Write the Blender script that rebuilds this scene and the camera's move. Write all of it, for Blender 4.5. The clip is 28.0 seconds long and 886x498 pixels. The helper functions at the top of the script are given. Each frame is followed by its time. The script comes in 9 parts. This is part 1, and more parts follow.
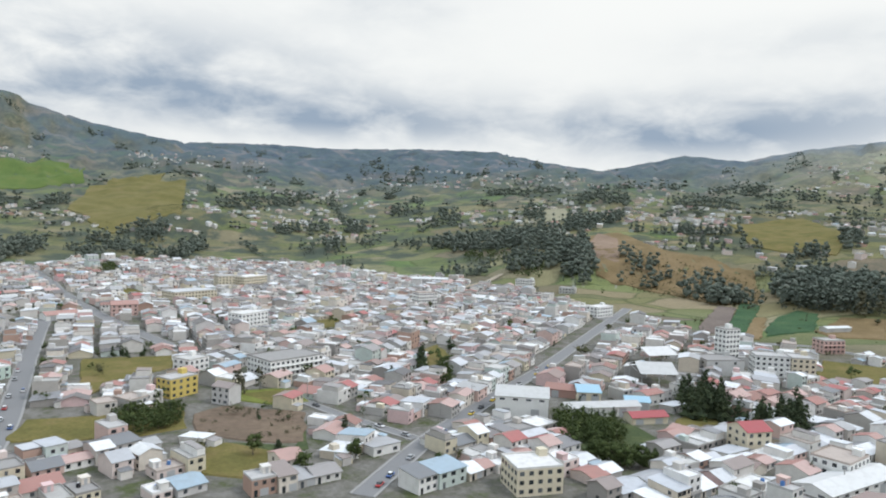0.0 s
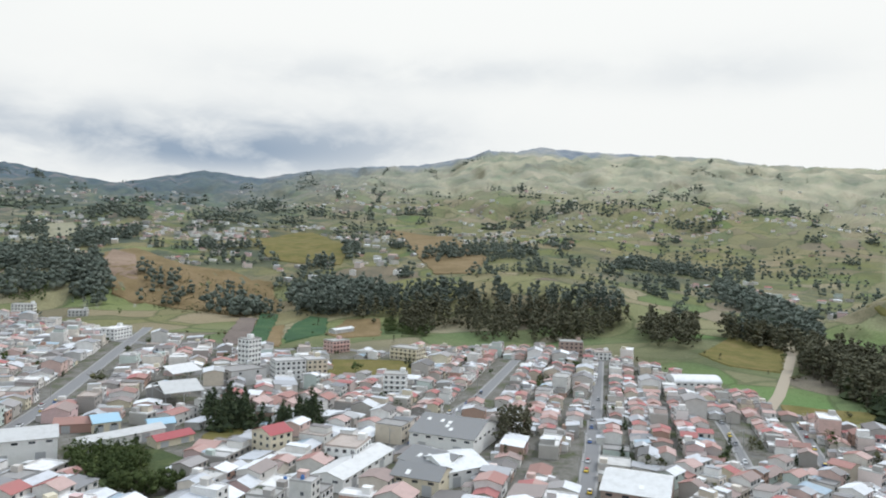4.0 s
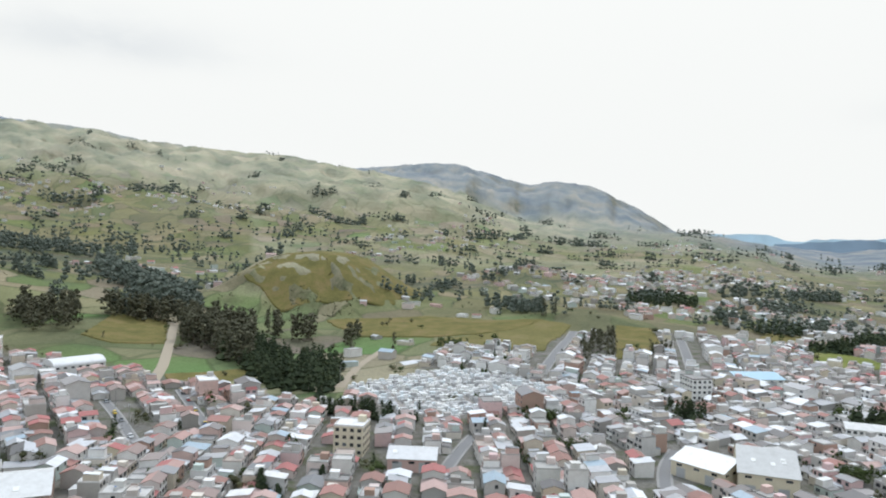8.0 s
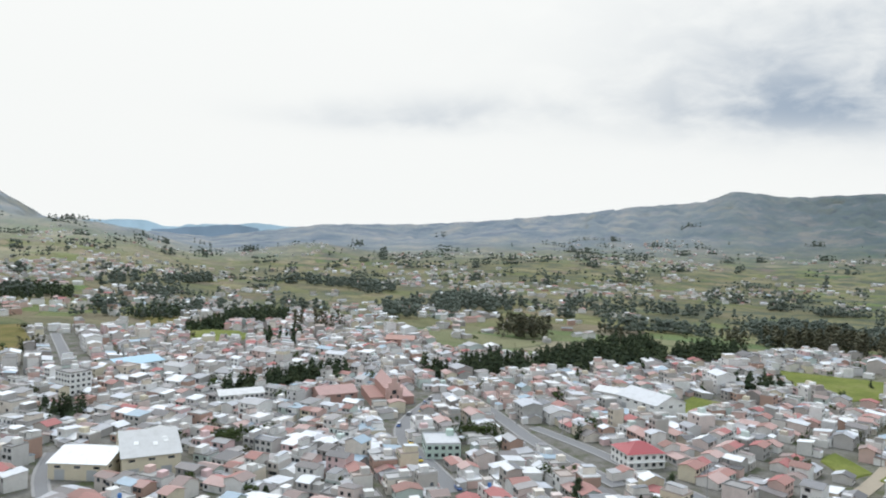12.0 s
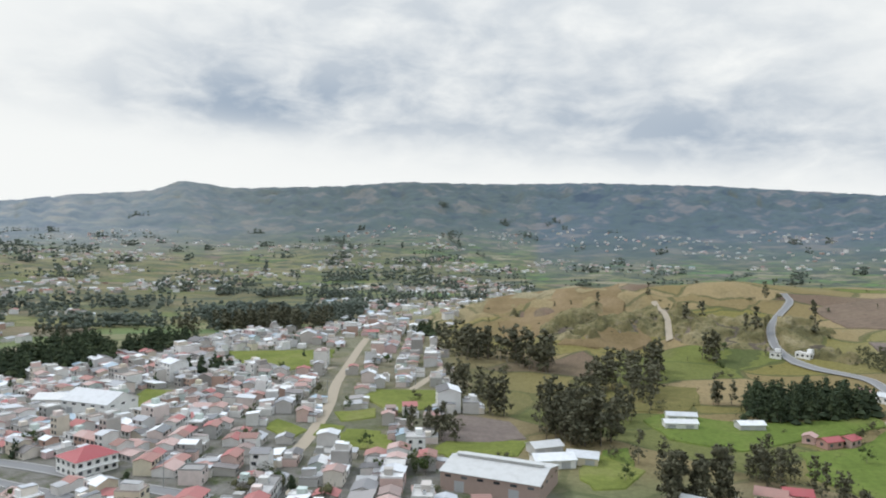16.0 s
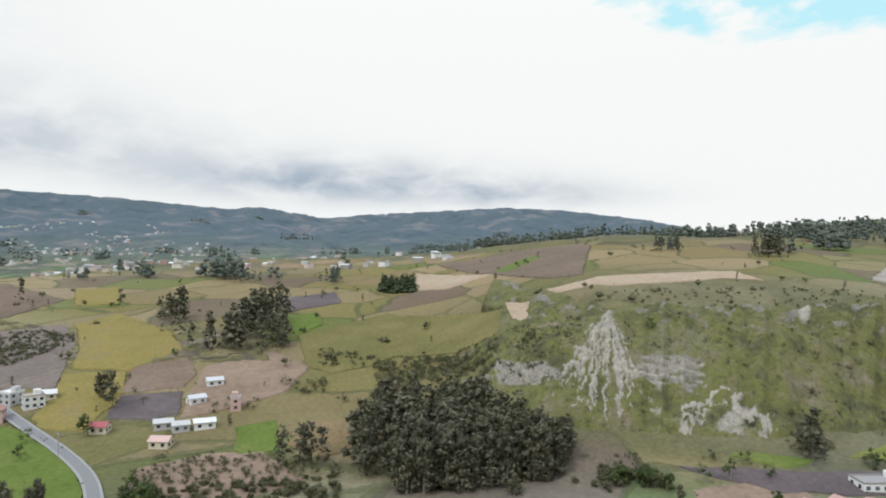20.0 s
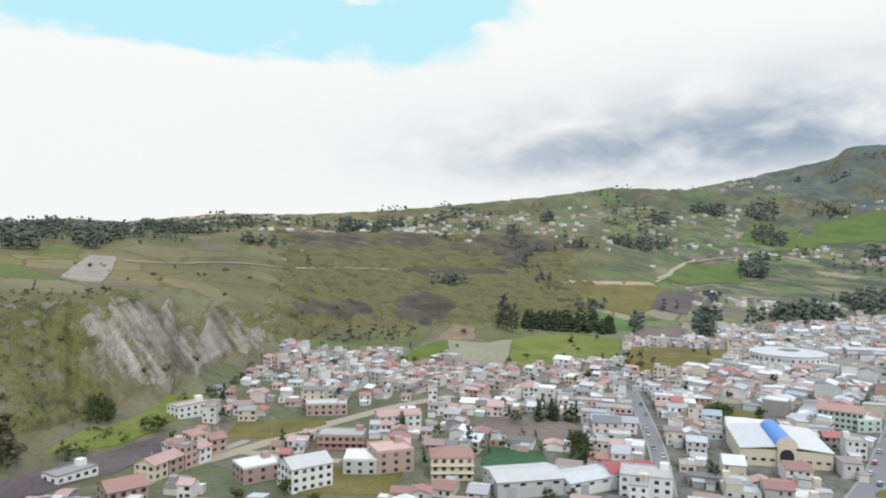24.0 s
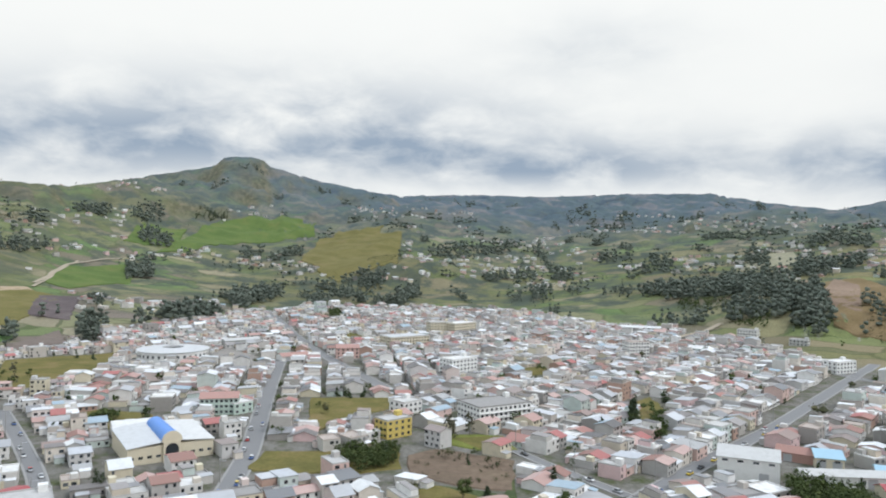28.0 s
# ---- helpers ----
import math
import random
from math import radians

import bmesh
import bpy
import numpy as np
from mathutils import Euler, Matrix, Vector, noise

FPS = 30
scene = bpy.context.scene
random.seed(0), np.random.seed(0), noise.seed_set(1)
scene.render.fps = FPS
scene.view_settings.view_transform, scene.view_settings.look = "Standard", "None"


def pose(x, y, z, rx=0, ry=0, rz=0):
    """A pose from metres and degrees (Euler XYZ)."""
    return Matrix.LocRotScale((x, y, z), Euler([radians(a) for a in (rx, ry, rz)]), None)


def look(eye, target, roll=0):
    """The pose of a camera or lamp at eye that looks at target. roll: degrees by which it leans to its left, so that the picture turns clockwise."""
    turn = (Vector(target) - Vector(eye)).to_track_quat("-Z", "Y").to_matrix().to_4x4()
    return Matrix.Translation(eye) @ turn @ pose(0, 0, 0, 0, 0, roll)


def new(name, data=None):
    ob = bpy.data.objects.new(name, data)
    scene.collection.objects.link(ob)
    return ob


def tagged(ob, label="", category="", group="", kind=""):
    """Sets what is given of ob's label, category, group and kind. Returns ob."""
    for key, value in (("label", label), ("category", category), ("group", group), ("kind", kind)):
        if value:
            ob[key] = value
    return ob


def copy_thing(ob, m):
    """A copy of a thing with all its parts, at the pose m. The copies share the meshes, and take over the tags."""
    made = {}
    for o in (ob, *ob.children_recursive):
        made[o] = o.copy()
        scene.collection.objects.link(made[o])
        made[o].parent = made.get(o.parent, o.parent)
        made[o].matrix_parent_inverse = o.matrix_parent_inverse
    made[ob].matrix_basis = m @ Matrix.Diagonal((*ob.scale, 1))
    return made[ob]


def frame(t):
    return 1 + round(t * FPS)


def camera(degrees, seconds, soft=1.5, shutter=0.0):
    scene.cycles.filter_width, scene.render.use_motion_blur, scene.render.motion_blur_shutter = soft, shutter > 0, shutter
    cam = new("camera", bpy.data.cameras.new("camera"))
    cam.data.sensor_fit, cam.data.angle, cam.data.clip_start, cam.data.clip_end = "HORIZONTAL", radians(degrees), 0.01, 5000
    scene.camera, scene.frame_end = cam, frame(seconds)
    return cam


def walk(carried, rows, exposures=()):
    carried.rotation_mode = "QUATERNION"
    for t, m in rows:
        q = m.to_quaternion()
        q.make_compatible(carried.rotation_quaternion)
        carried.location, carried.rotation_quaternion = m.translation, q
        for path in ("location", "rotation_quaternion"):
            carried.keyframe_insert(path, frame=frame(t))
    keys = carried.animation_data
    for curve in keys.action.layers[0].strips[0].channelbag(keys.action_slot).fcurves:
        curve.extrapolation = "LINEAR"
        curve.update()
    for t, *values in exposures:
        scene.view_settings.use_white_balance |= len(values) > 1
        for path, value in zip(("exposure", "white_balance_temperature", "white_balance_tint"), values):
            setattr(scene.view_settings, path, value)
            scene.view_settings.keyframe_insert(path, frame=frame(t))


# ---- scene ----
cam = camera(63.47, 28.0, soft=2.0)

# the drone hovers 90 m over the town and turns once to its right
PATH = [
    (0.0, pose(0, 0, 90, 86.78, -1.86, 0.45)),
    (0.5, pose(0, 0, 90, 86.84, -1.72, -3.13)),
    (1.0, pose(0, 0, 90, 86.83, -1.7, -6.5)),
    (1.5, pose(0, 0, 90, 86.86, -1.57, -11.0)),
    (2.0, pose(0, 0, 90, 86.85, -1.61, -14.84)),
    (2.5, pose(0, 0, 90, 87.08, -1.53, -18.65)),
    (3.0, pose(0, 0, 90, 89.18, -1.46, -22.73)),
    (3.5, pose(0, 0, 90, 89.14, -1.56, -28.38)),
    (4.0, pose(0, 0, 90, 89.11, -1.7, -36.53)),
    (4.5, pose(0, 0, 90, 89.12, -1.79, -43.01)),
    (6.5, pose(0, 0, 90, 88.74, -1.82, -63.72)),
    (7.0, pose(0, 0, 90, 88.7, -1.86, -68.78)),
    (7.5, pose(0, 0, 90, 88.64, -1.73, -75.21)),
    (8.0, pose(0, 0, 90, 88.58, -1.78, -83.18)),
    (8.5, pose(0, 0, 90, 88.55, -1.88, -91.01)),
    (9.0, pose(0, 0, 90, 88.54, -1.96, -97.75)),
    (9.5, pose(0, 0, 90, 88.53, -1.89, -103.96)),
    (10.0, pose(0, 0, 90, 88.58, -1.7, -109.09)),
    (10.5, pose(0, 0, 90, 88.65, -1.52, -114.23)),
    (11.0, pose(0, 0, 90, 88.71, -1.6, -119.13)),
    (11.5, pose(0, 0, 90, 88.73, -1.54, -124.73)),
    (12.0, pose(0, 0, 90, 88.78, -1.45, -130.17)),
    (12.5, pose(0, 0, 90, 88.76, -1.39, -135.68)),
    (14.5, pose(0, 0, 90, 88.78, -0.99, -154.52)),
    (15.0, pose(0, 0, 90, 88.71, -0.92, -160.99)),
    (15.5, pose(0, 0, 90, 88.67, -0.8, -167.48)),
    (16.0, pose(0, 0, 90, 88.7, -0.69, -172.26)),
    (16.5, pose(0, 0, 90, 88.67, -0.71, -176.0)),
    (17.0, pose(0, 0, 90, 88.55, -0.72, -183.4)),
    (17.5, pose(0, 0, 90, 88.48, -0.75, -193.35)),
    (18.0, pose(0, 0, 90, 88.49, -0.89, -202.52)),
    (18.5, pose(0, 0, 90, 88.58, -0.81, -211.61)),
    (19.0, pose(0, 0, 90, 88.67, -0.82, -219.94)),
    (19.5, pose(0, 0, 90, 88.78, -0.74, -228.73)),
    (20.0, pose(0, 0, 90, 88.81, -0.65, -237.77)),
    (20.5, pose(0, 0, 90, 88.77, -0.52, -247.11)),
    (21.0, pose(0, 0, 90, 88.8, -0.58, -255.52)),
    (21.5, pose(0, 0, 90, 88.87, -0.38, -262.4)),
    (23.5, pose(0, 0, 90, 89.26, -0.51, -289.64)),
    (24.0, pose(0, 0, 90, 89.46, -0.68, -296.79)),
    (24.5, pose(0, 0, 90, 89.62, -0.72, -304.23)),
    (25.0, pose(0, 0, 90, 89.78, -0.76, -310.28)),
    (25.5, pose(0, 0, 90, 89.92, -0.82, -316.25)),
    (26.0, pose(0, 0, 90, 89.99, -0.9, -322.21)),
    (26.5, pose(0, 0, 90, 90.09, -0.96, -328.22)),
    (27.0, pose(0, 0, 90, 90.12, -0.91, -333.99)),
    (27.5, pose(0, 0, 90, 90.18, -1.04, -340.05)),
    (28.0, pose(0, 0, 90, 90.17, -0.89, -343.14)),
]
walk(cam, PATH, [(0.0, 0.0, 6250, 10), (28.0, 0.0, 6250, 10)])

# ---- light: bright overcast, the sun behind thin cloud ----
SUN_AZ, SUN_EL = 98.0, 52.0      # bearing clockwise from +y, height


def sun_and_sky():
    world = bpy.data.worlds.new("overcast_sky")
    scene.world = world
    world.use_nodes = True
    nt = world.node_tree
    nt.nodes.clear()
    N, L = nt.nodes, nt.links

    def mth(op, a, b=None, c=None, clamp=False):
        n = N.new("ShaderNodeMath")
        n.operation, n.use_clamp = op, clamp
        for i, v in enumerate((a, b, c)):
            if v is None:
                continue
            if isinstance(v, (int, float)):
                n.inputs[i].default_value = v
            else:
                L.new(v, n.inputs[i])
        return n.outputs[0]

    sky = N.new("ShaderNodeTexSky")
    sky.sky_type, sky.sun_disc = "NISHITA", False
    sky.sun_elevation, sky.sun_rotation = radians(SUN_EL), radians(SUN_AZ)
    sky.altitude, sky.air_density, sky.dust_density = 2600, 1.0, 1.5
    co = N.new("ShaderNodeTexCoord")
    sep = N.new("ShaderNodeSeparateXYZ")
    L.new(co.outputs["Generated"], sep.inputs[0])
    x, y, z = sep.outputs
    up = mth("MAXIMUM", z, 0.0)
    horiz = mth("SQRT", mth("ADD", mth("MULTIPLY", x, x), mth("ADD", mth("MULTIPLY", y, y), 1e-5)))
    ex, ey = mth("DIVIDE", x, horiz), mth("DIVIDE", y, horiz)
    el = mth("MULTIPLY", mth("ARCSINE", z), 180 / math.pi)

    def cloud_noise(across, tall, detail, rough, warp):
        """Rolls of cloud, longer than they are tall."""
        v = N.new("ShaderNodeCombineXYZ")
        for i, q in enumerate((mth("MULTIPLY", ex, across), mth("MULTIPLY", ey, across), mth("MULTIPLY", el, tall))):
            L.new(q, v.inputs[i])
        n = N.new("ShaderNodeTexNoise")
        n.inputs["Scale"].default_value, n.inputs["Detail"].default_value = 1.0, detail
        n.inputs["Roughness"].default_value, n.inputs["Distortion"].default_value = rough, warp
        L.new(v.outputs[0], n.inputs["Vector"])
        return mth("SUBTRACT", n.outputs[0], 0.5)

    broad, wisps = cloud_noise(4.0, 0.17, 5, 0.48, 0.1), cloud_noise(11.0, 0.42, 7, 0.55, 0.25)

    def bank(az, e, waz, wup, wdown, amp):
        """A cloud bank round the bearing az and height e, soft above, firmer below."""
        a = radians(az)
        c = mth("ADD", mth("MULTIPLY", ex, math.sin(a)), mth("MULTIPLY", ey, math.cos(a)))
        side = mth("DIVIDE", mth("SUBTRACT", 1.0, c), 0.5 * radians(waz) ** 2)
        de = mth("SUBTRACT", el, e)
        hi = mth("POWER", mth("DIVIDE", mth("MAXIMUM", de, 0.0), wup), 2)
        lo = mth("POWER", mth("DIVIDE", mth("MAXIMUM", mth("MULTIPLY", de, -1), 0.0), wdown), 2)
        return mth("MULTIPLY", mth("EXPONENT", mth("MULTIPLY", mth("ADD", side, mth("ADD", hi, lo)), -1.0)), amp)

    dark = None
    for b in ((-27, 8.6, 19, 4.2, 2.6, 1.0), (-8, 6.6, 13, 2.0, 1.6, 0.8), (-50, 6.6, 15, 3.4, 2.2, 0.75), (17, 6.2, 12, 2.6, 2.0, 1.0), (30, 7.6, 9, 2.4, 2.6, 0.45),
              (-5, 15.5, 7, 2.6, 1.8, 0.3), (26, 12.5, 10, 1.5, 1.5, 0.22), (40, 13, 9, 1.2, 1.2, 0.25), (58, 12.5, 8, 2, 1.2, 0.22),
              (171, 11.5, 21, 16, 3.8, 0.62), (182, 7.6, 15, 3.5, 2.2, 0.4), (158, 8.8, 11, 3.4, 1.5, 0.42), (134, 10.0, 9, 1.3, 0.9, 0.22), (153, 9.8, 8, 5.0, 1.5, 0.26), (127, 8.8, 9, 1.2, 0.9, 0.35), (196, 13, 10, 6, 5, 0.3),
              (-152, 6.2, 13, 3.2, 2.2, 0.45), (-131, 4.0, 13, 1.9, 1.5, 0.9), (-117, 3.2, 9, 1.2, 1.0, 0.6), (-166, 6.6, 10, 3.4, 2.0, 0.4)):
        v = bank(*b)
        dark = v if dark is None else mth("ADD", dark, v)
    tex = mth("ADD", mth("MULTIPLY", broad, 2.2), mth("MULTIPLY", wisps, 1.3))
    ragged = mth("ADD", 0.74, mth("ADD", mth("MULTIPLY", broad, 1.1), mth("MULTIPLY", wisps, 2.3)), clamp=True)
    shade = mth("MULTIPLY", mth("MINIMUM", dark, 1.0), ragged, clamp=True)
    white = N.new("ShaderNodeMix")
    white.data_type = "RGBA"
    hue = N.new("ShaderNodeMix")
    hue.data_type = "RGBA"
    hue.inputs["A"].default_value, hue.inputs["B"].default_value = (0.945, 0.94, 0.895, 1), (0.82, 0.92, 1.03, 1)
    L.new(mth("MULTIPLY", mth("SUBTRACT", up, 0.34), 2.5, clamp=True), hue.inputs["Factor"])
    L.new(hue.outputs["Result"], white.inputs["A"])
    white.inputs["B"].default_value = (0.335, 0.41, 0.50, 1)
    L.new(shade, white.inputs["Factor"])
    # overcast skies grow brighter towards the zenith
    lift = mth("ADD", 1.0, mth("MULTIPLY", mth("POWER", up, 3.0), 0.75))
    clouds = N.new("ShaderNodeBackground")
    L.new(white.outputs["Result"], clouds.inputs[0])
    L.new(lift, clouds.inputs[1])
    # openings in the sheet where the blue sky shows
    gap = mth("ADD", bank(-73, 18.0, 19, 9, 4.6, 1.0), bank(-98, 17.5, 15, 8, 3.2, 0.9))
    gap = mth("MULTIPLY", mth("SUBTRACT", mth("MULTIPLY", gap, mth("ADD", 1.0, mth("MULTIPLY", tex, 1.5))), 0.42), 4.0, clamp=True)
    clear = N.new("ShaderNodeBackground")
    tint = N.new("ShaderNodeMix")
    tint.data_type, tint.inputs["Factor"].default_value = "RGBA", 0.86
    L.new(sky.outputs[0], tint.inputs["A"])
    tint.inputs["B"].default_value = (5.2, 8.3, 8.6, 1)      # thin veil of bright haze in the gap
    L.new(tint.outputs["Result"], clear.inputs[0])
    clear.inputs[1].default_value = 0.115
    mix = N.new("ShaderNodeMixShader")
    L.new(gap, mix.inputs[0])
    L.new(clouds.outputs[0], mix.inputs[1])
    L.new(clear.outputs[0], mix.inputs[2])
    out = N.new("ShaderNodeOutputWorld")
    L.new(mix.outputs[0], out.inputs[0])

    lamp = bpy.data.lights.new("sun", "SUN")
    lamp.energy, lamp.angle, lamp.color = 1.6, radians(10), (1.0, 0.965, 0.92)
    s = new("sun", lamp)
    a, e = radians(SUN_AZ), radians(SUN_EL)
    s.matrix_world = look((0, 0, 400), Vector((0, 0, 400)) - Vector((math.sin(a) * math.cos(e), math.cos(a) * math.cos(e), math.sin(e))))


sun_and_sky()

# ---- materials ----
def shader(name, rough=0.85, spec=0.3):
    m = bpy.data.materials.new(name)
    m.use_nodes = True
    b = m.node_tree.nodes["Principled BSDF"]
    b.inputs["Roughness"].default_value = rough
    b.inputs["Specular IOR Level"].default_value = spec
    return m, m.node_tree.nodes, m.node_tree.links, b


def noise_node(N, L, vec, scale, detail=4, rough=0.6):
    n = N.new("ShaderNodeTexNoise")
    n.inputs["Scale"].default_value, n.inputs["Detail"].default_value, n.inputs["Roughness"].default_value = scale, detail, rough
    L.new(vec, n.inputs["Vector"])
    return n.outputs[0]


def ramp(N, L, fac, stops, mode="LINEAR"):
    n = N.new("ShaderNodeValToRGB")
    n.color_ramp.interpolation = mode
    while len(n.color_ramp.elements) < len(stops):
        n.color_ramp.elements.new(0.5)
    for e, (p, c) in zip(n.color_ramp.elements, stops):
        e.position, e.color = p, (*c, 1)
    L.new(fac, n.inputs[0])
    return n.outputs[0]


def blend(N, L, fac, a, b, mode="MIX"):
    n = N.new("ShaderNodeMix")
    n.data_type, n.blend_type = "RGBA", mode
    for key, v in (("Factor", fac), ("A", a), ("B", b)):
        if isinstance(v, (int, float)):
            n.inputs[key].default_value = v
        elif isinstance(v, tuple):
            n.inputs[key].default_value = (*v, 1)
        else:
            L.new(v, n.inputs[key])
    return n.outputs["Result"]


def math_node(N, L, op, a, b=0.0, clamp=False):
    n = N.new("ShaderNodeMath")
    n.operation, n.use_clamp = op, clamp
    for i, v in enumerate((a, b)):
        if isinstance(v, (int, float)):
            n.inputs[i].default_value = v
        else:
            L.new(v, n.inputs[i])
    return n.outputs[0]


def bump(N, L, b, height, strength, dist):
    n = N.new("ShaderNodeBump")
    n.inputs["Strength"].default_value, n.inputs["Distance"].default_value = strength, dist
    L.new(height, n.inputs["Height"])
    L.new(n.outputs[0], b.inputs["Normal"])


def place(N):
    return N.new("ShaderNodeNewGeometry").outputs["Position"]


def random_of(N, source):
    if source == "object":
        return N.new("ShaderNodeObjectInfo").outputs["Random"]
    return N.new("ShaderNodeNewGeometry").outputs["Random Per Island"]


def palette_mat(name, colours, source, stain=0.35, grain=0.6, rough=0.9, spec=0.2, metal=0.0):
    """One paint or sheet out of a palette for each object or island, with weathering stains."""
    m, N, L, b = shader(name, rough, spec)
    b.inputs["Metallic"].default_value = metal
    r = random_of(N, source)
    k = len(colours)
    base = ramp(N, L, r, [(i / k, c) for i, c in enumerate(colours)], "CONSTANT")
    p = place(N)
    st = noise_node(N, L, p, 0.35, 5, 0.65)
    dirt = math_node(N, L, "MULTIPLY", math_node(N, L, "SUBTRACT", st, 0.45, True), 3.0 * stain, True)
    col = blend(N, L, dirt, base, blend(N, L, 0.65, base, (0.2, 0.185, 0.165)))
    fine = noise_node(N, L, p, grain * 4, 4, 0.7)
    shift = math_node(N, L, "ADD", math_node(N, L, "MULTIPLY", fine, 0.35), 0.82)
    col = blend(N, L, 1.0, col, shift, "MULTIPLY")
    L.new(col, b.inputs["Base Color"])
    bump(N, L, b, fine, 0.25, 0.05)
    return m


def ground_mat(name, a, b_, c, scale=0.05, row=0.0, row_turn=0.0, rough=0.95):
    """Turf, crop or soil: three colours mixed at two scales, with furrows where it is tilled."""
    m, N, L, b = shader(name, rough, 0.1)
    p = place(N)
    n1 = noise_node(N, L, p, scale, 5, 0.6)
    n2 = noise_node(N, L, p, scale * 14, 4, 0.7)
    col = ramp(N, L, n1, [(0.3, a), (0.52, b_), (0.72, c)])
    col = blend(N, L, 1.0, col, math_node(N, L, "ADD", math_node(N, L, "MULTIPLY", n2, 1.0), 0.5), "MULTIPLY")
    h = n2
    if row:
        w = N.new("ShaderNodeTexWave")
        w.inputs["Scale"].default_value, w.inputs["Distortion"].default_value = row, 2.0
        mp = N.new("ShaderNodeMapping")
        mp.inputs["Rotation"].default_value[2] = radians(row_turn)
        L.new(p, mp.inputs[0])
        L.new(mp.outputs[0], w.inputs["Vector"])
        col = blend(N, L, math_node(N, L, "MULTIPLY", w.outputs["Fac"], 0.06), col, (0.05, 0.045, 0.03))
        h = w.outputs["Fac"]
    L.new(col, b.inputs["Base Color"])
    bump(N, L, b, h, 0.5, 0.4)
    return m


def land_mat():
    """The whole valley: plots of pasture, crop and fallow with hedges, town dust, bare scarps."""
    m, N, L, b = shader("valley_ground", 0.95, 0.1)
    p = place(N)

    def attr(key):
        n = N.new("ShaderNodeAttribute")
        n.attribute_name = key
        return n.outputs["Fac"]
    warp = N.new("ShaderNodeTexNoise")
    warp.inputs["Scale"].default_value, warp.inputs["Detail"].default_value = 0.006, 3
    L.new(p, warp.inputs["Vector"])
    v1 = N.new("ShaderNodeVectorMath")
    v1.operation = "MULTIPLY_ADD"
    L.new(warp.outputs["Color"], v1.inputs[0])
    v1.inputs[1].default_value = (90, 90, 0)
    L.new(p, v1.inputs[2])
    flat = N.new("ShaderNodeVectorMath")
    flat.operation = "MULTIPLY"
    L.new(v1.outputs[0], flat.inputs[0])
    flat.inputs[1].default_value = (1.0, 1.55, 0.0)
    cells, edge = N.new("ShaderNodeTexVoronoi"), N.new("ShaderNodeTexVoronoi")
    edge.feature = "DISTANCE_TO_EDGE"
    for v in (cells, edge):
        v.inputs["Scale"].default_value = 0.0125
        L.new(flat.outputs[0], v.inputs["Vector"])
    sepc = N.new("ShaderNodeSeparateColor")
    L.new(cells.outputs["Color"], sepc.inputs[0])
    plots = ramp(N, L, sepc.outputs[0], [(0.0, (0.140, 0.169, 0.078)), (0.2, (0.195, 0.194, 0.111)), (0.36, (0.110, 0.156, 0.068)), (0.5, (0.232, 0.206, 0.143)),
                                         (0.62, (0.159, 0.173, 0.094)), (0.76, (0.104, 0.181, 0.062)), (0.84, (0.171, 0.144, 0.120)), (0.93, (0.262, 0.237, 0.163))], "CONSTANT")
    dryplots = ramp(N, L, sepc.outputs[1], [(0.0, (0.182, 0.139, 0.064)), (0.16, (0.215, 0.162, 0.082)), (0.32, (0.158, 0.136, 0.045)), (0.46, (0.235, 0.178, 0.095)), (0.6, (0.176, 0.144, 0.053)),
                                               (0.72, (0.133, 0.092, 0.066)), (0.8, (0.115, 0.128, 0.035)), (0.9, (0.239, 0.170, 0.102))], "CONSTANT")
    plots = blend(N, L, math_node(N, L, "MULTIPLY", attr("dry"), 0.95), plots, dryplots)
    big = noise_node(N, L, p, 0.0022, 4, 0.55)
    moor = ramp(N, L, noise_node(N, L, p, 0.011, 6, 0.62), [(0.3, (0.055, 0.062, 0.036)), (0.5, (0.11, 0.105, 0.055)), (0.68, (0.17, 0.15, 0.085))])
    wildness = math_node(N, L, "MULTIPLY", math_node(N, L, "SUBTRACT", big, 0.42), 5.0, True)
    # golden dry grass, its tones paled and greyed to stand in for haze
    gold_haze = ramp(N, L, noise_node(N, L, p, 0.008, 6, 0.62), [(0.34, (0.15, 0.17, 0.135)), (0.44, (0.27, 0.28, 0.21)), (0.53, (0.40, 0.38, 0.28)), (0.64, (0.54, 0.48, 0.35))])
    moor = blend(N, L, attr("gold_haze"), moor, gold_haze)
    wildness = math_node(N, L, "MAXIMUM", math_node(N, L, "MULTIPLY", wildness, 0.75), attr("wild"))
    plain = math_node(N, L, "MULTIPLY", wildness, math_node(N, L, "SUBTRACT", 1.0, math_node(N, L, "MULTIPLY", attr("gold_haze"), 0.3)))
    col = blend(N, L, plain, plots, moor)
    hedge = math_node(N, L, "LESS_THAN", math_node(N, L, "ADD", edge.outputs["Distance"], math_node(N, L, "MULTIPLY", noise_node(N, L, p, 0.09, 3), 0.06)), 0.055)
    hedge = math_node(N, L, "MULTIPLY", hedge, math_node(N, L, "SUBTRACT", 0.62, math_node(N, L, "MULTIPLY", wildness, 0.5), True))
    col = blend(N, L, hedge, col, (0.05, 0.065, 0.028))
    # woods and heath of the far slopes, the heath blued to paint in distance haze
    scrub = math_node(N, L, "MULTIPLY", math_node(N, L, "SUBTRACT", noise_node(N, L, p, 0.016, 6, 0.68), 0.46, True), 9.0, True)
    scrub = math_node(N, L, "MULTIPLY", scrub, attr("scrub"))
    col = blend(N, L, scrub, col, (0.062, 0.076, 0.058))
    hazed_slope = ramp(N, L, noise_node(N, L, p, 0.02, 6, 0.72), [(0.35, (0.044, 0.065, 0.086)), (0.65, (0.104, 0.131, 0.146))])
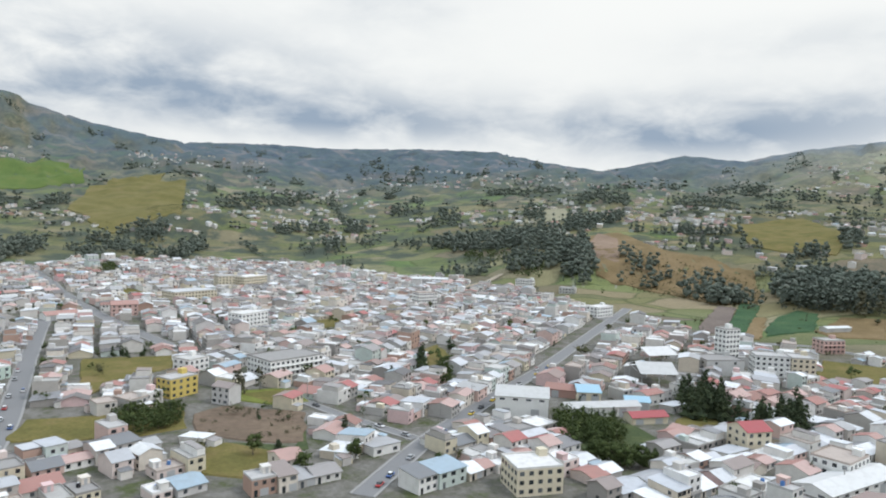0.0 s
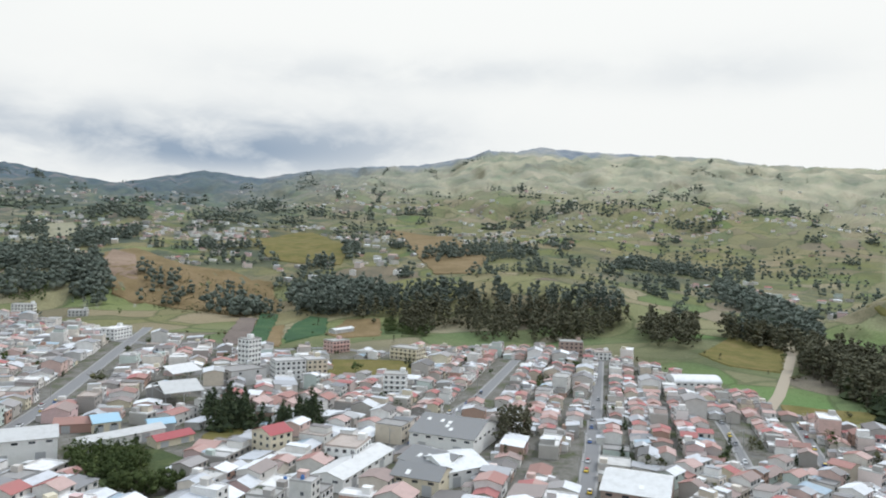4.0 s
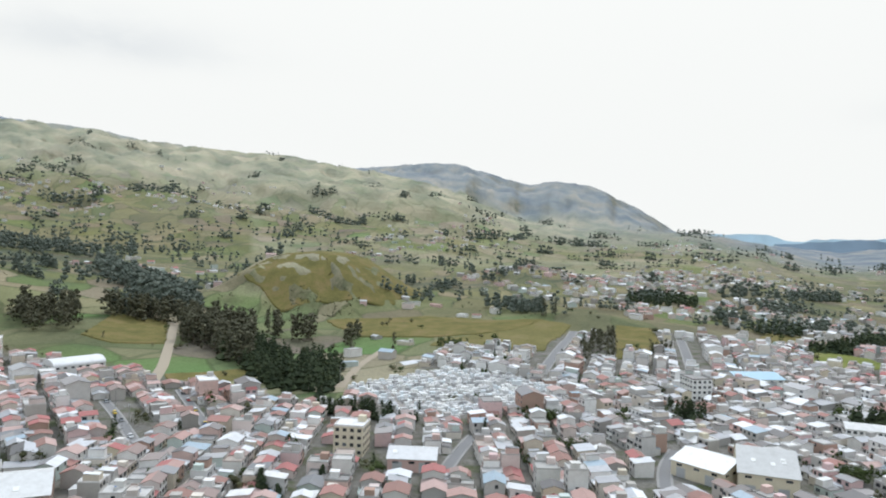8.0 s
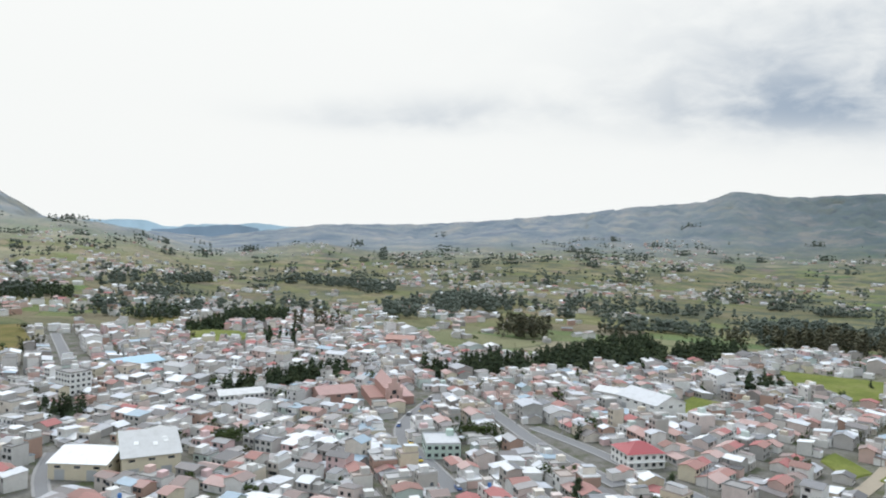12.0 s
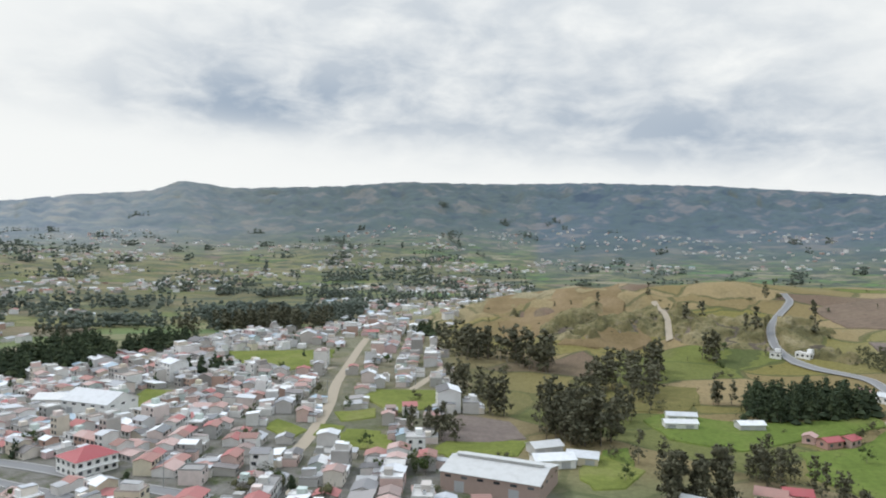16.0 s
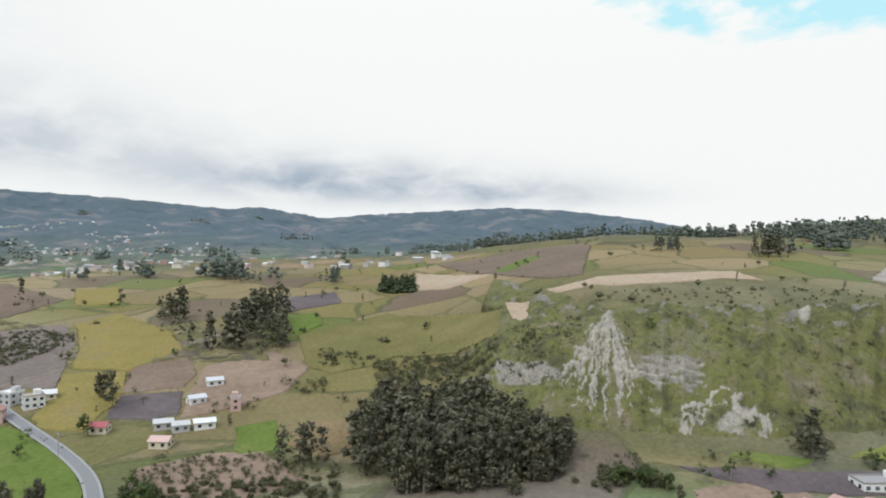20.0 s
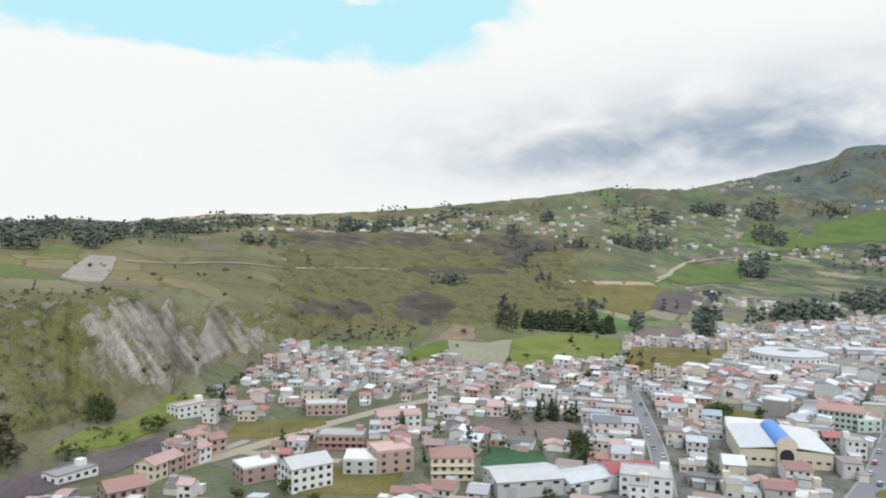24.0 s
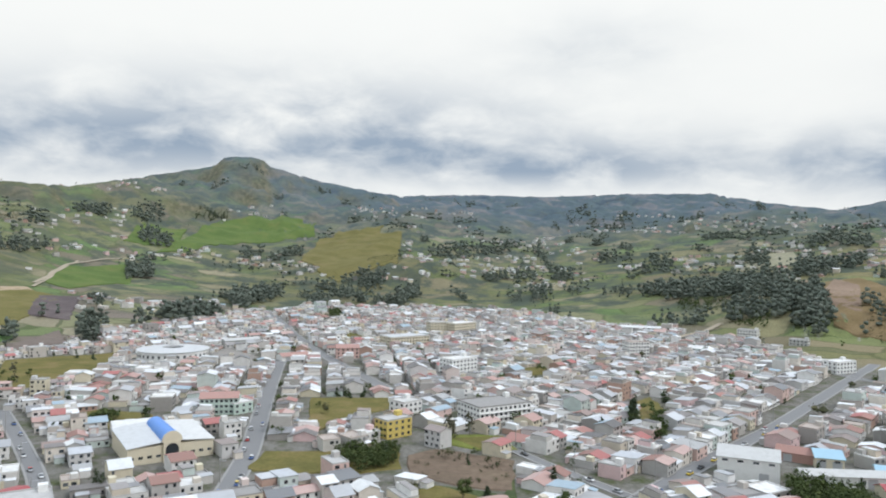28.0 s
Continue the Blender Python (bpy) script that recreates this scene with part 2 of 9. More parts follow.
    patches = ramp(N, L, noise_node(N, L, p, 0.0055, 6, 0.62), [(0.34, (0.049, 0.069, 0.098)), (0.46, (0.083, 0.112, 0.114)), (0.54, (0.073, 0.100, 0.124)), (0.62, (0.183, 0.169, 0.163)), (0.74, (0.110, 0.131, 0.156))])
    hazed_slope = blend(N, L, 0.7, hazed_slope, patches)
    # a paler blue-grey of painted haze over the far ranges
    hazed_slope = blend(N, L, math_node(N, L, "MULTIPLY", attr("gold_haze"), 0.8), hazed_slope, ramp(N, L, noise_node(N, L, p, 0.006, 6, 0.65), [(0.36, (0.14, 0.17, 0.21)), (0.5, (0.22, 0.245, 0.265)), (0.66, (0.36, 0.335, 0.295))]))
    col = blend(N, L, attr("heath_haze"), col, hazed_slope)
    # town dust, concrete yards and weeds
    dust = ramp(N, L, noise_node(N, L, p, 0.08, 6, 0.7), [(0.36, (0.075, 0.088, 0.04)), (0.48, (0.13, 0.124, 0.105)), (0.72, (0.21, 0.20, 0.185))])
    col = blend(N, L, attr("town"), col, dust)
    # bare pale scarps: streaks that run down the slope
    streak = N.new("ShaderNodeTexNoise")
    streak.inputs["Scale"].default_value, streak.inputs["Detail"].default_value, streak.inputs["Roughness"].default_value = 1.0, 7, 0.65
    mp = N.new("ShaderNodeMapping")
    mp.inputs["Scale"].default_value = (0.85, 0.0, 0.03)
    zz = N.new("ShaderNodeSeparateXYZ")
    L.new(p, zz.inputs[0])
    fall = N.new("ShaderNodeCombineXYZ")
    L.new(attr("bearing"), fall.inputs[0])
    L.new(zz.outputs[2], fall.inputs[2])
    L.new(fall.outputs[0], mp.inputs[0])
    L.new(mp.outputs[0], streak.inputs["Vector"])
    bare = math_node(N, L, "MULTIPLY", math_node(N, L, "SUBTRACT", math_node(N, L, "ADD", streak.outputs[0], math_node(N, L, "MULTIPLY", attr("scarp"), 0.30)), 0.71), 11.0, True)
    bare = math_node(N, L, "MULTIPLY", bare, math_node(N, L, "MULTIPLY", math_node(N, L, "SUBTRACT", noise_node(N, L, p, 0.09, 6, 0.7), 0.38), 5.0, True))
    rock = ramp(N, L, noise_node(N, L, p, 0.25, 6, 0.75), [(0.3, (0.11, 0.102, 0.08)), (0.48, (0.24, 0.222, 0.19)), (0.66, (0.37, 0.35, 0.31))])
    col = blend(N, L, bare, col, rock)
    # steep banks: dry scrub and bare earth
    nz = N.new("ShaderNodeSeparateXYZ")
    L.new(N.new("ShaderNodeNewGeometry").outputs["Normal"], nz.inputs[0])
    steep = math_node(N, L, "MULTIPLY", math_node(N, L, "SUBTRACT", 0.93, nz.outputs[2], True), 7.0, True)
    bank = ramp(N, L, noise_node(N, L, p, 0.05, 6, 0.7), [(0.35, (0.05, 0.055, 0.03)), (0.5, (0.115, 0.105, 0.06)), (0.68, (0.215, 0.18, 0.12))])
    col = blend(N, L, math_node(N, L, "MULTIPLY", steep, math_node(N, L, "SUBTRACT", 0.7, bare, True)), col, bank)
    fine = noise_node(N, L, p, 0.45, 6, 0.7)
    col = blend(N, L, 1.0, col, math_node(N, L, "ADD", math_node(N, L, "MULTIPLY", fine, 1.3), 0.42), "MULTIPLY")
    L.new(col, b.inputs["Base Color"])
    bump(N, L, b, fine, 0.6, 1.0)
    return m


def foliage_mat(name, dark, mid, light):
    m, N, L, b = shader(name, 0.85, 0.1)
    p = place(N)
    r = math_node(N, L, "ADD", math_node(N, L, "MULTIPLY", random_of(N, "island"), 0.42), math_node(N, L, "MULTIPLY", noise_node(N, L, p, 0.12, 3), 0.5))
    L.new(ramp(N, L, r, [(0.2, dark), (0.5, mid), (0.85, light)]), b.inputs["Base Color"])
    return m


M = {}
WHITES = [(0.662, 0.644, 0.616), (0.534, 0.515, 0.488), (0.718, 0.708, 0.690), (0.386, 0.377, 0.359), (0.570, 0.506, 0.414), (0.423, 0.400, 0.368), (0.644, 0.630, 0.603), (0.322, 0.304, 0.285),
          (0.589, 0.432, 0.386), (0.405, 0.276, 0.221), (0.607, 0.552, 0.423), (0.497, 0.561, 0.524), (0.662, 0.635, 0.598), (0.460, 0.442, 0.423), (0.644, 0.552, 0.515), (0.552, 0.543, 0.534), (0.662, 0.607, 0.534), (0.718, 0.708, 0.690), (0.626, 0.460, 0.451), (0.736, 0.727, 0.708), (0.607, 0.598, 0.570), (0.736, 0.727, 0.708), (0.497, 0.460, 0.423)]
GREYS = [(0.349, 0.354, 0.369), (0.513, 0.523, 0.545), (0.248, 0.249, 0.255), (0.621, 0.634, 0.650), (0.298, 0.280, 0.272), (0.414, 0.422, 0.439), (0.199, 0.181, 0.177), (0.563, 0.575, 0.589),
         (0.273, 0.228, 0.212), (0.373, 0.372, 0.378), (0.464, 0.481, 0.510), (0.224, 0.220, 0.224), (0.129, 0.124, 0.124), (0.156, 0.143, 0.138), (0.699, 0.708, 0.718), (0.184, 0.189, 0.198), (0.313, 0.396, 0.460), (0.718, 0.727, 0.736), (0.368, 0.368, 0.368), (0.644, 0.644, 0.635)]
REDS = [(0.36, 0.20, 0.175), (0.42, 0.28, 0.25), (0.29, 0.175, 0.15), (0.47, 0.34, 0.31), (0.38, 0.16, 0.15), (0.30, 0.235, 0.215)]
for src in ("object", "island"):
    M["wall_" + src] = palette_mat("painted_plaster_" + src, WHITES, src, 0.4)
    M["roof_" + src] = palette_mat("sheet_roof_" + src, GREYS, src, 0.5, 0.8, 0.6, 0.4)
    M["tile_" + src] = palette_mat("clay_tile_" + src, REDS, src, 0.4, 0.9)
    M["deck_" + src] = palette_mat("concrete_deck_" + src, [(0.4, 0.39, 0.37), (0.52, 0.51, 0.49), (0.30, 0.29, 0.28), (0.66, 0.65, 0.63), (0.43, 0.37, 0.33), (0.72, 0.71, 0.70), (0.46, 0.45, 0.44)], src, 0.6)
M["brick"] = palette_mat("bare_brick", [(0.37, 0.28, 0.24), (0.42, 0.32, 0.275)], "object", 0.3)
M["white_paint"] = palette_mat("white_paint", [(0.74, 0.74, 0.72)], "object", 0.25)
M["cream_paint"] = palette_mat("cream_paint", [(0.62, 0.56, 0.43)], "object", 0.2)
M["yellow_paint"] = palette_mat("yellow_paint", [(0.58, 0.45, 0.14)], "object", 0.2)
M["mint_paint"] = palette_mat("mint_paint", [(0.48, 0.58, 0.52)], "object", 0.2)
M["pink_paint"] = palette_mat("pink_paint", [(0.55, 0.38, 0.34)], "object", 0.2)
M["terracotta_paint"] = palette_mat("terracotta_paint", [(0.40, 0.25, 0.21)], "object", 0.2)
M["blue_sheet"] = palette_mat("blue_sheet", [(0.1, 0.25, 0.62)], "object", 0.15, 0.8, 0.45, 0.5)
M["pale_blue_sheet"] = palette_mat("pale_blue_sheet", [(0.30, 0.47, 0.58)], "object", 0.15, 0.8, 0.45, 0.5)
M["white_sheet"] = palette_mat("white_sheet", [(0.66, 0.67, 0.67), (0.52, 0.53, 0.54), (0.6, 0.6, 0.59)], "object", 0.5, 0.8, 0.5, 0.5)
M["grey_sheet"] = palette_mat("grey_sheet", [(0.2, 0.2, 0.2)], "object", 0.5, 0.8, 0.6, 0.4)
M["light_grey"] = palette_mat("light_grey_render", [(0.5, 0.5, 0.49)], "object", 0.4)
M["red_sheet"] = palette_mat("red_sheet", [(0.34, 0.075, 0.08)], "object", 0.2, 0.8, 0.5, 0.4)
M["clay"] = palette_mat("clay_tiles", [(0.40, 0.245, 0.215), (0.34, 0.20, 0.17), (0.45, 0.30, 0.275)], "object", 0.5)
M["tomb"] = palette_mat("tomb_plaster", [(0.78, 0.78, 0.77), (0.6, 0.6, 0.6), (0.72, 0.72, 0.7), (0.42, 0.42, 0.42), (0.68, 0.72, 0.74)], "island", 0.3)
M["car"] = palette_mat("car_paint", [(0.7, 0.7, 0.7), (0.05, 0.05, 0.055), (0.35, 0.36, 0.37), (0.4, 0.04, 0.04), (0.75, 0.75, 0.75), (0.06, 0.12, 0.3), (0.7, 0.5, 0.05)], "object", 0.05, 1, 0.3, 0.6)
M["rubber"] = palette_mat("tyre_rubber", [(0.025, 0.025, 0.025)], "object", 0.1)
M["asphalt"] = palette_mat("worn_asphalt", [(0.205, 0.204, 0.205)], "object", 0.3, 0.5)
M["dirt"] = palette_mat("dirt_road", [(0.34, 0.29, 0.22)], "object", 0.35, 0.4)
M["kerb"] = palette_mat("pavement_slabs", [(0.29, 0.285, 0.275)], "object", 0.4)
M["marking"] = palette_mat("road_paint", [(0.6, 0.6, 0.58)], "object", 0.4)
M["bark"] = palette_mat("bark", [(0.17, 0.145, 0.118), (0.24, 0.21, 0.175)], "object", 0.4)
M["tank"] = palette_mat("tank_plastic", [(0.03, 0.03, 0.035), (0.08, 0.18, 0.4), (0.5, 0.5, 0.5)], "object", 0.1, 1, 0.5)
M["steel"] = palette_mat("galvanised_steel", [(0.4, 0.41, 0.42)], "object", 0.2, 1, 0.5, 0.5)
g, N_, L_, b_ = shader("window_glass", 0.12, 0.6)
L_.new(ramp(N_, L_, random_of(N_, "object"), [(0, (0.03, 0.035, 0.04)), (0.6, (0.06, 0.07, 0.08)), (0.85, (0.12, 0.13, 0.14))], "CONSTANT"), b_.inputs["Base Color"])
M["glass"] = g
g, N_, L_, b_ = shader("window_glass_rows", 0.12, 0.6)
L_.new(ramp(N_, L_, random_of(N_, "island"), [(0, (0.03, 0.035, 0.04)), (0.6, (0.06, 0.07, 0.08)), (0.85, (0.12, 0.13, 0.14))], "CONSTANT"), b_.inputs["Base Color"])
M["glass_rows"] = g
M["eucalyptus"] = foliage_mat("eucalyptus_leaves", (0.055, 0.056, 0.037), (0.104, 0.102, 0.066), (0.18, 0.168, 0.11))
# eucalyptus leaves for distant trees, distance haze painted in as paler blue-grey
M["hazed_eucalyptus"] = foliage_mat("hazed_eucalyptus_leaves", (0.07, 0.085, 0.07), (0.115, 0.135, 0.11), (0.185, 0.2, 0.165))
M["pine"] = foliage_mat("pine_needles", (0.029, 0.041, 0.025), (0.049, 0.065, 0.035), (0.088, 0.105, 0.05))
M["broadleaf"] = foliage_mat("broad_leaves", (0.034, 0.050, 0.020), (0.062, 0.083, 0.030), (0.11, 0.13, 0.048))
M["shrub"] = foliage_mat("dry_shrub", (0.045, 0.05, 0.028), (0.085, 0.085, 0.045), (0.14, 0.13, 0.07))
FIELD = {
    "grass": ((0.098, 0.095, 0.032), (0.147, 0.128, 0.045), (0.198, 0.149, 0.070), 0.05, 0),
    "dark_grass": ((0.044, 0.063, 0.032), (0.073, 0.092, 0.041), (0.115, 0.121, 0.058), 0.06, 0),
    "bright_grass": ((0.106, 0.128, 0.031), (0.149, 0.170, 0.043), (0.191, 0.187, 0.072), 0.03, 0),
    "lawn": ((0.082, 0.119, 0.025), (0.111, 0.149, 0.033), (0.143, 0.160, 0.049), 0.03, 0),
    "green": ((0.075, 0.115, 0.034), (0.10, 0.142, 0.042), (0.135, 0.15, 0.052), 0.02, 0),
    "olive": ((0.115, 0.106, 0.038), (0.150, 0.134, 0.050), (0.186, 0.152, 0.070), 0.03, 0),
    "yellow": ((0.177, 0.150, 0.049), (0.222, 0.178, 0.059), (0.208, 0.165, 0.077), 0.04, 0),
    "crop": ((0.039, 0.077, 0.042), (0.054, 0.105, 0.051), (0.075, 0.119, 0.056), 0.04, 0.25),
    "turf": ((0.048, 0.104, 0.054), (0.059, 0.119, 0.062), (0.070, 0.126, 0.069), 0.03, 0),
    "dry": ((0.134, 0.100, 0.050), (0.187, 0.136, 0.071), (0.225, 0.165, 0.095), 0.03, 0),
    "tan": ((0.197, 0.142, 0.103), (0.238, 0.173, 0.126), (0.277, 0.204, 0.150), 0.02, 0),
    "straw": ((0.315, 0.244, 0.165), (0.360, 0.280, 0.194), (0.377, 0.301, 0.222), 0.02, 0.04),
    "brown": ((0.129, 0.100, 0.072), (0.162, 0.120, 0.089), (0.187, 0.144, 0.101), 0.02, 0.04),
    "soil": ((0.137, 0.111, 0.099), (0.172, 0.141, 0.122), (0.201, 0.163, 0.134), 0.03, 0.04),
    "soil_red": ((0.169, 0.119, 0.087), (0.199, 0.148, 0.110), (0.214, 0.170, 0.126), 0.03, 0.04),
    "dark_soil": ((0.087, 0.071, 0.074), (0.115, 0.093, 0.093), (0.145, 0.123, 0.119), 0.03, 0.04),
    "pale": ((0.217, 0.211, 0.141), (0.260, 0.248, 0.172), (0.304, 0.285, 0.216), 0.02, 0),
    "scree": ((0.245, 0.215, 0.18), (0.295, 0.262, 0.222), (0.335, 0.30, 0.26), 0.05, 0),
    "gravel": ((0.219, 0.206, 0.187), (0.263, 0.244, 0.225), (0.292, 0.273, 0.254), 0.04, 0),
}
for i, (k, v) in enumerate(FIELD.items()):
    M["field_" + k] = ground_mat("field_" + k, *v[:3], v[3], v[4], 35 * i)

# ---- the lie of the land ----
# Sections through the valley, fitted to the camera's view: the bearing, then pairs of distance and height above the
# town's floor.
SECTIONS = {}


def section(az, *pairs):
    SECTIONS[az] = pairs


section(-162, (274, 0), (358, 0), (494, 2), (600, 22), (800, 43), (1100, -10), (1800, -20), (2500, 19), (3400, 124), (4500, 375))
section(-147, (300, 0), (350, 2), (470, 18), (850, 42), (1100, 41), (1600, 0), (2500, 20), (4600, 250))
section(-126, (240, 0), (300, 2), (420, 16), (560, 34), (800, 42), (1100, 58), (1800, 20), (2600, 20), (4600, 212))
section(-110, (255, 4), (298, 9), (345, 43), (420, 58), (600, 70), (1000, 92), (1500, 70), (3000, 60), (4600, 180))
section(-97, (265, 3), (322, 10), (372, 43), (450, 57), (560, 64), (900, 85), (1300, 100), (2000, 115), (3000, 90))
section(-88, (330, 2), (395, 7), (446, 43), (540, 53), (800, 62), (1050, 88), (1300, 106), (1800, 133), (2600, 120))
section(-80, (430, 0), (508, 6), (575, 36), (800, 60), (1000, 85), (1200, 106), (1800, 150), (2600, 130))
section(-72, (600, 0), (640, 5), (700, 20), (900, 54), (1150, 98), (1400, 105), (1900, 162), (2600, 150))
section(-52, (742, 0), (800, 8), (1050, 34), (1400, 109), (1700, 140), (2300, 251), (3200, 200))
section(-45, (650, 0), (782, 1), (900, 14), (1400, 52), (1800, 135), (2500, 275), (3300, 250))
section(-32, (906, 0), (1100, 6), (1500, 24), (2200, 123), (2800, 302), (3200, 466), (3700, 400))
section(-21, (1127, 0), (1350, 9), (1600, 69), (2200, 165), (3000, 264), (4600, 447))
section(-9.4, (1180, 0), (1500, 28), (2000, 86), (2800, 194), (3600, 308), (4600, 466))
section(1.3, (1013, 0), (1100, 18), (1300, 43), (1700, 92), (2500, 186), (3400, 297), (4600, 474))
section(11.5, (720, 0), (850, 6), (945, 42), (1200, 70), (1350, 81), (1900, 125), (3000, 240), (4600, 390))
section(22.6, (577, 0), (800, 2), (900, 10), (985, 38), (1250, 73), (1600, 93), (2300, 167), (3500, 318), (4500, 436))
section(37, (605, 0), (690, 3), (790, 38), (900, 50), (1300, 71), (2000, 137), (3000, 298), (4200, 510))
section(47, (600, 0), (690, 4), (800, 45), (1200, 62), (2000, 145), (3000, 320), (4200, 590))
section(55.5, (505, 0), (620, 2), (800, 12), (1000, 20), (1500, 40), (2300, 175), (3000, 341), (3800, 531))
section(71, (380, 0), (500, -6), (700, -10), (1100, 5), (1700, 48), (2500, 165), (3600, 451))
section(82, (342, 0), (491, 0), (750, 0), (1000, 4), (1500, 20), (2300, 105), (3400, 300), (3900, 270), (4650, 514))
section(93, (629, 0), (1100, 1), (1800, 5), (3000, 85), (3600, 80), (4600, 401))
section(103.5, (690, 0), (893, 0), (1350, 14), (2200, 31), (3200, 118), (4000, 60), (4700, 60))
section(112, (640, -5), (1000, -18), (1600, -24), (3000, -9), (4700, 30))
section(124.5, (640, -2), (1000, -20), (1700, -22), (3000, 9), (4600, 139))
section(137, (531, 0), (750, -9), (1100, -14), (1700, -7), (2800, 35), (4600, 224))
section(153, (610, 0), (1000, -24), (1800, -30), (2900, 29), (3500, 127), (4600, 388))
section(171, (420, 0), (699, 0), (850, -13), (1500, -26), (2300, 3), (3300, 116), (4600, 411))
section(180, (389, 0), (520, 4), (640, 14), (750, 30), (900, 0), (1300, -30), (2000, -23), (2800, 19), (3400, 111), (4600, 390))
# the crest line of the hills all round: bearing, degrees above the level
CREST_A = ((-176, 4.02), (-167, 3.72), (-158.5, 3.09), (-153, 2.66), (-147, 2.4), (-139, 1.74), (-136.6, 1.96), (-131.4, 1.13), (-128.3, 1.48),
           (-117.3, 2.15), (-112.6, 1.96), (-106.2, 1.25), (-101, 0.2), (-98, 0.54), (-95.5, 0.95), (-91.3, 1.4), (-87.2, 1.22), (-80.4, 2.0),
           (-74, 2.07), (-67.4, 2.49), (-60.7, 3.14), (-54.3, 3.81), (-50.2, 4.39), (-44.5, 4.2), (-40, 5.07), (-36.5, 5.8))
CREST_B = ((-34.9, 6.15), (-34.3, 6.35), (-33.9, 6.95), (-32.5, 7.0), (-31.1, 6.9), (-30.5, 6.3), (-29.6, 6.1), (-26.5, 5.31), (-22.4, 4.6), (-20.5, 4.34), (-14.4, 4.53), (-9.2, 4.39),
           (-2.5, 4.65), (3.7, 4.6), (7.5, 3.87), (12, 3.3), (18, 4.58), (22, 4.16), (25.9, 4.95), (30, 5.42), (34.8, 5.75), (38.6, 6.5), (39.9, 7.05),
           (42, 6.95), (44, 7.35), (47.5, 7.02), (53, 6.75), (57.5, 6.5))
CREST_C = ((59.7, 6.07), (66.5, 5.62), (71, 5.5), (75.8, 4.75), (79, 5.05), (81.2, 5.35), (84.1, 5.4), (87.2, 4.57), (89.8, 3.85), (91.9, 4.22),
           (94.8, 3.9), (98.8, 1.98), (101.1, 0.5), (103.6, 0.36), (107.4, -0.25), (112, -0.65), (120.7, 0.51), (128.5, 0.72), (134.6, 1.2),
           (141, 1.88), (145, 2.42), (150, 2.85), (152.3, 3.7), (155.9, 3.22), (164, 3.58), (169, 4.0), (176.8, 3.9))
GD = np.concatenate([np.linspace(0, 220, 6), np.geomspace(240, 1500, 130), np.geomspace(1525, 4950, 75)])
GA = np.arange(-180, 180, 0.5)


def wave(x, y, scale, octaves=4, rough=0.5, seed=0.0):
    """Smooth fractal noise from sums of turned sine waves, about -1 to 1."""
    total, amp, norm = 0.0, 1.0, 0.0
    rng = np.random.RandomState(int(seed) + 11)
    for o in range(octaves):
        part_sum = 0.0
        for k in range(5):
            a, p, q = rng.uniform(0, 2 * math.pi), rng.uniform(0, 2 * math.pi), rng.uniform(0, 2 * math.pi)
            f = 2 * math.pi / scale * 2 ** o * rng.uniform(0.75, 1.3)
            u = x * math.cos(a) + y * math.sin(a)
            v = -x * math.sin(a) + y * math.cos(a)
            part_sum = part_sum + np.sin(f * u + p + 1.3 * np.sin(f * 0.6 * v + q))
        total, norm, amp = total + amp * part_sum / 2.6, norm + amp, amp * rough
    return total / norm


def smooth(a, b, v):
    t = np.clip((v - a) / (b - a), 0, 1)
    return t * t * (3 - 2 * t)


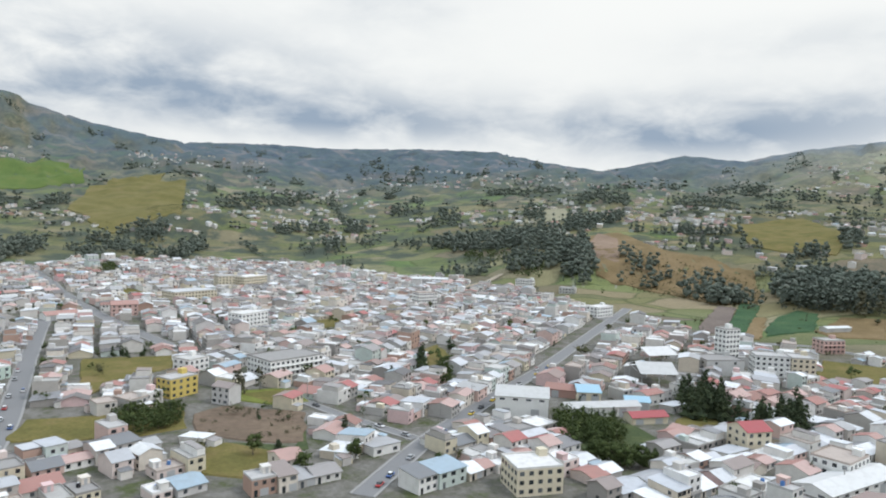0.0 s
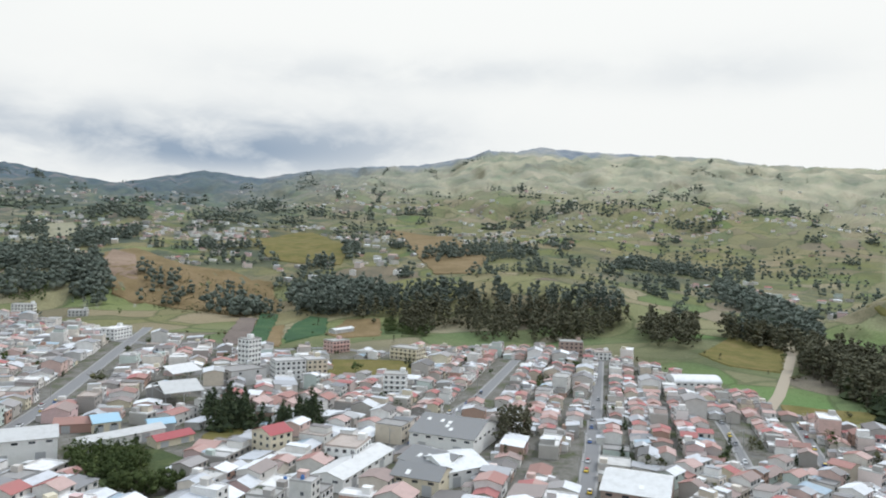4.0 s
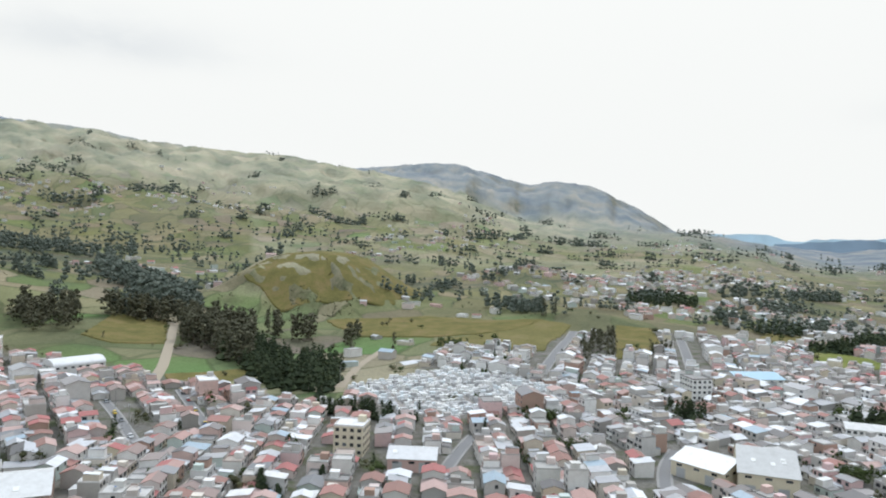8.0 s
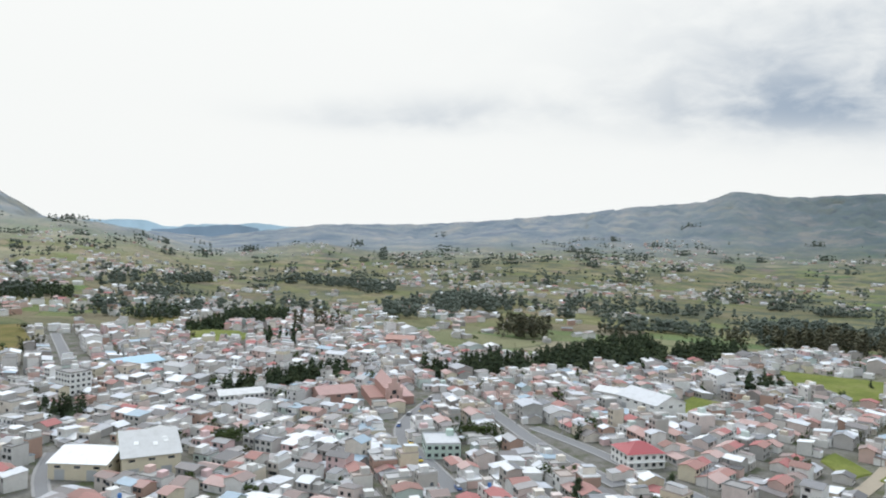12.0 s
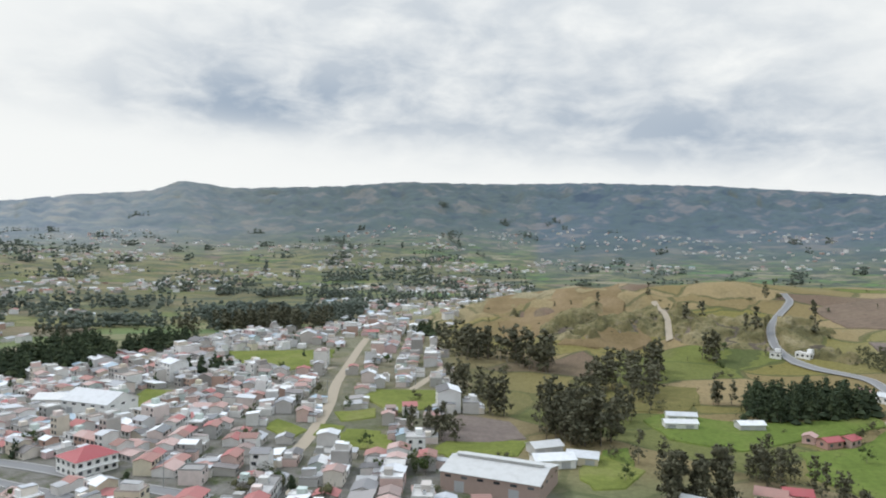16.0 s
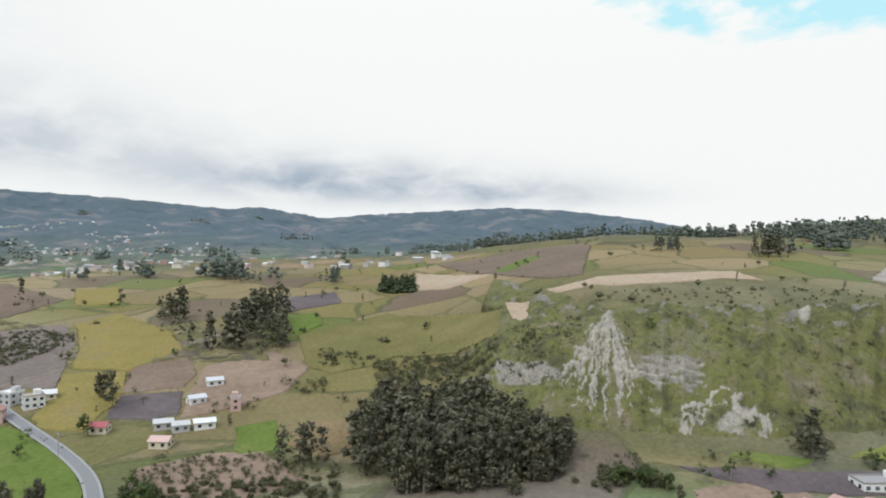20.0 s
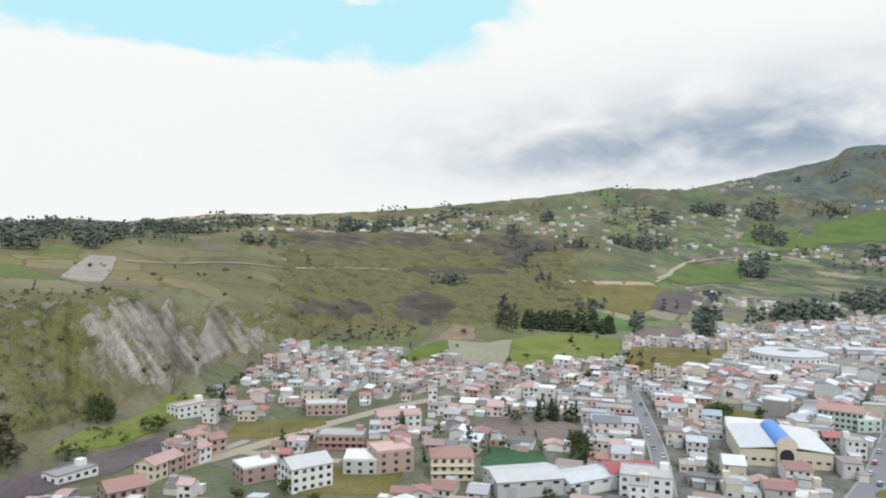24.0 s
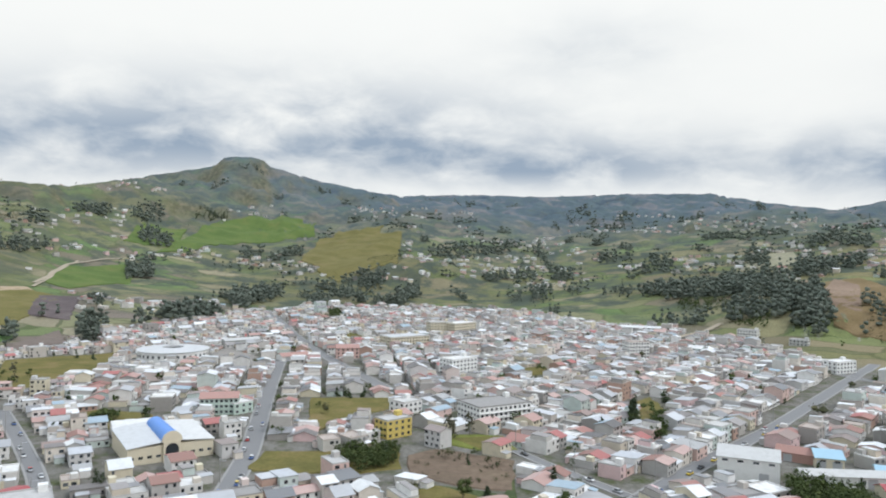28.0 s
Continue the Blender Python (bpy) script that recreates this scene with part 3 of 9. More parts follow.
def make_land():
    azs = sorted(SECTIONS)
    rows = []
    for a in azs:
        d = np.array([0, 200] + [p[0] for p in SECTIONS[a]] + [4950.0])
        z = np.array([0, 0] + [p[1] for p in SECTIONS[a]] + [SECTIONS[a][-1][1] - 25.0])
        rows.append(np.interp(GD, d, z))
    rows = np.array([rows[-1]] + rows + [rows[0]])
    azs = np.array([azs[-1] - 360] + azs + [azs[0] + 360])
    land = np.empty((len(GA), len(GD)))
    for j in range(len(GD)):
        land[:, j] = np.interp(GA, azs, rows[:, j])
    # round off the joints between the sections
    for _ in range(3):
        w = smooth(350, 900, GD)[None, :]
        land = land * (1 - w * 0.5) + w * 0.25 * (np.roll(land, 3, 0) + np.roll(land, -3, 0))
        pad = np.pad(land, ((0, 0), (1, 1)), "edge")
        land = 0.5 * land + 0.25 * (pad[:, :-2] + pad[:, 2:])
    a = np.radians(GA)[:, None]
    X, Y = np.sin(a) * GD[None, :], np.cos(a) * GD[None, :]
    # the round grassy hill and smaller knolls
    def knoll(az, d, h, r, stretch=1.0, turn=0.0, steep=1.0):
        cx, cy = d * math.sin(radians(az)), d * math.cos(radians(az))
        c, s = math.cos(radians(turn)), math.sin(radians(turn))
        u, v = (X - cx) * c + (Y - cy) * s, -(X - cx) * s + (Y - cy) * c
        return h * np.exp(-((u / (r * stretch)) ** 2 + (v / r) ** 2) ** steep)
    land += knoll(73.4, 900, 60, 98, 1.2, -17, 1.7) + knoll(90.2, 1250, 26, 110, 1.3) + knoll(94.5, 740, 12, 60)
    land += knoll(-19.5, 1500, 26, 90, 1.4) + knoll(119.5, 2700, 45, 230) + knoll(-166, 720, 12, 60)
    # gullies and rolling ground, stronger on the slopes and far off
    far = smooth(650, 1600, GD)[None, :]
    land += far * (wave(X, Y, 900, 4, 0.55, 3) * 15) * np.clip(land / 120, 0.15, 1.6)
    land += smooth(480, 800, GD)[None, :] * wave(X, Y, 160, 3, 0.5, 9) * 2.0
    # gullies cut into the steep banks
    ga = np.gradient(land, axis=1) / np.gradient(GD)[None, :]
    bank = smooth(0.10, 0.34, np.abs(ga)) * smooth(300, 420, GD)[None, :] * (1 - 0.5 * smooth(1500, 3000, GD))[None, :]
    land += bank * (np.abs(wave(X, Y, 110, 4, 0.58, 14)) - 0.35) * -13.0
    az_hill = np.where(GA < 0, GA + 360, GA)
    hill = (smooth(168, 174, az_hill) * (1 - smooth(186, 193, az_hill)))[:, None] * (smooth(440, 540, GD) * (1 - smooth(900, 1050, GD)))[None, :]
    land += hill * ((0.42 - np.abs(wave(X, Y, 190, 3, 0.55, 31))) * 17 + wave(X, Y, 62, 3, 0.5, 32) * 2.2)
    flank = smooth(1300, 2200, GD)[None, :] * np.clip(land / 200, 0, 1.3)
    land += flank * (np.abs(wave(X, Y, 520, 4, 0.6, 15)) - 0.35) * -46.0
    cliff = np.exp(-((GA + 96) / 19) ** 4)[:, None] * smooth(6, 18, land) * (1 - smooth(46, 60, land)) * (GD < 640)[None, :]
    land += cliff * ((np.abs(np.sin(np.radians(GA) * 52 + 1.5 * np.sin(GA * 0.9)))[:, None] - 0.5) * 4.5 + (np.abs(wave(X, Y, 60, 2, 0.6, 21)) - 0.3) * 5)
    # lift the crest to the angle at which the camera sees it
    crest = CREST_A + CREST_B + CREST_C
    ca, ce = np.array([c[0] for c in crest]), np.array([c[1] for c in crest])
    want = np.interp(GA, ca, ce, period=360)
    want += 0.05 * np.sin(GA * 5.1 + 2) * np.sin(GA * 2.3)
    seen = np.degrees(np.arctan2(land - 90, np.maximum(GD, 1)[None, :]))
    seen[:, GD < 800] = -30
    top = seen.argmax(1)
    for i in range(len(GA)):
        D = GD[top[i]]
        lift = 90 + D * math.tan(radians(want[i])) - land[i, top[i]]
        land[i] += lift * smooth(0.55 * D, D, GD)
    # nothing behind may rise above the crest as the camera sees it
    cap = 90 + GD[None, :] * np.tan(np.radians(want))[:, None]
    return np.where(GD[None, :] > 800, np.minimum(land, cap), land)


LAND = make_land()


def ht(x, y):
    """The ground's height at x, y."""
    d = np.hypot(x, y)
    a = (np.degrees(np.arctan2(x, y)) + 180) / 0.5
    i0 = np.floor(a).astype(int) % len(GA)
    i1, fa = (i0 + 1) % len(GA), a - np.floor(a)
    j = np.clip(np.searchsorted(GD, d) - 1, 0, len(GD) - 2)
    fd = np.clip((d - GD[j]) / (GD[j + 1] - GD[j]), 0, 1)
    return (LAND[i0, j] * (1 - fa) + LAND[i1, j] * fa) * (1 - fd) + (LAND[i0, j + 1] * (1 - fa) + LAND[i1, j + 1] * fa) * fd

# ---- building tools ----
from mathutils.geometry import delaunay_2d_cdt


def part(name, bm, material, parent, label=""):
    me = bpy.data.meshes.new(name)
    bm.to_mesh(me)
    bm.free()
    me.materials.append(M[material])
    ob = new(name, me)
    ob.parent = parent
    return tagged(ob, label) if label else ob


def solid(name, verts, faces, mats, parent=None, mat_index=None, soft_faces=False):
    """A mesh object straight from arrays."""
    me = bpy.data.meshes.new(name)
    me.from_pydata(np.asarray(verts).tolist() if not isinstance(verts, list) else verts, [], faces if isinstance(faces, list) else faces.tolist())
    for k in mats:
        me.materials.append(M[k])
    if mat_index is not None:
        me.polygons.foreach_set("material_index", np.asarray(mat_index, dtype=np.int32))
    if soft_faces:
        me.polygons.foreach_set("use_smooth", np.ones(len(me.polygons), dtype=bool))
    me.update()
    ob = new(name, me)
    ob.parent = parent
    return ob


def box(bm, x0, x1, y0, y1, z0, z1):
    v = [bm.verts.new(p) for p in ((x0, y0, z0), (x1, y0, z0), (x1, y1, z0), (x0, y1, z0), (x0, y0, z1), (x1, y0, z1), (x1, y1, z1), (x0, y1, z1))]
    for f in ((3, 2, 1, 0), (4, 5, 6, 7), (0, 1, 5, 4), (1, 2, 6, 5), (2, 3, 7, 6), (3, 0, 4, 7)):
        bm.faces.new([v[i] for i in f])
    return bm


def boxes(*items):
    bm = bmesh.new()
    for b in items:
        box(bm, *b)
    return bm


def root(name, x, y, turn, label, category, group="", z=None):
    ob = new(name)
    ob.empty_display_size = 1
    ob.matrix_world = pose(x, y, float(ht(x, y)) if z is None else z, 0, 0, turn)
    return tagged(ob, label, category, group)


# ---- the plan ----
STREETS, FIELDS, WOODS, TREES = [], [], [], []


def street(kind, width, *line):
    STREETS.append((kind, width, np.array(line, float)))


def field(kind, *ring):
    FIELDS.append((kind, np.array(ring, float)))


def wood(kind, count, low, high, *ring):
    WOODS.append((kind, count, low, high, np.array(ring, float)))


def tree(kind, height, x, y):
    TREES.append((kind, height, x, y))


def inside(px, py, ring):
    px, py = np.asarray(px, float), np.asarray(py, float)
    hit = np.zeros(px.shape, bool)
    n = len(ring)
    for i in range(n):
        (x0, y0), (x1, y1) = ring[i], ring[(i + 1) % n]
        if y0 == y1:
            continue
        c = ((y0 > py) != (y1 > py)) & (px < (x1 - x0) * (py - y0) / (y1 - y0) + x0)
        hit ^= c
    return hit


def line_gap(px, py, line):
    """How far points lie from a polyline."""
    best = np.full(np.shape(px), 1e9)
    for (x0, y0), (x1, y1) in zip(line[:-1], line[1:]):
        dx, dy = x1 - x0, y1 - y0
        t = np.clip(((px - x0) * dx + (py - y0) * dy) / (dx * dx + dy * dy + 1e-9), 0, 1)
        best = np.minimum(best, np.hypot(px - x0 - t * dx, py - y0 - t * dy))
    return best



# streets
street('asphalt', 10, (-149, 224), (-172, 278), (-225, 381), (-271, 473), (-293, 519))
street('asphalt', 8, (-191, 187), (-234, 224), (-283, 261), (-341, 303))
street('asphalt', 10, (-535, 901), (-438, 777), (-314, 605), (-230, 503), (-166, 433))
street('asphalt', 9, (-24, 218), (-15, 246), (-4, 278), (27, 346), (57, 407), (113, 539), (175, 686))
street('asphalt', 6, (-76, 335), (-47, 306), (-21, 284), (-10, 275))
street('asphalt', 7.5, (189, 168), (220, 193), (272, 237), (418, 362))
street('asphalt', 7.5, (121, 220), (150, 240), (214, 284), (254, 307), (365, 396))
street('asphalt', 5.5, (334, 208), (308, 185), (275, 158))
street('asphalt', 5.5, (369, 186), (328, 158), (299, 137))
street('dirt', 7, (620, 319), (546, 283), (433, 230), (389, 212))
street('asphalt', 8.5, (185, -165), (211, -175), (239, -185), (259, -196), (273, -210), (287, -232), (306, -259))
street('asphalt', 8, (295, -269), (253, -252), (214, -234), (186, -225), (154, -217))
street('asphalt', 6, (263, -52), (285, -55), (312, -65))
street('asphalt', 6, (268, 28), (293, 25), (314, 21))
street('asphalt', 8, (465, -11), (559, -25), (663, -44))
street('asphalt', 8, (493, -112), (562, -123), (649, -136))
street('asphalt', 7, (227, -250), (186, -244), (146, -233), (109, -225))
street('dirt', 6, (97, -277), (99, -306), (107, -359), (118, -407), (136, -530), (144, -591))
street('dirt', 5, (79, -368), (72, -398), (62, -468))
street('dirt', 6, (49, -290), (31, -288), (13, -285), (0, -278))
street('dirt', 5, (152, -433), (133, -459))
street('asphalt', 6, (-132, -212), (-147, -238), (-155, -259), (-164, -297), (-169, -330), (-175, -364), (-185, -405), (-190, -444), (-179, -468), (-167, -484), (-162, -508), (-166, -543), (-175, -574), (-197, -618), (-215, -648), (-215, -671))
street('dirt', 5, (-117, -338), (-138, -348), (-163, -357))
street('dirt', 5, (-103, -669), (-105, -610), (-98, -558))
street('dirt', 8, (-270, 8), (-294, 31), (-313, 65), (-335, 102), (-360, 154), (-371, 195))
street('dirt', 6, (-308, 62), (-290, 79), (-279, 95))
street('dirt', 5, (-272, 15), (-304, 40), (-325, 67))
street('asphalt', 7.5, (132, 615), (168, 563), (224, 513), (263, 510), (300, 457))
street('dirt', 7, (14, 782), (45, 859), (70, 911))
street('dirt', 6, (396, 104), (473, 111), (538, 107))
street('dirt', 5, (-829, 785), (-890, 873), (-987, 997), (-1019, 1062))

# open ground, gardens and fields
field('grass', (-175, 339), (-200, 391), (-156, 408), (-145, 388), (-153, 358), (-161, 320))
field('grass', (-161, 260), (-166, 281), (-138, 291), (-115, 309), (-101, 278), (-117, 264), (-155, 255))
field('grass', (-94, 330), (-72, 342), (-65, 323), (-77, 317))
field('brown', (-104, 296), (-95, 310), (-59, 304), (-52, 266), (-72, 265), (-95, 274))
wood('shrub', 22, 1, 3, (-104, 296), (-95, 310), (-59, 304), (-52, 266), (-72, 265), (-95, 274))
field('bright_grass', (-104, 323), (-103, 337), (-72, 343), (-61, 322), (-76, 316))
field('dark_grass', (-68, 262), (-54, 260), (-54, 280), (-49, 259), (-70, 247), (-83, 261))
field('grass', (-87, 252), (-80, 262), (-57, 253), (-56, 228), (-78, 231))
field('grass', (-296, 307), (-292, 322), (-258, 321), (-240, 308), (-258, 289))
field('grass', (-318, 661), (-316, 705), (-282, 679), (-279, 651))
field('grass', (-107, 540), (-87, 563), (-76, 534), (-95, 511))
field('grass', (104, 313), (119, 324), (124, 312), (107, 298), (99, 297))
field('dark_grass', (48, 295), (67, 314), (83, 299), (89, 278), (75, 260), (55, 264))
field('grass', (1, 381), (5, 430), (-5, 469), (-14, 447), (-10, 396))
field('soil', (208, 584), (271, 710), (283, 697), (220, 556), (199, 553))
field('crop', (222, 562), (302, 732), (309, 702), (226, 539))
field('crop', (260, 577), (297, 638), (326, 663), (335, 642), (297, 574), (247, 547))
field('dry', (226, 539), (274, 637), (287, 638), (234, 528))
field('dry', (297, 574), (347, 625), (370, 600), (339, 547), (300, 553))
field('grass', (218, 414), (244, 458), (284, 433), (291, 402), (263, 374), (229, 385))
field('grass', (515, 341), (613, 375), (618, 325), (516, 273), (496, 303))
field('grass', (408, 215), (427, 194), (450, 180), (409, 166), (381, 195))
field('dry', (527, 726), (897, 1413), (921, 1215), (718, 852), (549, 679))
field('grass', (795, 333), (857, 259), (1480, 336), (918, 125), (795, 147), (727, 255))
field('grass', (710, 201), (745, 101), (706, -16), (650, 20), (600, 80), (607, 141))
field('olive', (650, 20), (706, -16), (682, -42), (600, -20), (556, -14), (556, 74), (590, 70))
field('grass', (693, -85), (698, -118), (597, -115), (534, -67))
field('bright_grass', (635, -231), (676, -258), (640, -289), (584, -276), (560, -222))
field('grass', (780, -252), (788, -305), (711, -261), (705, -218))
field('bright_grass', (629, -231), (654, -276), (582, -290), (567, -239))
field('bright_grass', (212, -346), (218, -374), (198, -374), (191, -330), (201, -323))
field('bright_grass', (204, -449), (227, -503), (153, -524), (143, -478), (159, -441))
field('bright_grass', (122, -310), (123, -326), (103, -310), (105, -296))
field('bright_grass', (98, -303), (100, -321), (88, -319), (86, -297))
field('bright_grass', (100, -344), (82, -355), (78, -338), (92, -328))
field('bright_grass', (86, -315), (70, -314), (69, -301), (82, -298))
field('soil', (44, -317), (38, -349), (13, -340), (5, -314), (21, -305), (40, -304))
field('bright_grass', (40, -288), (33, -310), (4, -310), (8, -289), (35, -282))
field('bright_grass', (-16, -265), (-20, -300), (-41, -279), (-31, -258), (-20, -255))
field('olive', (-41, -371), (-39, -411), (-75, -433), (-86, -398), (-73, -373))
field('lawn', (-101, -285), (-157, -346), (-167, -315), (-156, -262), (-133, -220), (-127, -238), (-113, -260))
field('dry', (57, -676), (-13, -1399), (-154, -1595), (-74, -658), (-26, -632), (8, -555))
field('dry', (-14, -533), (-69, -606), (-87, -570), (-66, -542))
field('straw', (-440, -200), (-453, -173), (-504, -140), (-555, -99), (-513, -73), (-506, -98), (-463, -121), (-425, -144), (-427, -179))
field('dark_soil', (-268, -65), (-290, -23), (-344, 33), (-337, 45), (-310, 28), (-285, -3), (-265, -30))
field('tan', (-251, -56), (-280, -31), (-268, -21), (-243, -33), (-237, -53))
field('lawn', (-302, -24), (-294, -47), (-288, -51), (-288, -32))
field('bright_grass', (-316, -13), (-350, 6), (-373, 25), (-408, 46), (-414, 63), (-370, 44), (-334, 18))
field('lawn', (-485, 207), (-550, 255), (-567, 291), (-458, 240))
field('pale', (-565, 291), (-548, 315), (-547, 347), (-463, 289), (-446, 256), (-457, 241))
field('bright_grass', (-547, 347), (-574, 426), (-527, 457), (-428, 366), (-442, 277))
field('soil', (-552, 493), (-573, 574), (-505, 516), (-506, 458))
field('grass', (-397, 345), (-477, 426), (-438, 499), (-385, 432), (-373, 348))
field('soil', (-291, 162), (-317, 183), (-302, 217), (-277, 219), (-265, 198), (-282, 172))
field('turf', (-252, 146), (-271, 162), (-255, 178), (-231, 167), (-242, 142))
field('grass', (-333, 59), (-355, 68), (-351, 107), (-338, 108), (-324, 77))
field('grass', (-253, 65), (-273, 83), (-265, 118), (-232, 99))
field('gravel', (-347, 495), (-372, 560), (-294, 505), (-300, 474))
field('straw', (-824, 596), (-842, 623), (-804, 749), (-787, 743))
field('green', (-857, 820), (-985, 1003), (-980, 1167), (-817, 958), (-781, 796))
field('green', (-1040, 1297), (-1314, 1885), (-1145, 2157), (-1031, 1912), (-1092, 1723))
field('green', (-1140, 1315), (-1332, 1608), (-1262, 1701), (-1087, 1420))
field('olive', (-836, 609), (-809, 739), (-724, 738), (-621, 559), (-696, 533))
field('green', (-1095, 1693), (-1163, 1982), (-1101, 2166), (-1018, 1864))
field('olive', (-691, 1365), (-928, 1977), (-782, 1975), (-680, 1576), (-598, 1277))
field('pale', (148, 1422), (172, 1544), (252, 1552), (231, 1350))
field('grass', (480, 1228), (662, 1346), (586, 1053), (483, 890), (421, 992))
field('green', (-1113, 1816), (-1195, 1977), (-1117, 2158), (-992, 1946))
field('olive', (-785, 1472), (-888, 1770), (-701, 1909), (-517, 1382), (-623, 1327))
field('scree', (-883, 223), (-940, 262), (-1000, 279), (-1064, 307), (-985, 312), (-900, 296), (-863, 291), (-872, 266))
field('tan', (-568, 281), (-618, 323), (-602, 339), (-562, 317))
field('scree', (-614, -14), (-773, -3), (-854, 7), (-858, 34), (-700, 23), (-601, 14), (-604, 0))
field('dark_soil', (-654, 611), (-751, 719), (-726, 761), (-609, 623))
field('dry', (-40, -402), (-67, -437), (-88, -415), (-66, -370), (-41, -383))
street('dirt', 4, (-838, 41), (-822, 114), (-835, 195), (-873, 324), (-847, 459))
street('dirt', 4, (-800, 756), (-878, 863), (-1003, 1024), (-1033, 1193))
# the eroded bank with scrub, laid in as a tan field
field('tan', (-133, -207), (-166, -239), (-192, -231), (-205, -214), (-191, -179), (-163, -184))
wood('shrub', 60, 1, 4, (-133, -207), (-166, -239), (-192, -231), (-205, -214), (-191, -179), (-163, -184))
field('dry', (-217, -212), (-242, -222), (-254, -207), (-231, -186), (-212, -190))
field('bright_grass', (94, -374), (93, -397), (55, -401), (47, -365), (70, -349))
field('lawn', (-27, -302), (-38, -308), (-37, -269), (-24, -264))
field('bright_grass', (92, -305), (79, -316), (64, -307), (60, -289), (81, -284))
field('bright_grass', (44, -287), (37, -308), (17, -307), (7, -296), (22, -282))

field('yellow', (-290, -489), (-330, -499), (-307, -406), (-282, -363), (-239, -354), (-227, -386), (-251, -420))
field('yellow', (-217, -380), (-239, -354), (-215, -323), (-180, -300), (-171, -318), (-175, -331), (-199, -353))
field('soil_red', (-246, -358), (-275, -349), (-259, -322), (-241, -310), (-218, -328))
field('dark_soil', (-215, -324), (-237, -305), (-217, -283), (-206, -286), (-195, -303))
field('tan', (-269, -327), (-312, -318), (-302, -280), (-266, -262), (-239, -267), (-214, -277), (-233, -295))
field('lawn', (-219, -246), (-235, -237), (-210, -210), (-196, -219))
field('yellow', (-380, -642), (-411, -621), (-354, -535), (-328, -554))
field('olive', (-347, -330), (-426, -318), (-404, -209), (-352, -185), (-334, -196), (-342, -251), (-322, -251), (-300, -261), (-302, -280))
field('straw', (-423, -218), (-409, -193), (-362, -172), (-367, -184))
field('dark_soil', (-439, -442), (-500, -431), (-446, -378), (-396, -392))
field('straw', (-643, -439), (-562, -302), (-503, -312), (-514, -350))
field('brown', (-713, -457), (-810, -362), (-775, -291), (-484, -188), (-495, -221), (-597, -342))
field('lawn', (-589, -316), (-729, -337), (-659, -294), (-565, -289))
field('brown', (-222, -629), (-351, -706), (-337, -585), (-273, -547), (-224, -559))
field('soil', (-223, -522), (-285, -494), (-259, -437), (-204, -363), (-190, -388), (-218, -471))
field('lawn', (-108, -313), (-165, -330), (-160, -262), (-145, -251), (-122, -263), (-104, -282))
field('lawn', (-51, -355), (-64, -370), (-97, -357), (-160, -367), (-159, -351), (-114, -331), (-85, -311), (-58, -324))
field('olive', (-62, -434), (-91, -430), (-85, -391), (-53, -372))
field('lawn', (-382, -375), (-406, -367), (-379, -337), (-349, -335))
field('dry', (207, 1095), (262, 1106), (293, 968), (365, 854), (325, 728), (275, 730), (227, 804), (181, 862))
field('tan', (175, 943), (233, 1116), (249, 1050), (214, 887), (188, 925))

# woods and single trees
wood('eucalyptus', 185, 15, 25, (340, 754), (334, 664), (361, 620), (390, 603), (429, 663), (427, 733), (401, 798), (353, 784))
wood('eucalyptus', 140, 15, 25, (382, 611), (359, 517), (425, 554), (418, 511), (476, 582), (473, 618), (443, 639), (414, 662))
wood('eucalyptus', 230, 15, 25, (402, 492), (414, 460), (445, 450), (469, 426), (531, 441), (565, 452), (576, 461), (610, 506), (564, 512), (532, 538), (515, 572), (476, 582))
wood('eucalyptus', 75, 15, 25, (531, 414), (509, 379), (520, 359), (551, 364), (579, 382), (627, 433), (591, 440), (545, 425))
wood('broadleaf', 125, 5, 8, (349, 557), (354, 528), (377, 521), (409, 566), (394, 587), (369, 590))
wood('eucalyptus', 163, 15, 25, (935, 584), (759, 431), (699, 361), (680, 324), (757, 361), (832, 430), (890, 505), (1034, 646))
wood('eucalyptus', 30, 15, 25, (596, 376), (606, 349), (617, 318), (634, 327), (649, 373), (608, 383))
wood('eucalyptus', 102, 15, 25, (536, 267), (481, 217), (456, 189), (452, 176), (592, 231), (594, 247), (617, 279), (574, 286))
wood('eucalyptus', 26, 15, 25, (79, 935), (108, 898), (135, 893), (138, 911), (115, 955), (81, 954))
wood('eucalyptus', 51, 15, 25, (134, 887), (159, 865), (181, 862), (185, 879), (184, 1004), (140, 926))
wood('eucalyptus', 122, 15, 25, (92, 1087), (124, 1038), (167, 1024), (191, 1172), (142, 1187), (104, 1236))
wood('eucalyptus', 108, 15, 25, (194, 1192), (250, 1198), (317, 1301), (337, 1383), (281, 1344), (218, 1340))
wood('shrub', 500, 2, 4, (202, 823), (229, 751), (275, 730), (309, 693), (370, 829), (328, 871), (273, 895), (238, 969))
wood('eucalyptus', 11, 14, 23, (280, 728), (309, 693), (325, 727), (286, 743))
tree('eucalyptus', 26.0, 516, 924)
tree('eucalyptus', 26.0, 581, 794)
tree('eucalyptus', 26.0, 399, 927)
tree('eucalyptus', 26.0, 360, 971)
wood('eucalyptus', 186, 15, 25, (904, 579), (780, 448), (707, 363), (662, 313), (707, 335), (840, 431), (910, 523), (1013, 649))
wood('eucalyptus', 84, 15, 25, (598, 382), (602, 333), (597, 288), (680, 328), (675, 373), (610, 389))
wood('eucalyptus', 93, 15, 25, (532, 267), (503, 227), (496, 205), (634, 263), (640, 289), (623, 312))
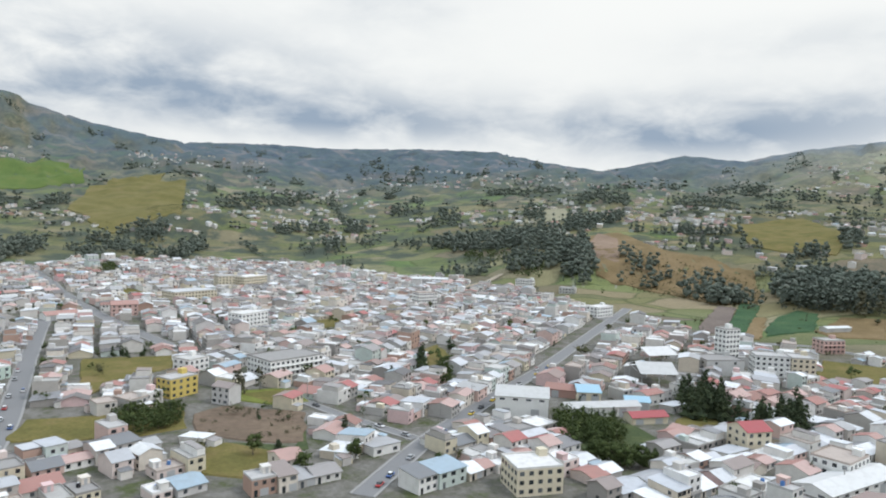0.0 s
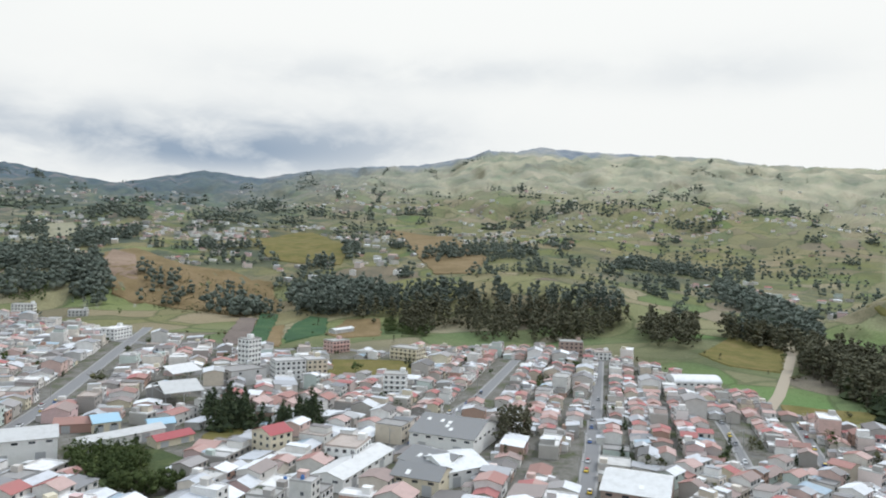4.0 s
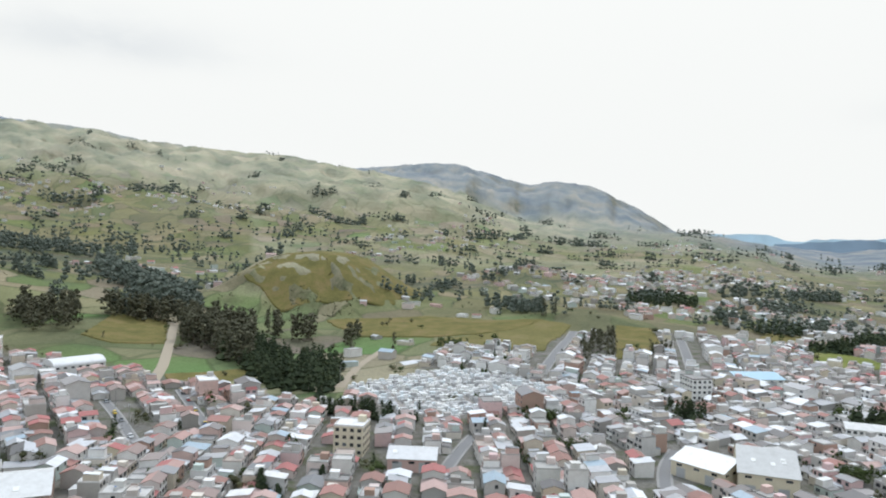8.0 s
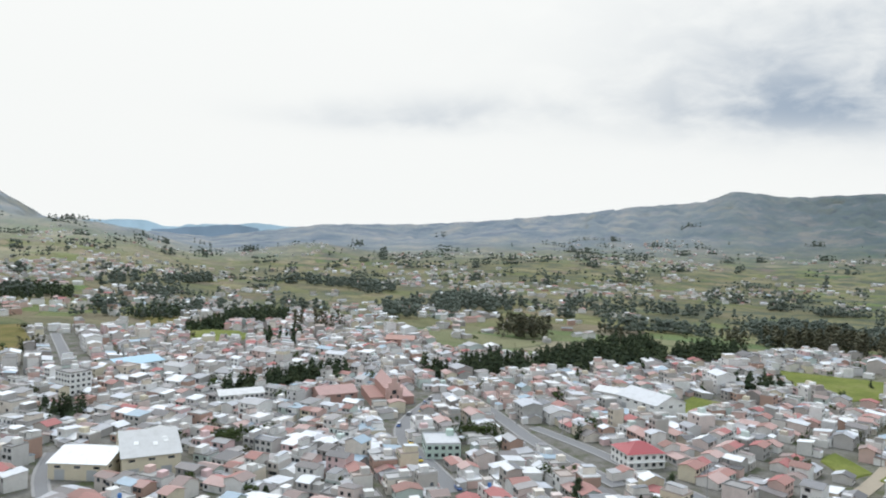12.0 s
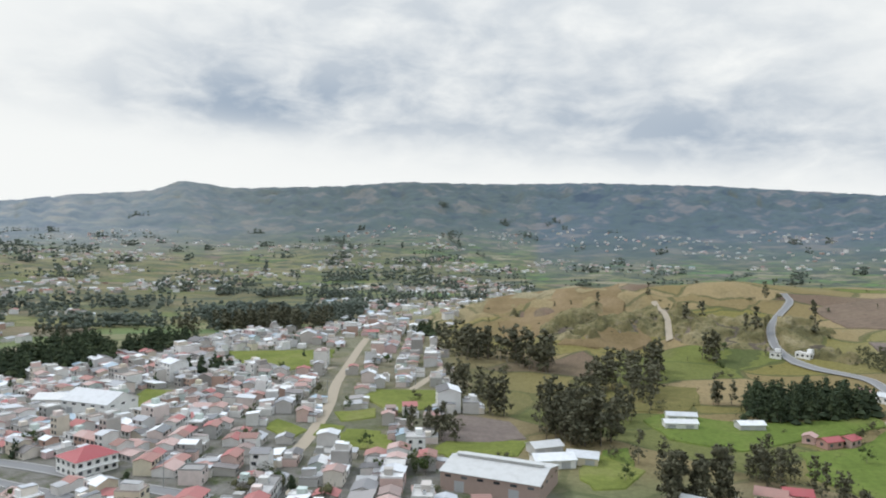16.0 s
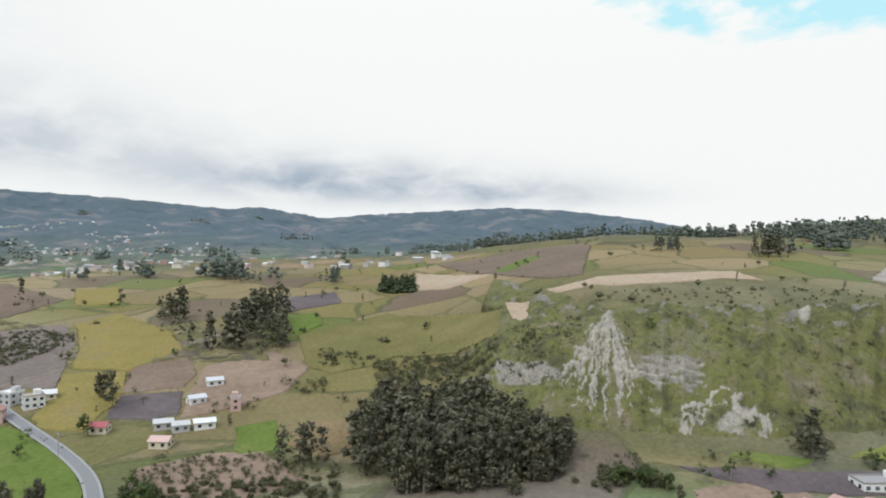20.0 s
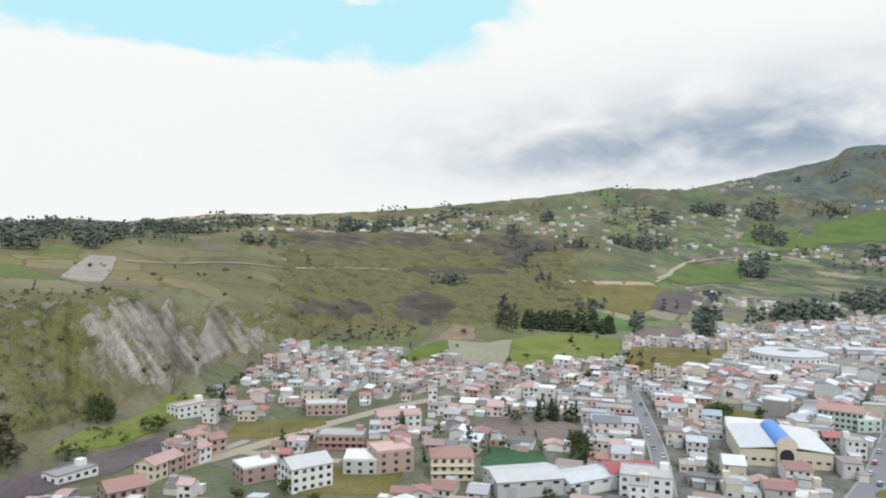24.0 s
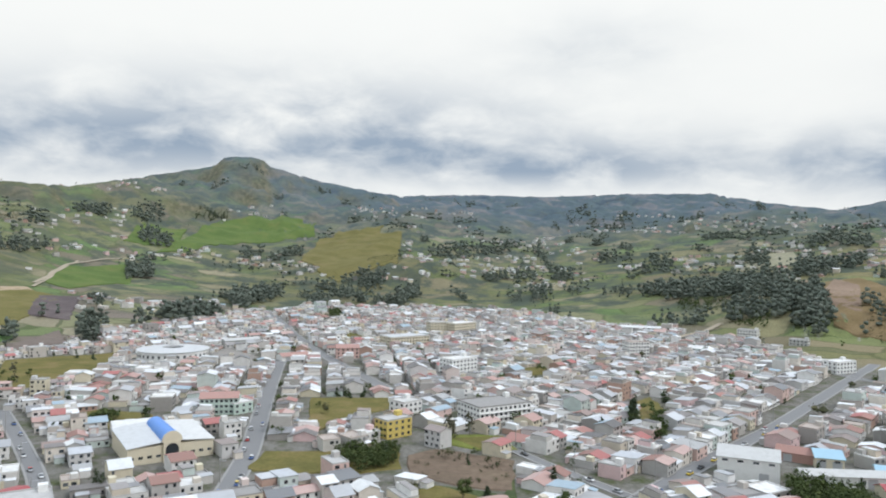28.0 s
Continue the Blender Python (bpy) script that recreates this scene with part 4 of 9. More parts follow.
wood('pine', 230, 9, 15, (484, 214), (414, 163), (362, 123), (364, 105), (424, 105), (439, 109), (485, 140), (504, 171), (554, 218), (593, 262))
wood('pine', 32, 6, 10, (336, 101), (326, 80), (328, 60), (335, 61), (344, 85), (342, 103))
wood('pine', 6, 4, 6, (322, 58), (332, 47), (339, 48), (329, 59))
wood('eucalyptus', 28, 15, 25, (599, 249), (595, 215), (576, 173), (607, 182), (635, 229), (638, 265))
wood('shrub', 156, 2, 4, (690, 262), (716, 210), (739, 175), (784, 185), (778, 228), (726, 276))
tree('eucalyptus', 22.7, 535, 132)
tree('eucalyptus', 14.5, 532, 99)
tree('eucalyptus', 26.0, 1578, 58)
tree('eucalyptus', 17.7, 892, 85)
wood('broadleaf', 12, 5, 8, (535, 67), (547, 49), (564, 50), (546, 68))
wood('eucalyptus', 14, 10, 16, (805, 166), (838, 135), (846, 108), (863, 110), (854, 137), (822, 169))
wood('eucalyptus', 131, 15, 25, (886, 736), (990, 725), (1047, 671), (1139, 657), (1269, 732), (1173, 752), (1111, 814), (1001, 831))
wood('eucalyptus', 102, 15, 25, (2177, 687), (2025, 537), (2286, 516), (2403, 542), (2170, 576), (2321, 732))
wood('eucalyptus', 113, 15, 25, (2184, 186), (2209, 98), (2543, -17), (2693, -18), (2359, 105), (2311, 197))
wood('eucalyptus', 130, 15, 25, (599, 853), (615, 833), (740, 865), (816, 844), (873, 902), (837, 979), (704, 952), (636, 906))
wood('eucalyptus', 73, 15, 25, (1445, 1561), (1566, 1428), (1744, 1411), (1844, 1491), (1677, 1529), (1480, 1599))
wood('eucalyptus', 83, 15, 25, (1893, 1119), (2331, 1096), (2377, 1117), (2023, 1195))
wood('eucalyptus', 47, 15, 25, (1678, 1234), (1698, 1094), (1735, 1117), (1781, 1310))
wood('eucalyptus', 11, 14, 24, (1232, 516), (811, 288), (827, 294), (1298, 544))
wood('eucalyptus', 16, 12, 20, (864, 24), (771, -8), (701, -42), (715, -43), (787, -8), (928, 26))
wood('pine', 196, 9, 15, (949, -129), (939, -171), (941, -216), (1024, -235), (1087, -197), (1042, -142))
wood('pine', 64, 9, 15, (754, -221), (782, -286), (849, -311), (790, -232))
wood('pine', 15, 9, 15, (664, -253), (670, -291), (692, -300), (678, -258))
wood('pine', 35, 9, 15, (708, -307), (714, -336), (775, -365), (761, -330))
wood('eucalyptus', 45, 13, 22, (841, 46), (757, 6), (696, -29), (710, -30), (848, 7), (873, 48))
wood('eucalyptus', 5, 11, 19, (572, -49), (565, -70), (576, -71), (590, -50))
wood('eucalyptus', 5, 8, 14, (560, -94), (564, -112), (576, -114), (574, -97))
tree('eucalyptus', 26.0, 1570, 65)
tree('eucalyptus', 21.0, 949, -39)
tree('eucalyptus', 22.0, 566, 175)
tree('eucalyptus', 26.0, 1227, -299)
wood('pine', 94, 9, 15, (1308, -485), (1400, -579), (1539, -636), (1449, -537))
wood('eucalyptus', 22, 15, 25, (1043, -266), (1200, -367), (1344, -411), (1085, -277))
tree('broadleaf', 9.3, 271, 90)
tree('broadleaf', 6.9, 238, 95)
tree('broadleaf', 5.5, 329, 20)
tree('broadleaf', 9.2, 357, -70)
tree('broadleaf', 11.3, 345, -48)
tree('broadleaf', 5.2, 322, -60)
wood('broadleaf', 22, 5, 8, (339, 1), (338, -20), (346, -20), (352, 1))
wood('pine', 5, 7, 12, (360, -77), (362, -89), (369, -91), (367, -79))
wood('pine', 6, 9, 15, (370, -160), (371, -176), (378, -180), (378, -163))
wood('broadleaf', 11, 5, 8, (284, -118), (279, -133), (285, -136), (291, -121))
wood('broadleaf', 12, 4, 7, (293, -12), (301, -29), (308, -30), (300, -12))
wood('pine', 22, 7, 12, (662, -249), (658, -283), (690, -296), (675, -254))
wood('pine', 181, 9, 15, (733, -317), (685, -334), (701, -374), (804, -429), (820, -399), (801, -347))
wood('pine', 15, 9, 15, (553, -272), (525, -296), (544, -307), (564, -278))
wood('eucalyptus', 47, 9, 15, (764, -170), (756, -210), (773, -278), (853, -306), (771, -214), (779, -174))
wood('eucalyptus', 133, 15, 25, (1275, -717), (1126, -754), (1035, -766), (1096, -811), (1199, -803), (1406, -791))
wood('eucalyptus', 33, 15, 25, (711, -509), (663, -529), (707, -564), (833, -597))
wood('eucalyptus', 90, 15, 25, (714, -593), (714, -652), (652, -665), (722, -736), (825, -754), (830, -689))
wood('eucalyptus', 34, 15, 25, (461, -457), (443, -505), (466, -532), (504, -499))
wood('eucalyptus', 11, 14, 24, (588, -320), (578, -375), (607, -394), (605, -329))
wood('pine', 25, 9, 15, (353, -278), (334, -297), (317, -315), (346, -343), (345, -306), (360, -284))
wood('eucalyptus', 36, 13, 21, (483, -614), (436, -629), (433, -709), (461, -754), (446, -644), (493, -626))
wood('eucalyptus', 127, 15, 24, (409, -762), (345, -787), (300, -818), (306, -835), (405, -924), (417, -778))
wood('pine', 53, 8, 14, (371, -158), (367, -183), (374, -211), (372, -242), (379, -247), (389, -220), (378, -188), (378, -161))
wood('pine', 8, 8, 13, (362, -72), (353, -87), (362, -90), (370, -73))
tree('broadleaf', 10.8, 350, -242)
tree('broadleaf', 10.2, 246, -290)
tree('broadleaf', 8.2, 333, -224)
tree('broadleaf', 2.9, 266, -90)
tree('broadleaf', 6.7, 313, -130)
wood('broadleaf', 8, 5, 8, (279, -132), (281, -143), (288, -147), (289, -136))
wood('broadleaf', 8, 5, 8, (287, -121), (284, -132), (292, -135), (294, -125))
wood('broadleaf', 16, 5, 8, (234, -205), (221, -222), (226, -227), (241, -211))
wood('broadleaf', 9, 3, 5, (174, -192), (170, -206), (175, -211), (179, -197))
wood('broadleaf', 6, 4, 7, (345, -178), (339, -185), (346, -189), (352, -182))
wood('eucalyptus', 79, 15, 25, (1187, -371), (1366, -556), (1505, -613), (1232, -386))
wood('eucalyptus', 61, 15, 25, (694, -828), (583, -880), (525, -1009), (535, -1029), (625, -943), (717, -854))
wood('pine', 230, 9, 15, (346, -311), (325, -319), (317, -345), (308, -370), (301, -406), (280, -414), (272, -431), (298, -472), (364, -539), (364, -491), (347, -417), (336, -366), (354, -348), (353, -317))
wood('pine', 60, 9, 15, (289, -464), (269, -471), (262, -522), (267, -533), (304, -531), (304, -488))
wood('eucalyptus', 13, 13, 21, (523, -527), (464, -515), (485, -538), (534, -537))
wood('eucalyptus', 11, 11, 18, (415, -542), (353, -509), (360, -519), (431, -563))
wood('eucalyptus', 56, 11, 19, (444, -700), (348, -630), (284, -575), (291, -590), (364, -659), (483, -760))
wood('eucalyptus', 139, 14, 23, (309, -639), (247, -620), (207, -633), (193, -731), (196, -746), (215, -657), (292, -732), (338, -698))
wood('pine', 11, 8, 14, (213, -413), (187, -413), (197, -436), (217, -421))
tree('pine', 10.3, 248, -292)
wood('eucalyptus', 47, 15, 24, (864, -707), (786, -724), (699, -721), (713, -736), (850, -784), (881, -721))
wood('broadleaf', 7, 4, 7, (177, -198), (168, -203), (172, -208), (181, -203))
wood('broadleaf', 9, 4, 7, (240, -211), (227, -217), (232, -222), (245, -215))
wood('pine', 9, 8, 13, (105, -607), (75, -582), (77, -593), (107, -621))
wood('eucalyptus', 50, 15, 25, (442, -2015), (264, -2123), (283, -2272), (454, -2070))
wood('eucalyptus', 97, 15, 25, (494, -1584), (307, -1578), (164, -1418), (169, -1454), (335, -1719), (520, -1668))
wood('eucalyptus', 45, 15, 25, (78, -549), (46, -473), (20, -467), (-9, -449), (-10, -487), (22, -502), (51, -524), (80, -560))
wood('eucalyptus', 12, 15, 25, (49, -384), (26, -354), (13, -338), (14, -352), (28, -382), (50, -392))
wood('eucalyptus', 19, 15, 25, (-12, -411), (-39, -409), (-71, -436), (-77, -472), (-41, -431), (-12, -420))
wood('eucalyptus', 32, 15, 25, (1, -318), (-10, -303), (-24, -301), (-38, -324), (-39, -331), (-26, -319), (-12, -352), (1, -327))
wood('eucalyptus', 12, 12, 19, (-38, -293), (-43, -243), (-56, -245), (-67, -256), (-69, -263), (-58, -255), (-48, -271), (-39, -300))
wood('eucalyptus', 23, 9, 15, (-71, -283), (-83, -267), (-94, -260), (-101, -246), (-104, -253), (-97, -266), (-90, -289), (-73, -290))
wood('eucalyptus', 5, 11, 18, (-90, -391), (-103, -390), (-105, -400), (-92, -401))
wood('pine', 121, 9, 15, (-99, -360), (-122, -356), (-147, -365), (-160, -366), (-164, -373), (-159, -393), (-140, -406), (-110, -397))
wood('eucalyptus', 11, 10, 16, (57, -309), (40, -300), (33, -299), (34, -306), (43, -318), (58, -316))
tree('pine', 11.5, 22, -291)
wood('broadleaf', 9, 5, 8, (48, -260), (39, -259), (41, -269), (50, -271))
tree('broadleaf', 8.1, 42, -377)
tree('eucalyptus', 19.0, -151, -551)
tree('eucalyptus', 22.7, -159, -552)
tree('eucalyptus', 25.6, -197, -545)
tree('eucalyptus', 17.6, -193, -646)
tree('eucalyptus', 16.3, -114, -502)
tree('eucalyptus', 16.1, -99, -674)
tree('eucalyptus', 14.3, -52, -667)
tree('eucalyptus', 21.6, -306, -593)
tree('eucalyptus', 19.8, -204, -314)
tree('eucalyptus', 16.3, -345, -519)
tree('eucalyptus', 10.1, 103, -445)
tree('eucalyptus', 6.1, 60, -303)
wood('eucalyptus', 5, 9, 15, (-406, -705), (-417, -685), (-425, -699), (-415, -719))
tree('broadleaf', 10.0, -177, -292)
wood('eucalyptus', 7, 15, 25, (-324, -438), (-325, -416), (-351, -449), (-338, -458))
wood('eucalyptus', 8, 11, 18, (-92, -222), (-106, -218), (-125, -221), (-129, -227), (-109, -224), (-95, -228))
wood('shrub', 156, 2, 4, (-205, -469), (-222, -445), (-261, -457), (-276, -485), (-249, -500), (-223, -509))
wood('eucalyptus', 4, 11, 19, (-113, -591), (-147, -611), (-150, -623), (-117, -610))
wood('shrub', 97, 2, 4, (24, -536), (-36, -564), (-104, -591), (-115, -655), (-39, -609), (28, -629))
wood('pine', 10, 9, 15, (108, -602), (85, -580), (89, -607), (111, -614))
wood('eucalyptus', 193, 15, 25, (288, -636), (249, -651), (227, -695), (221, -884), (243, -971), (273, -838), (283, -738), (294, -649))
wood('eucalyptus', 68, 15, 25, (-324, -442), (-284, -357), (-294, -340), (-300, -316), (-316, -310), (-391, -383), (-404, -425), (-305, -353), (-290, -364), (-331, -451))
wood('eucalyptus', 45, 15, 25, (-501, -616), (-497, -551), (-572, -633), (-535, -658))
wood('eucalyptus', 5, 10, 16, (-205, -330), (-210, -313), (-217, -324), (-209, -336))
tree('broadleaf', 10.0, -177, -291)
wood('eucalyptus', 13, 11, 19, (-553, -498), (-545, -460), (-582, -491), (-564, -508))
wood('pine', 39, 9, 15, (-508, -383), (-504, -346), (-547, -375), (-550, -415))
tree('eucalyptus', 21.7, -727, -608)
wood('eucalyptus', 9, 11, 18, (-503, -558), (-555, -551), (-567, -562), (-522, -578))
wood('eucalyptus', 170, 15, 25, (-210, -171), (-197, -146), (-204, -133), (-215, -121), (-224, -111), (-235, -103), (-256, -112), (-263, -130), (-268, -151), (-263, -171), (-264, -195), (-242, -197))
wood('eucalyptus', 5, 11, 19, (-193, -195), (-203, -180), (-210, -186), (-198, -200))
wood('shrub', 24, 2, 4, (-265, -254), (-276, -242), (-292, -256), (-277, -265))
wood('shrub', 490, 2, 4, (-303, -233), (-297, -183), (-296, -155), (-317, -122), (-341, -131), (-351, -184), (-327, -202), (-328, -252))
wood('shrub', 167, 2, 4, (-143, -215), (-158, -181), (-185, -155), (-218, -183), (-193, -222), (-160, -240))
wood('shrub', 236, 2, 4, (-195, -475), (-213, -426), (-256, -436), (-272, -462), (-240, -482), (-211, -515))
wood('eucalyptus', 5, 14, 23, (-109, -499), (-122, -492), (-124, -501), (-111, -509))
wood('eucalyptus', 6, 15, 25, (-64, -448), (-74, -441), (-79, -472), (-71, -492))
wood('broadleaf', 10, 5, 8, (-140, -210), (-142, -199), (-146, -205), (-150, -226))
wood('shrub', 14, 2, 4, (-225, -269), (-244, -256), (-251, -264), (-238, -284))
wood('eucalyptus', 42, 15, 25, (-2014, -1333), (-2233, -1323), (-2277, -1349), (-2139, -1416))
wood('eucalyptus', 15, 13, 21, (-502, -758), (-454, -631), (-481, -668), (-512, -774))
wood('shrub', 192, 2, 4, (-307, -276), (-318, -248), (-303, -171), (-323, -163), (-321, -124), (-346, -134), (-356, -180), (-327, -185), (-336, -262), (-332, -298))
wood('shrub', 69, 2, 4, (-292, -153), (-294, -118), (-317, -127), (-307, -161))
wood('broadleaf', 23, 5, 8, (-351, 2), (-364, 13), (-390, 14), (-370, 3))
tree('eucalyptus', 22.4, -297, -24)
wood('broadleaf', 12, 4, 7, (-238, -80), (-245, -63), (-252, -65), (-245, -82))
tree('broadleaf', 8.3, -266, -47)
tree('broadleaf', 6.7, -260, -55)
tree('broadleaf', 6.7, -315, -7)
tree('broadleaf', 4.3, -317, 0)
tree('broadleaf', 8.0, -347, 27)
tree('broadleaf', 7.3, -412, 66)
tree('broadleaf', 4.1, -258, -31)
wood('shrub', 29, 2, 4, (-305, -35), (-313, -18), (-349, -20), (-335, -38))
wood('shrub', 138, 2, 4, (-313, -106), (-341, -58), (-391, -8), (-437, -9), (-405, -69), (-336, -113))
wood('shrub', 46, 2, 4, (-330, -30), (-342, 0), (-396, 0), (-372, -34))
wood('eucalyptus', 23, 10, 16, (-672, -193), (-689, -172), (-768, -192), (-686, -197))
wood('eucalyptus', 20, 13, 22, (-665, -104), (-706, -76), (-766, -82), (-679, -107))
wood('eucalyptus', 24, 15, 25, (-945, -95), (-907, -44), (-958, -46), (-981, -98))
wood('eucalyptus', 36, 15, 25, (-955, -8), (-1007, 32), (-1060, 73), (-1081, 74), (-1057, 34), (-1008, -9))
wood('shrub', 53, 2, 4, (-445, -16), (-515, 24), (-569, 26), (-495, -18))
wood('pine', 120, 9, 15, (-600, 393), (-586, 434), (-561, 475), (-607, 514), (-633, 469), (-632, 414))
wood('eucalyptus', 16, 15, 25, (-575, 351), (-571, 366), (-615, 394), (-656, 401))
wood('shrub', 364, 2, 4, (-916, 563), (-887, 599), (-1011, 683), (-1044, 642))
wood('shrub', 240, 2, 4, (-723, 497), (-676, 497), (-797, 586), (-846, 582))
tree('eucalyptus', 26.0, -543, 488)
tree('eucalyptus', 17.9, -653, 527)
tree('eucalyptus', 25.7, -533, 643)
tree('eucalyptus', 14.5, -399, 364)
tree('eucalyptus', 13.5, -639, 637)
tree('eucalyptus', 26.0, -645, 401)
wood('shrub', 421, 2, 4, (-1251, 1022), (-1249, 1093), (-1348, 1233), (-1459, 1335), (-1361, 1192), (-1367, 1117))
wood('eucalyptus', 30, 15, 25, (-1283, 1192), (-1296, 1266), (-1385, 1352), (-1377, 1279))
wood('eucalyptus', 55, 15, 25, (-1432, 1480), (-1375, 1544), (-1474, 1656), (-1536, 1588))
wood('eucalyptus', 52, 15, 25, (-1173, 1412), (-1088, 1413), (-1179, 1532), (-1269, 1527))
wood('eucalyptus', 40, 14, 23, (-1064, 890), (-1066, 1020), (-1087, 1040), (-1128, 944))
tree('eucalyptus', 26.0, -1129, 834)
wood('eucalyptus', 43, 15, 25, (-838, 977), (-866, 1079), (-931, 1160), (-936, 1091))
wood('pine', 24, 9, 15, (-1367, 1903), (-1295, 1948), (-1321, 1987), (-1395, 1941))
wood('eucalyptus', 28, 15, 25, (-496, 519), (-489, 534), (-584, 639), (-567, 593))
wood('eucalyptus', 40, 15, 25, (-552, 699), (-527, 741), (-522, 774), (-532, 789), (-575, 810), (-563, 713))
wood('eucalyptus', 48, 15, 25, (-576, 873), (-579, 941), (-658, 1069), (-653, 990))
wood('eucalyptus', 27, 15, 25, (-1316, 902), (-1301, 930), (-1412, 1009), (-1439, 987))
wood('eucalyptus', 58, 15, 25, (-1391, 466), (-1275, 483), (-1415, 536), (-1534, 514))
wood('eucalyptus', 76, 15, 25, (-1655, 170), (-1516, 288), (-1443, 434), (-1472, 443), (-1619, 307), (-1688, 174))
wood('eucalyptus', 11, 15, 25, (-829, -71), (-865, -44), (-883, -45), (-871, -75))
wood('eucalyptus', 18, 15, 25, (-894, -2), (-918, 22), (-1000, 24), (-939, -2))
tree('eucalyptus', 25.0, -1056, 44)
wood('eucalyptus', 61, 15, 25, (-1267, 491), (-1366, 657), (-1767, 1065), (-1802, 1087), (-1449, 697), (-1327, 514))
tree('pine', 13.1, -263, 146)
tree('broadleaf', 7.1, -335, 170)
wood('pine', 10, 6, 11, (-300, 205), (-290, 226), (-296, 231), (-306, 209))
wood('broadleaf', 32, 5, 8, (-236, 179), (-232, 188), (-258, 208), (-263, 199))
wood('broadleaf', 11, 5, 8, (-269, 290), (-265, 304), (-271, 311), (-276, 297))
tree('pine', 7.6, -253, 310)
wood('broadleaf', 6, 3, 5, (-312, 84), (-308, 92), (-315, 94), (-319, 86))
wood('shrub', 28, 2, 4, (-399, 64), (-488, 104), (-494, 117), (-508, 121), (-506, 108), (-415, 67))
tree('broadleaf', 7.0, -316, -4)
tree('broadleaf', 5.0, -317, 2)
wood('broadleaf', 5, 5, 8, (-346, 29), (-345, 36), (-352, 37), (-353, 29))
wood('shrub', 24, 2, 4, (-328, 3), (-339, 12), (-396, 14), (-378, 4))
wood('shrub', 90, 2, 4, (-586, 163), (-578, 268), (-619, 287), (-626, 174))
wood('eucalyptus', 55, 15, 25, (-1424, 1465), (-1384, 1547), (-1484, 1658), (-1529, 1573))
wood('eucalyptus', 53, 15, 25, (-1335, 1563), (-1382, 1757), (-1473, 1873), (-1432, 1677))
wood('eucalyptus', 55, 15, 25, (-1123, 1344), (-1070, 1386), (-1162, 1505), (-1220, 1459))
wood('pine', 26, 9, 15, (-1363, 1877), (-1301, 1939), (-1328, 1978), (-1394, 1919))
wood('shrub', 378, 2, 4, (-1335, 1176), (-1337, 1234), (-1295, 1261), (-1402, 1366), (-1447, 1336), (-1448, 1275))
wood('eucalyptus', 44, 15, 25, (-873, 1011), (-848, 1052), (-934, 1158), (-954, 1105))
wood('eucalyptus', 9, 15, 25, (-565, 592), (-538, 600), (-557, 621), (-584, 611))
wood('eucalyptus', 5, 15, 25, (-538, 637), (-525, 650), (-545, 675), (-549, 650))
wood('eucalyptus', 24, 15, 25, (-547, 689), (-515, 708), (-571, 783), (-558, 703))
wood('eucalyptus', 6, 11, 18, (-533, 754), (-518, 776), (-529, 792), (-544, 769))
wood('eucalyptus', 43, 15, 25, (-562, 852), (-547, 880), (-627, 1007), (-645, 977))
wood('eucalyptus', 52, 15, 25, (-586, 955), (-566, 1004), (-624, 1107), (-665, 1083))
wood('eucalyptus', 4, 15, 25, (-576, 513), (-566, 520), (-578, 530), (-588, 523))
wood('eucalyptus', 30, 15, 25, (-917, 1431), (-897, 1500), (-946, 1582), (-977, 1525))
wood('eucalyptus', 38, 15, 25, (-828, 1466), (-793, 1494), (-863, 1626), (-902, 1596))
wood('eucalyptus', 47, 15, 25, (-534, 1215), (-489, 1243), (-529, 1343), (-586, 1332))
wood('eucalyptus', 49, 15, 25, (-413, 1100), (-395, 1162), (-443, 1304), (-466, 1241))
wood('shrub', 387, 2, 4, (-589, 1396), (-502, 1374), (-554, 1515), (-647, 1534))
wood('eucalyptus', 139, 15, 25, (-534, 1651), (-468, 1721), (-406, 1831), (-394, 1952), (-414, 2054), (-439, 1977), (-507, 1866), (-560, 1731))
wood('eucalyptus', 72, 15, 25, (-330, 1992), (-196, 1434), (-161, 1414), (-178, 1563), (-217, 1583), (-354, 2140))
wood('eucalyptus', 25, 15, 25, (-206, 1222), (-178, 1255), (-188, 1322), (-226, 1345))
wood('eucalyptus', 42, 15, 25, (-344, 1398), (-239, 1452), (-249, 1515), (-355, 1440))
wood('eucalyptus', 185, 15, 25, (-22, 1170), (26, 1120), (71, 1091), (122, 1077), (133, 1173), (81, 1241), (30, 1270), (-24, 1271))
wood('broadleaf', 98, 5, 8, (25, 1070), (88, 1019), (92, 1067), (26, 1117))
wood('eucalyptus', 45, 15, 25, (-20, 1579), (25, 1451), (27, 1601), (-22, 1729))
wood('eucalyptus', 8, 15, 25, (76, 912), (95, 880), (100, 926), (77, 931))
wood('eucalyptus', 36, 15, 25, (153, 1439), (189, 1411), (209, 1559), (165, 1551))
wood('eucalyptus', 89, 15, 25, (133, 946), (155, 861), (170, 849), (199, 996), (181, 1008), (150, 1074))
wood('eucalyptus', 101, 15, 25, (287, 1610), (387, 1540), (423, 1685), (314, 1758))
wood('pine', 5, 8, 14, (-14, 395), (-9, 397), (-9, 405), (-15, 403))
wood('broadleaf', 40, 5, 8, (-3, 358), (3, 361), (4, 413), (-3, 412))
wood('eucalyptus', 5, 9, 15, (-98, 329), (-83, 331), (-86, 342), (-100, 336))
wood('broadleaf', 66, 5, 8, (-124, 268), (-112, 264), (-105, 284), (-111, 301), (-127, 299), (-131, 284))
wood('pine', 5, 4, 7, (-189, 401), (-179, 404), (-183, 412), (-193, 409))
wood('broadleaf', 10, 4, 7, (-277, 299), (-264, 304), (-269, 310), (-282, 305))
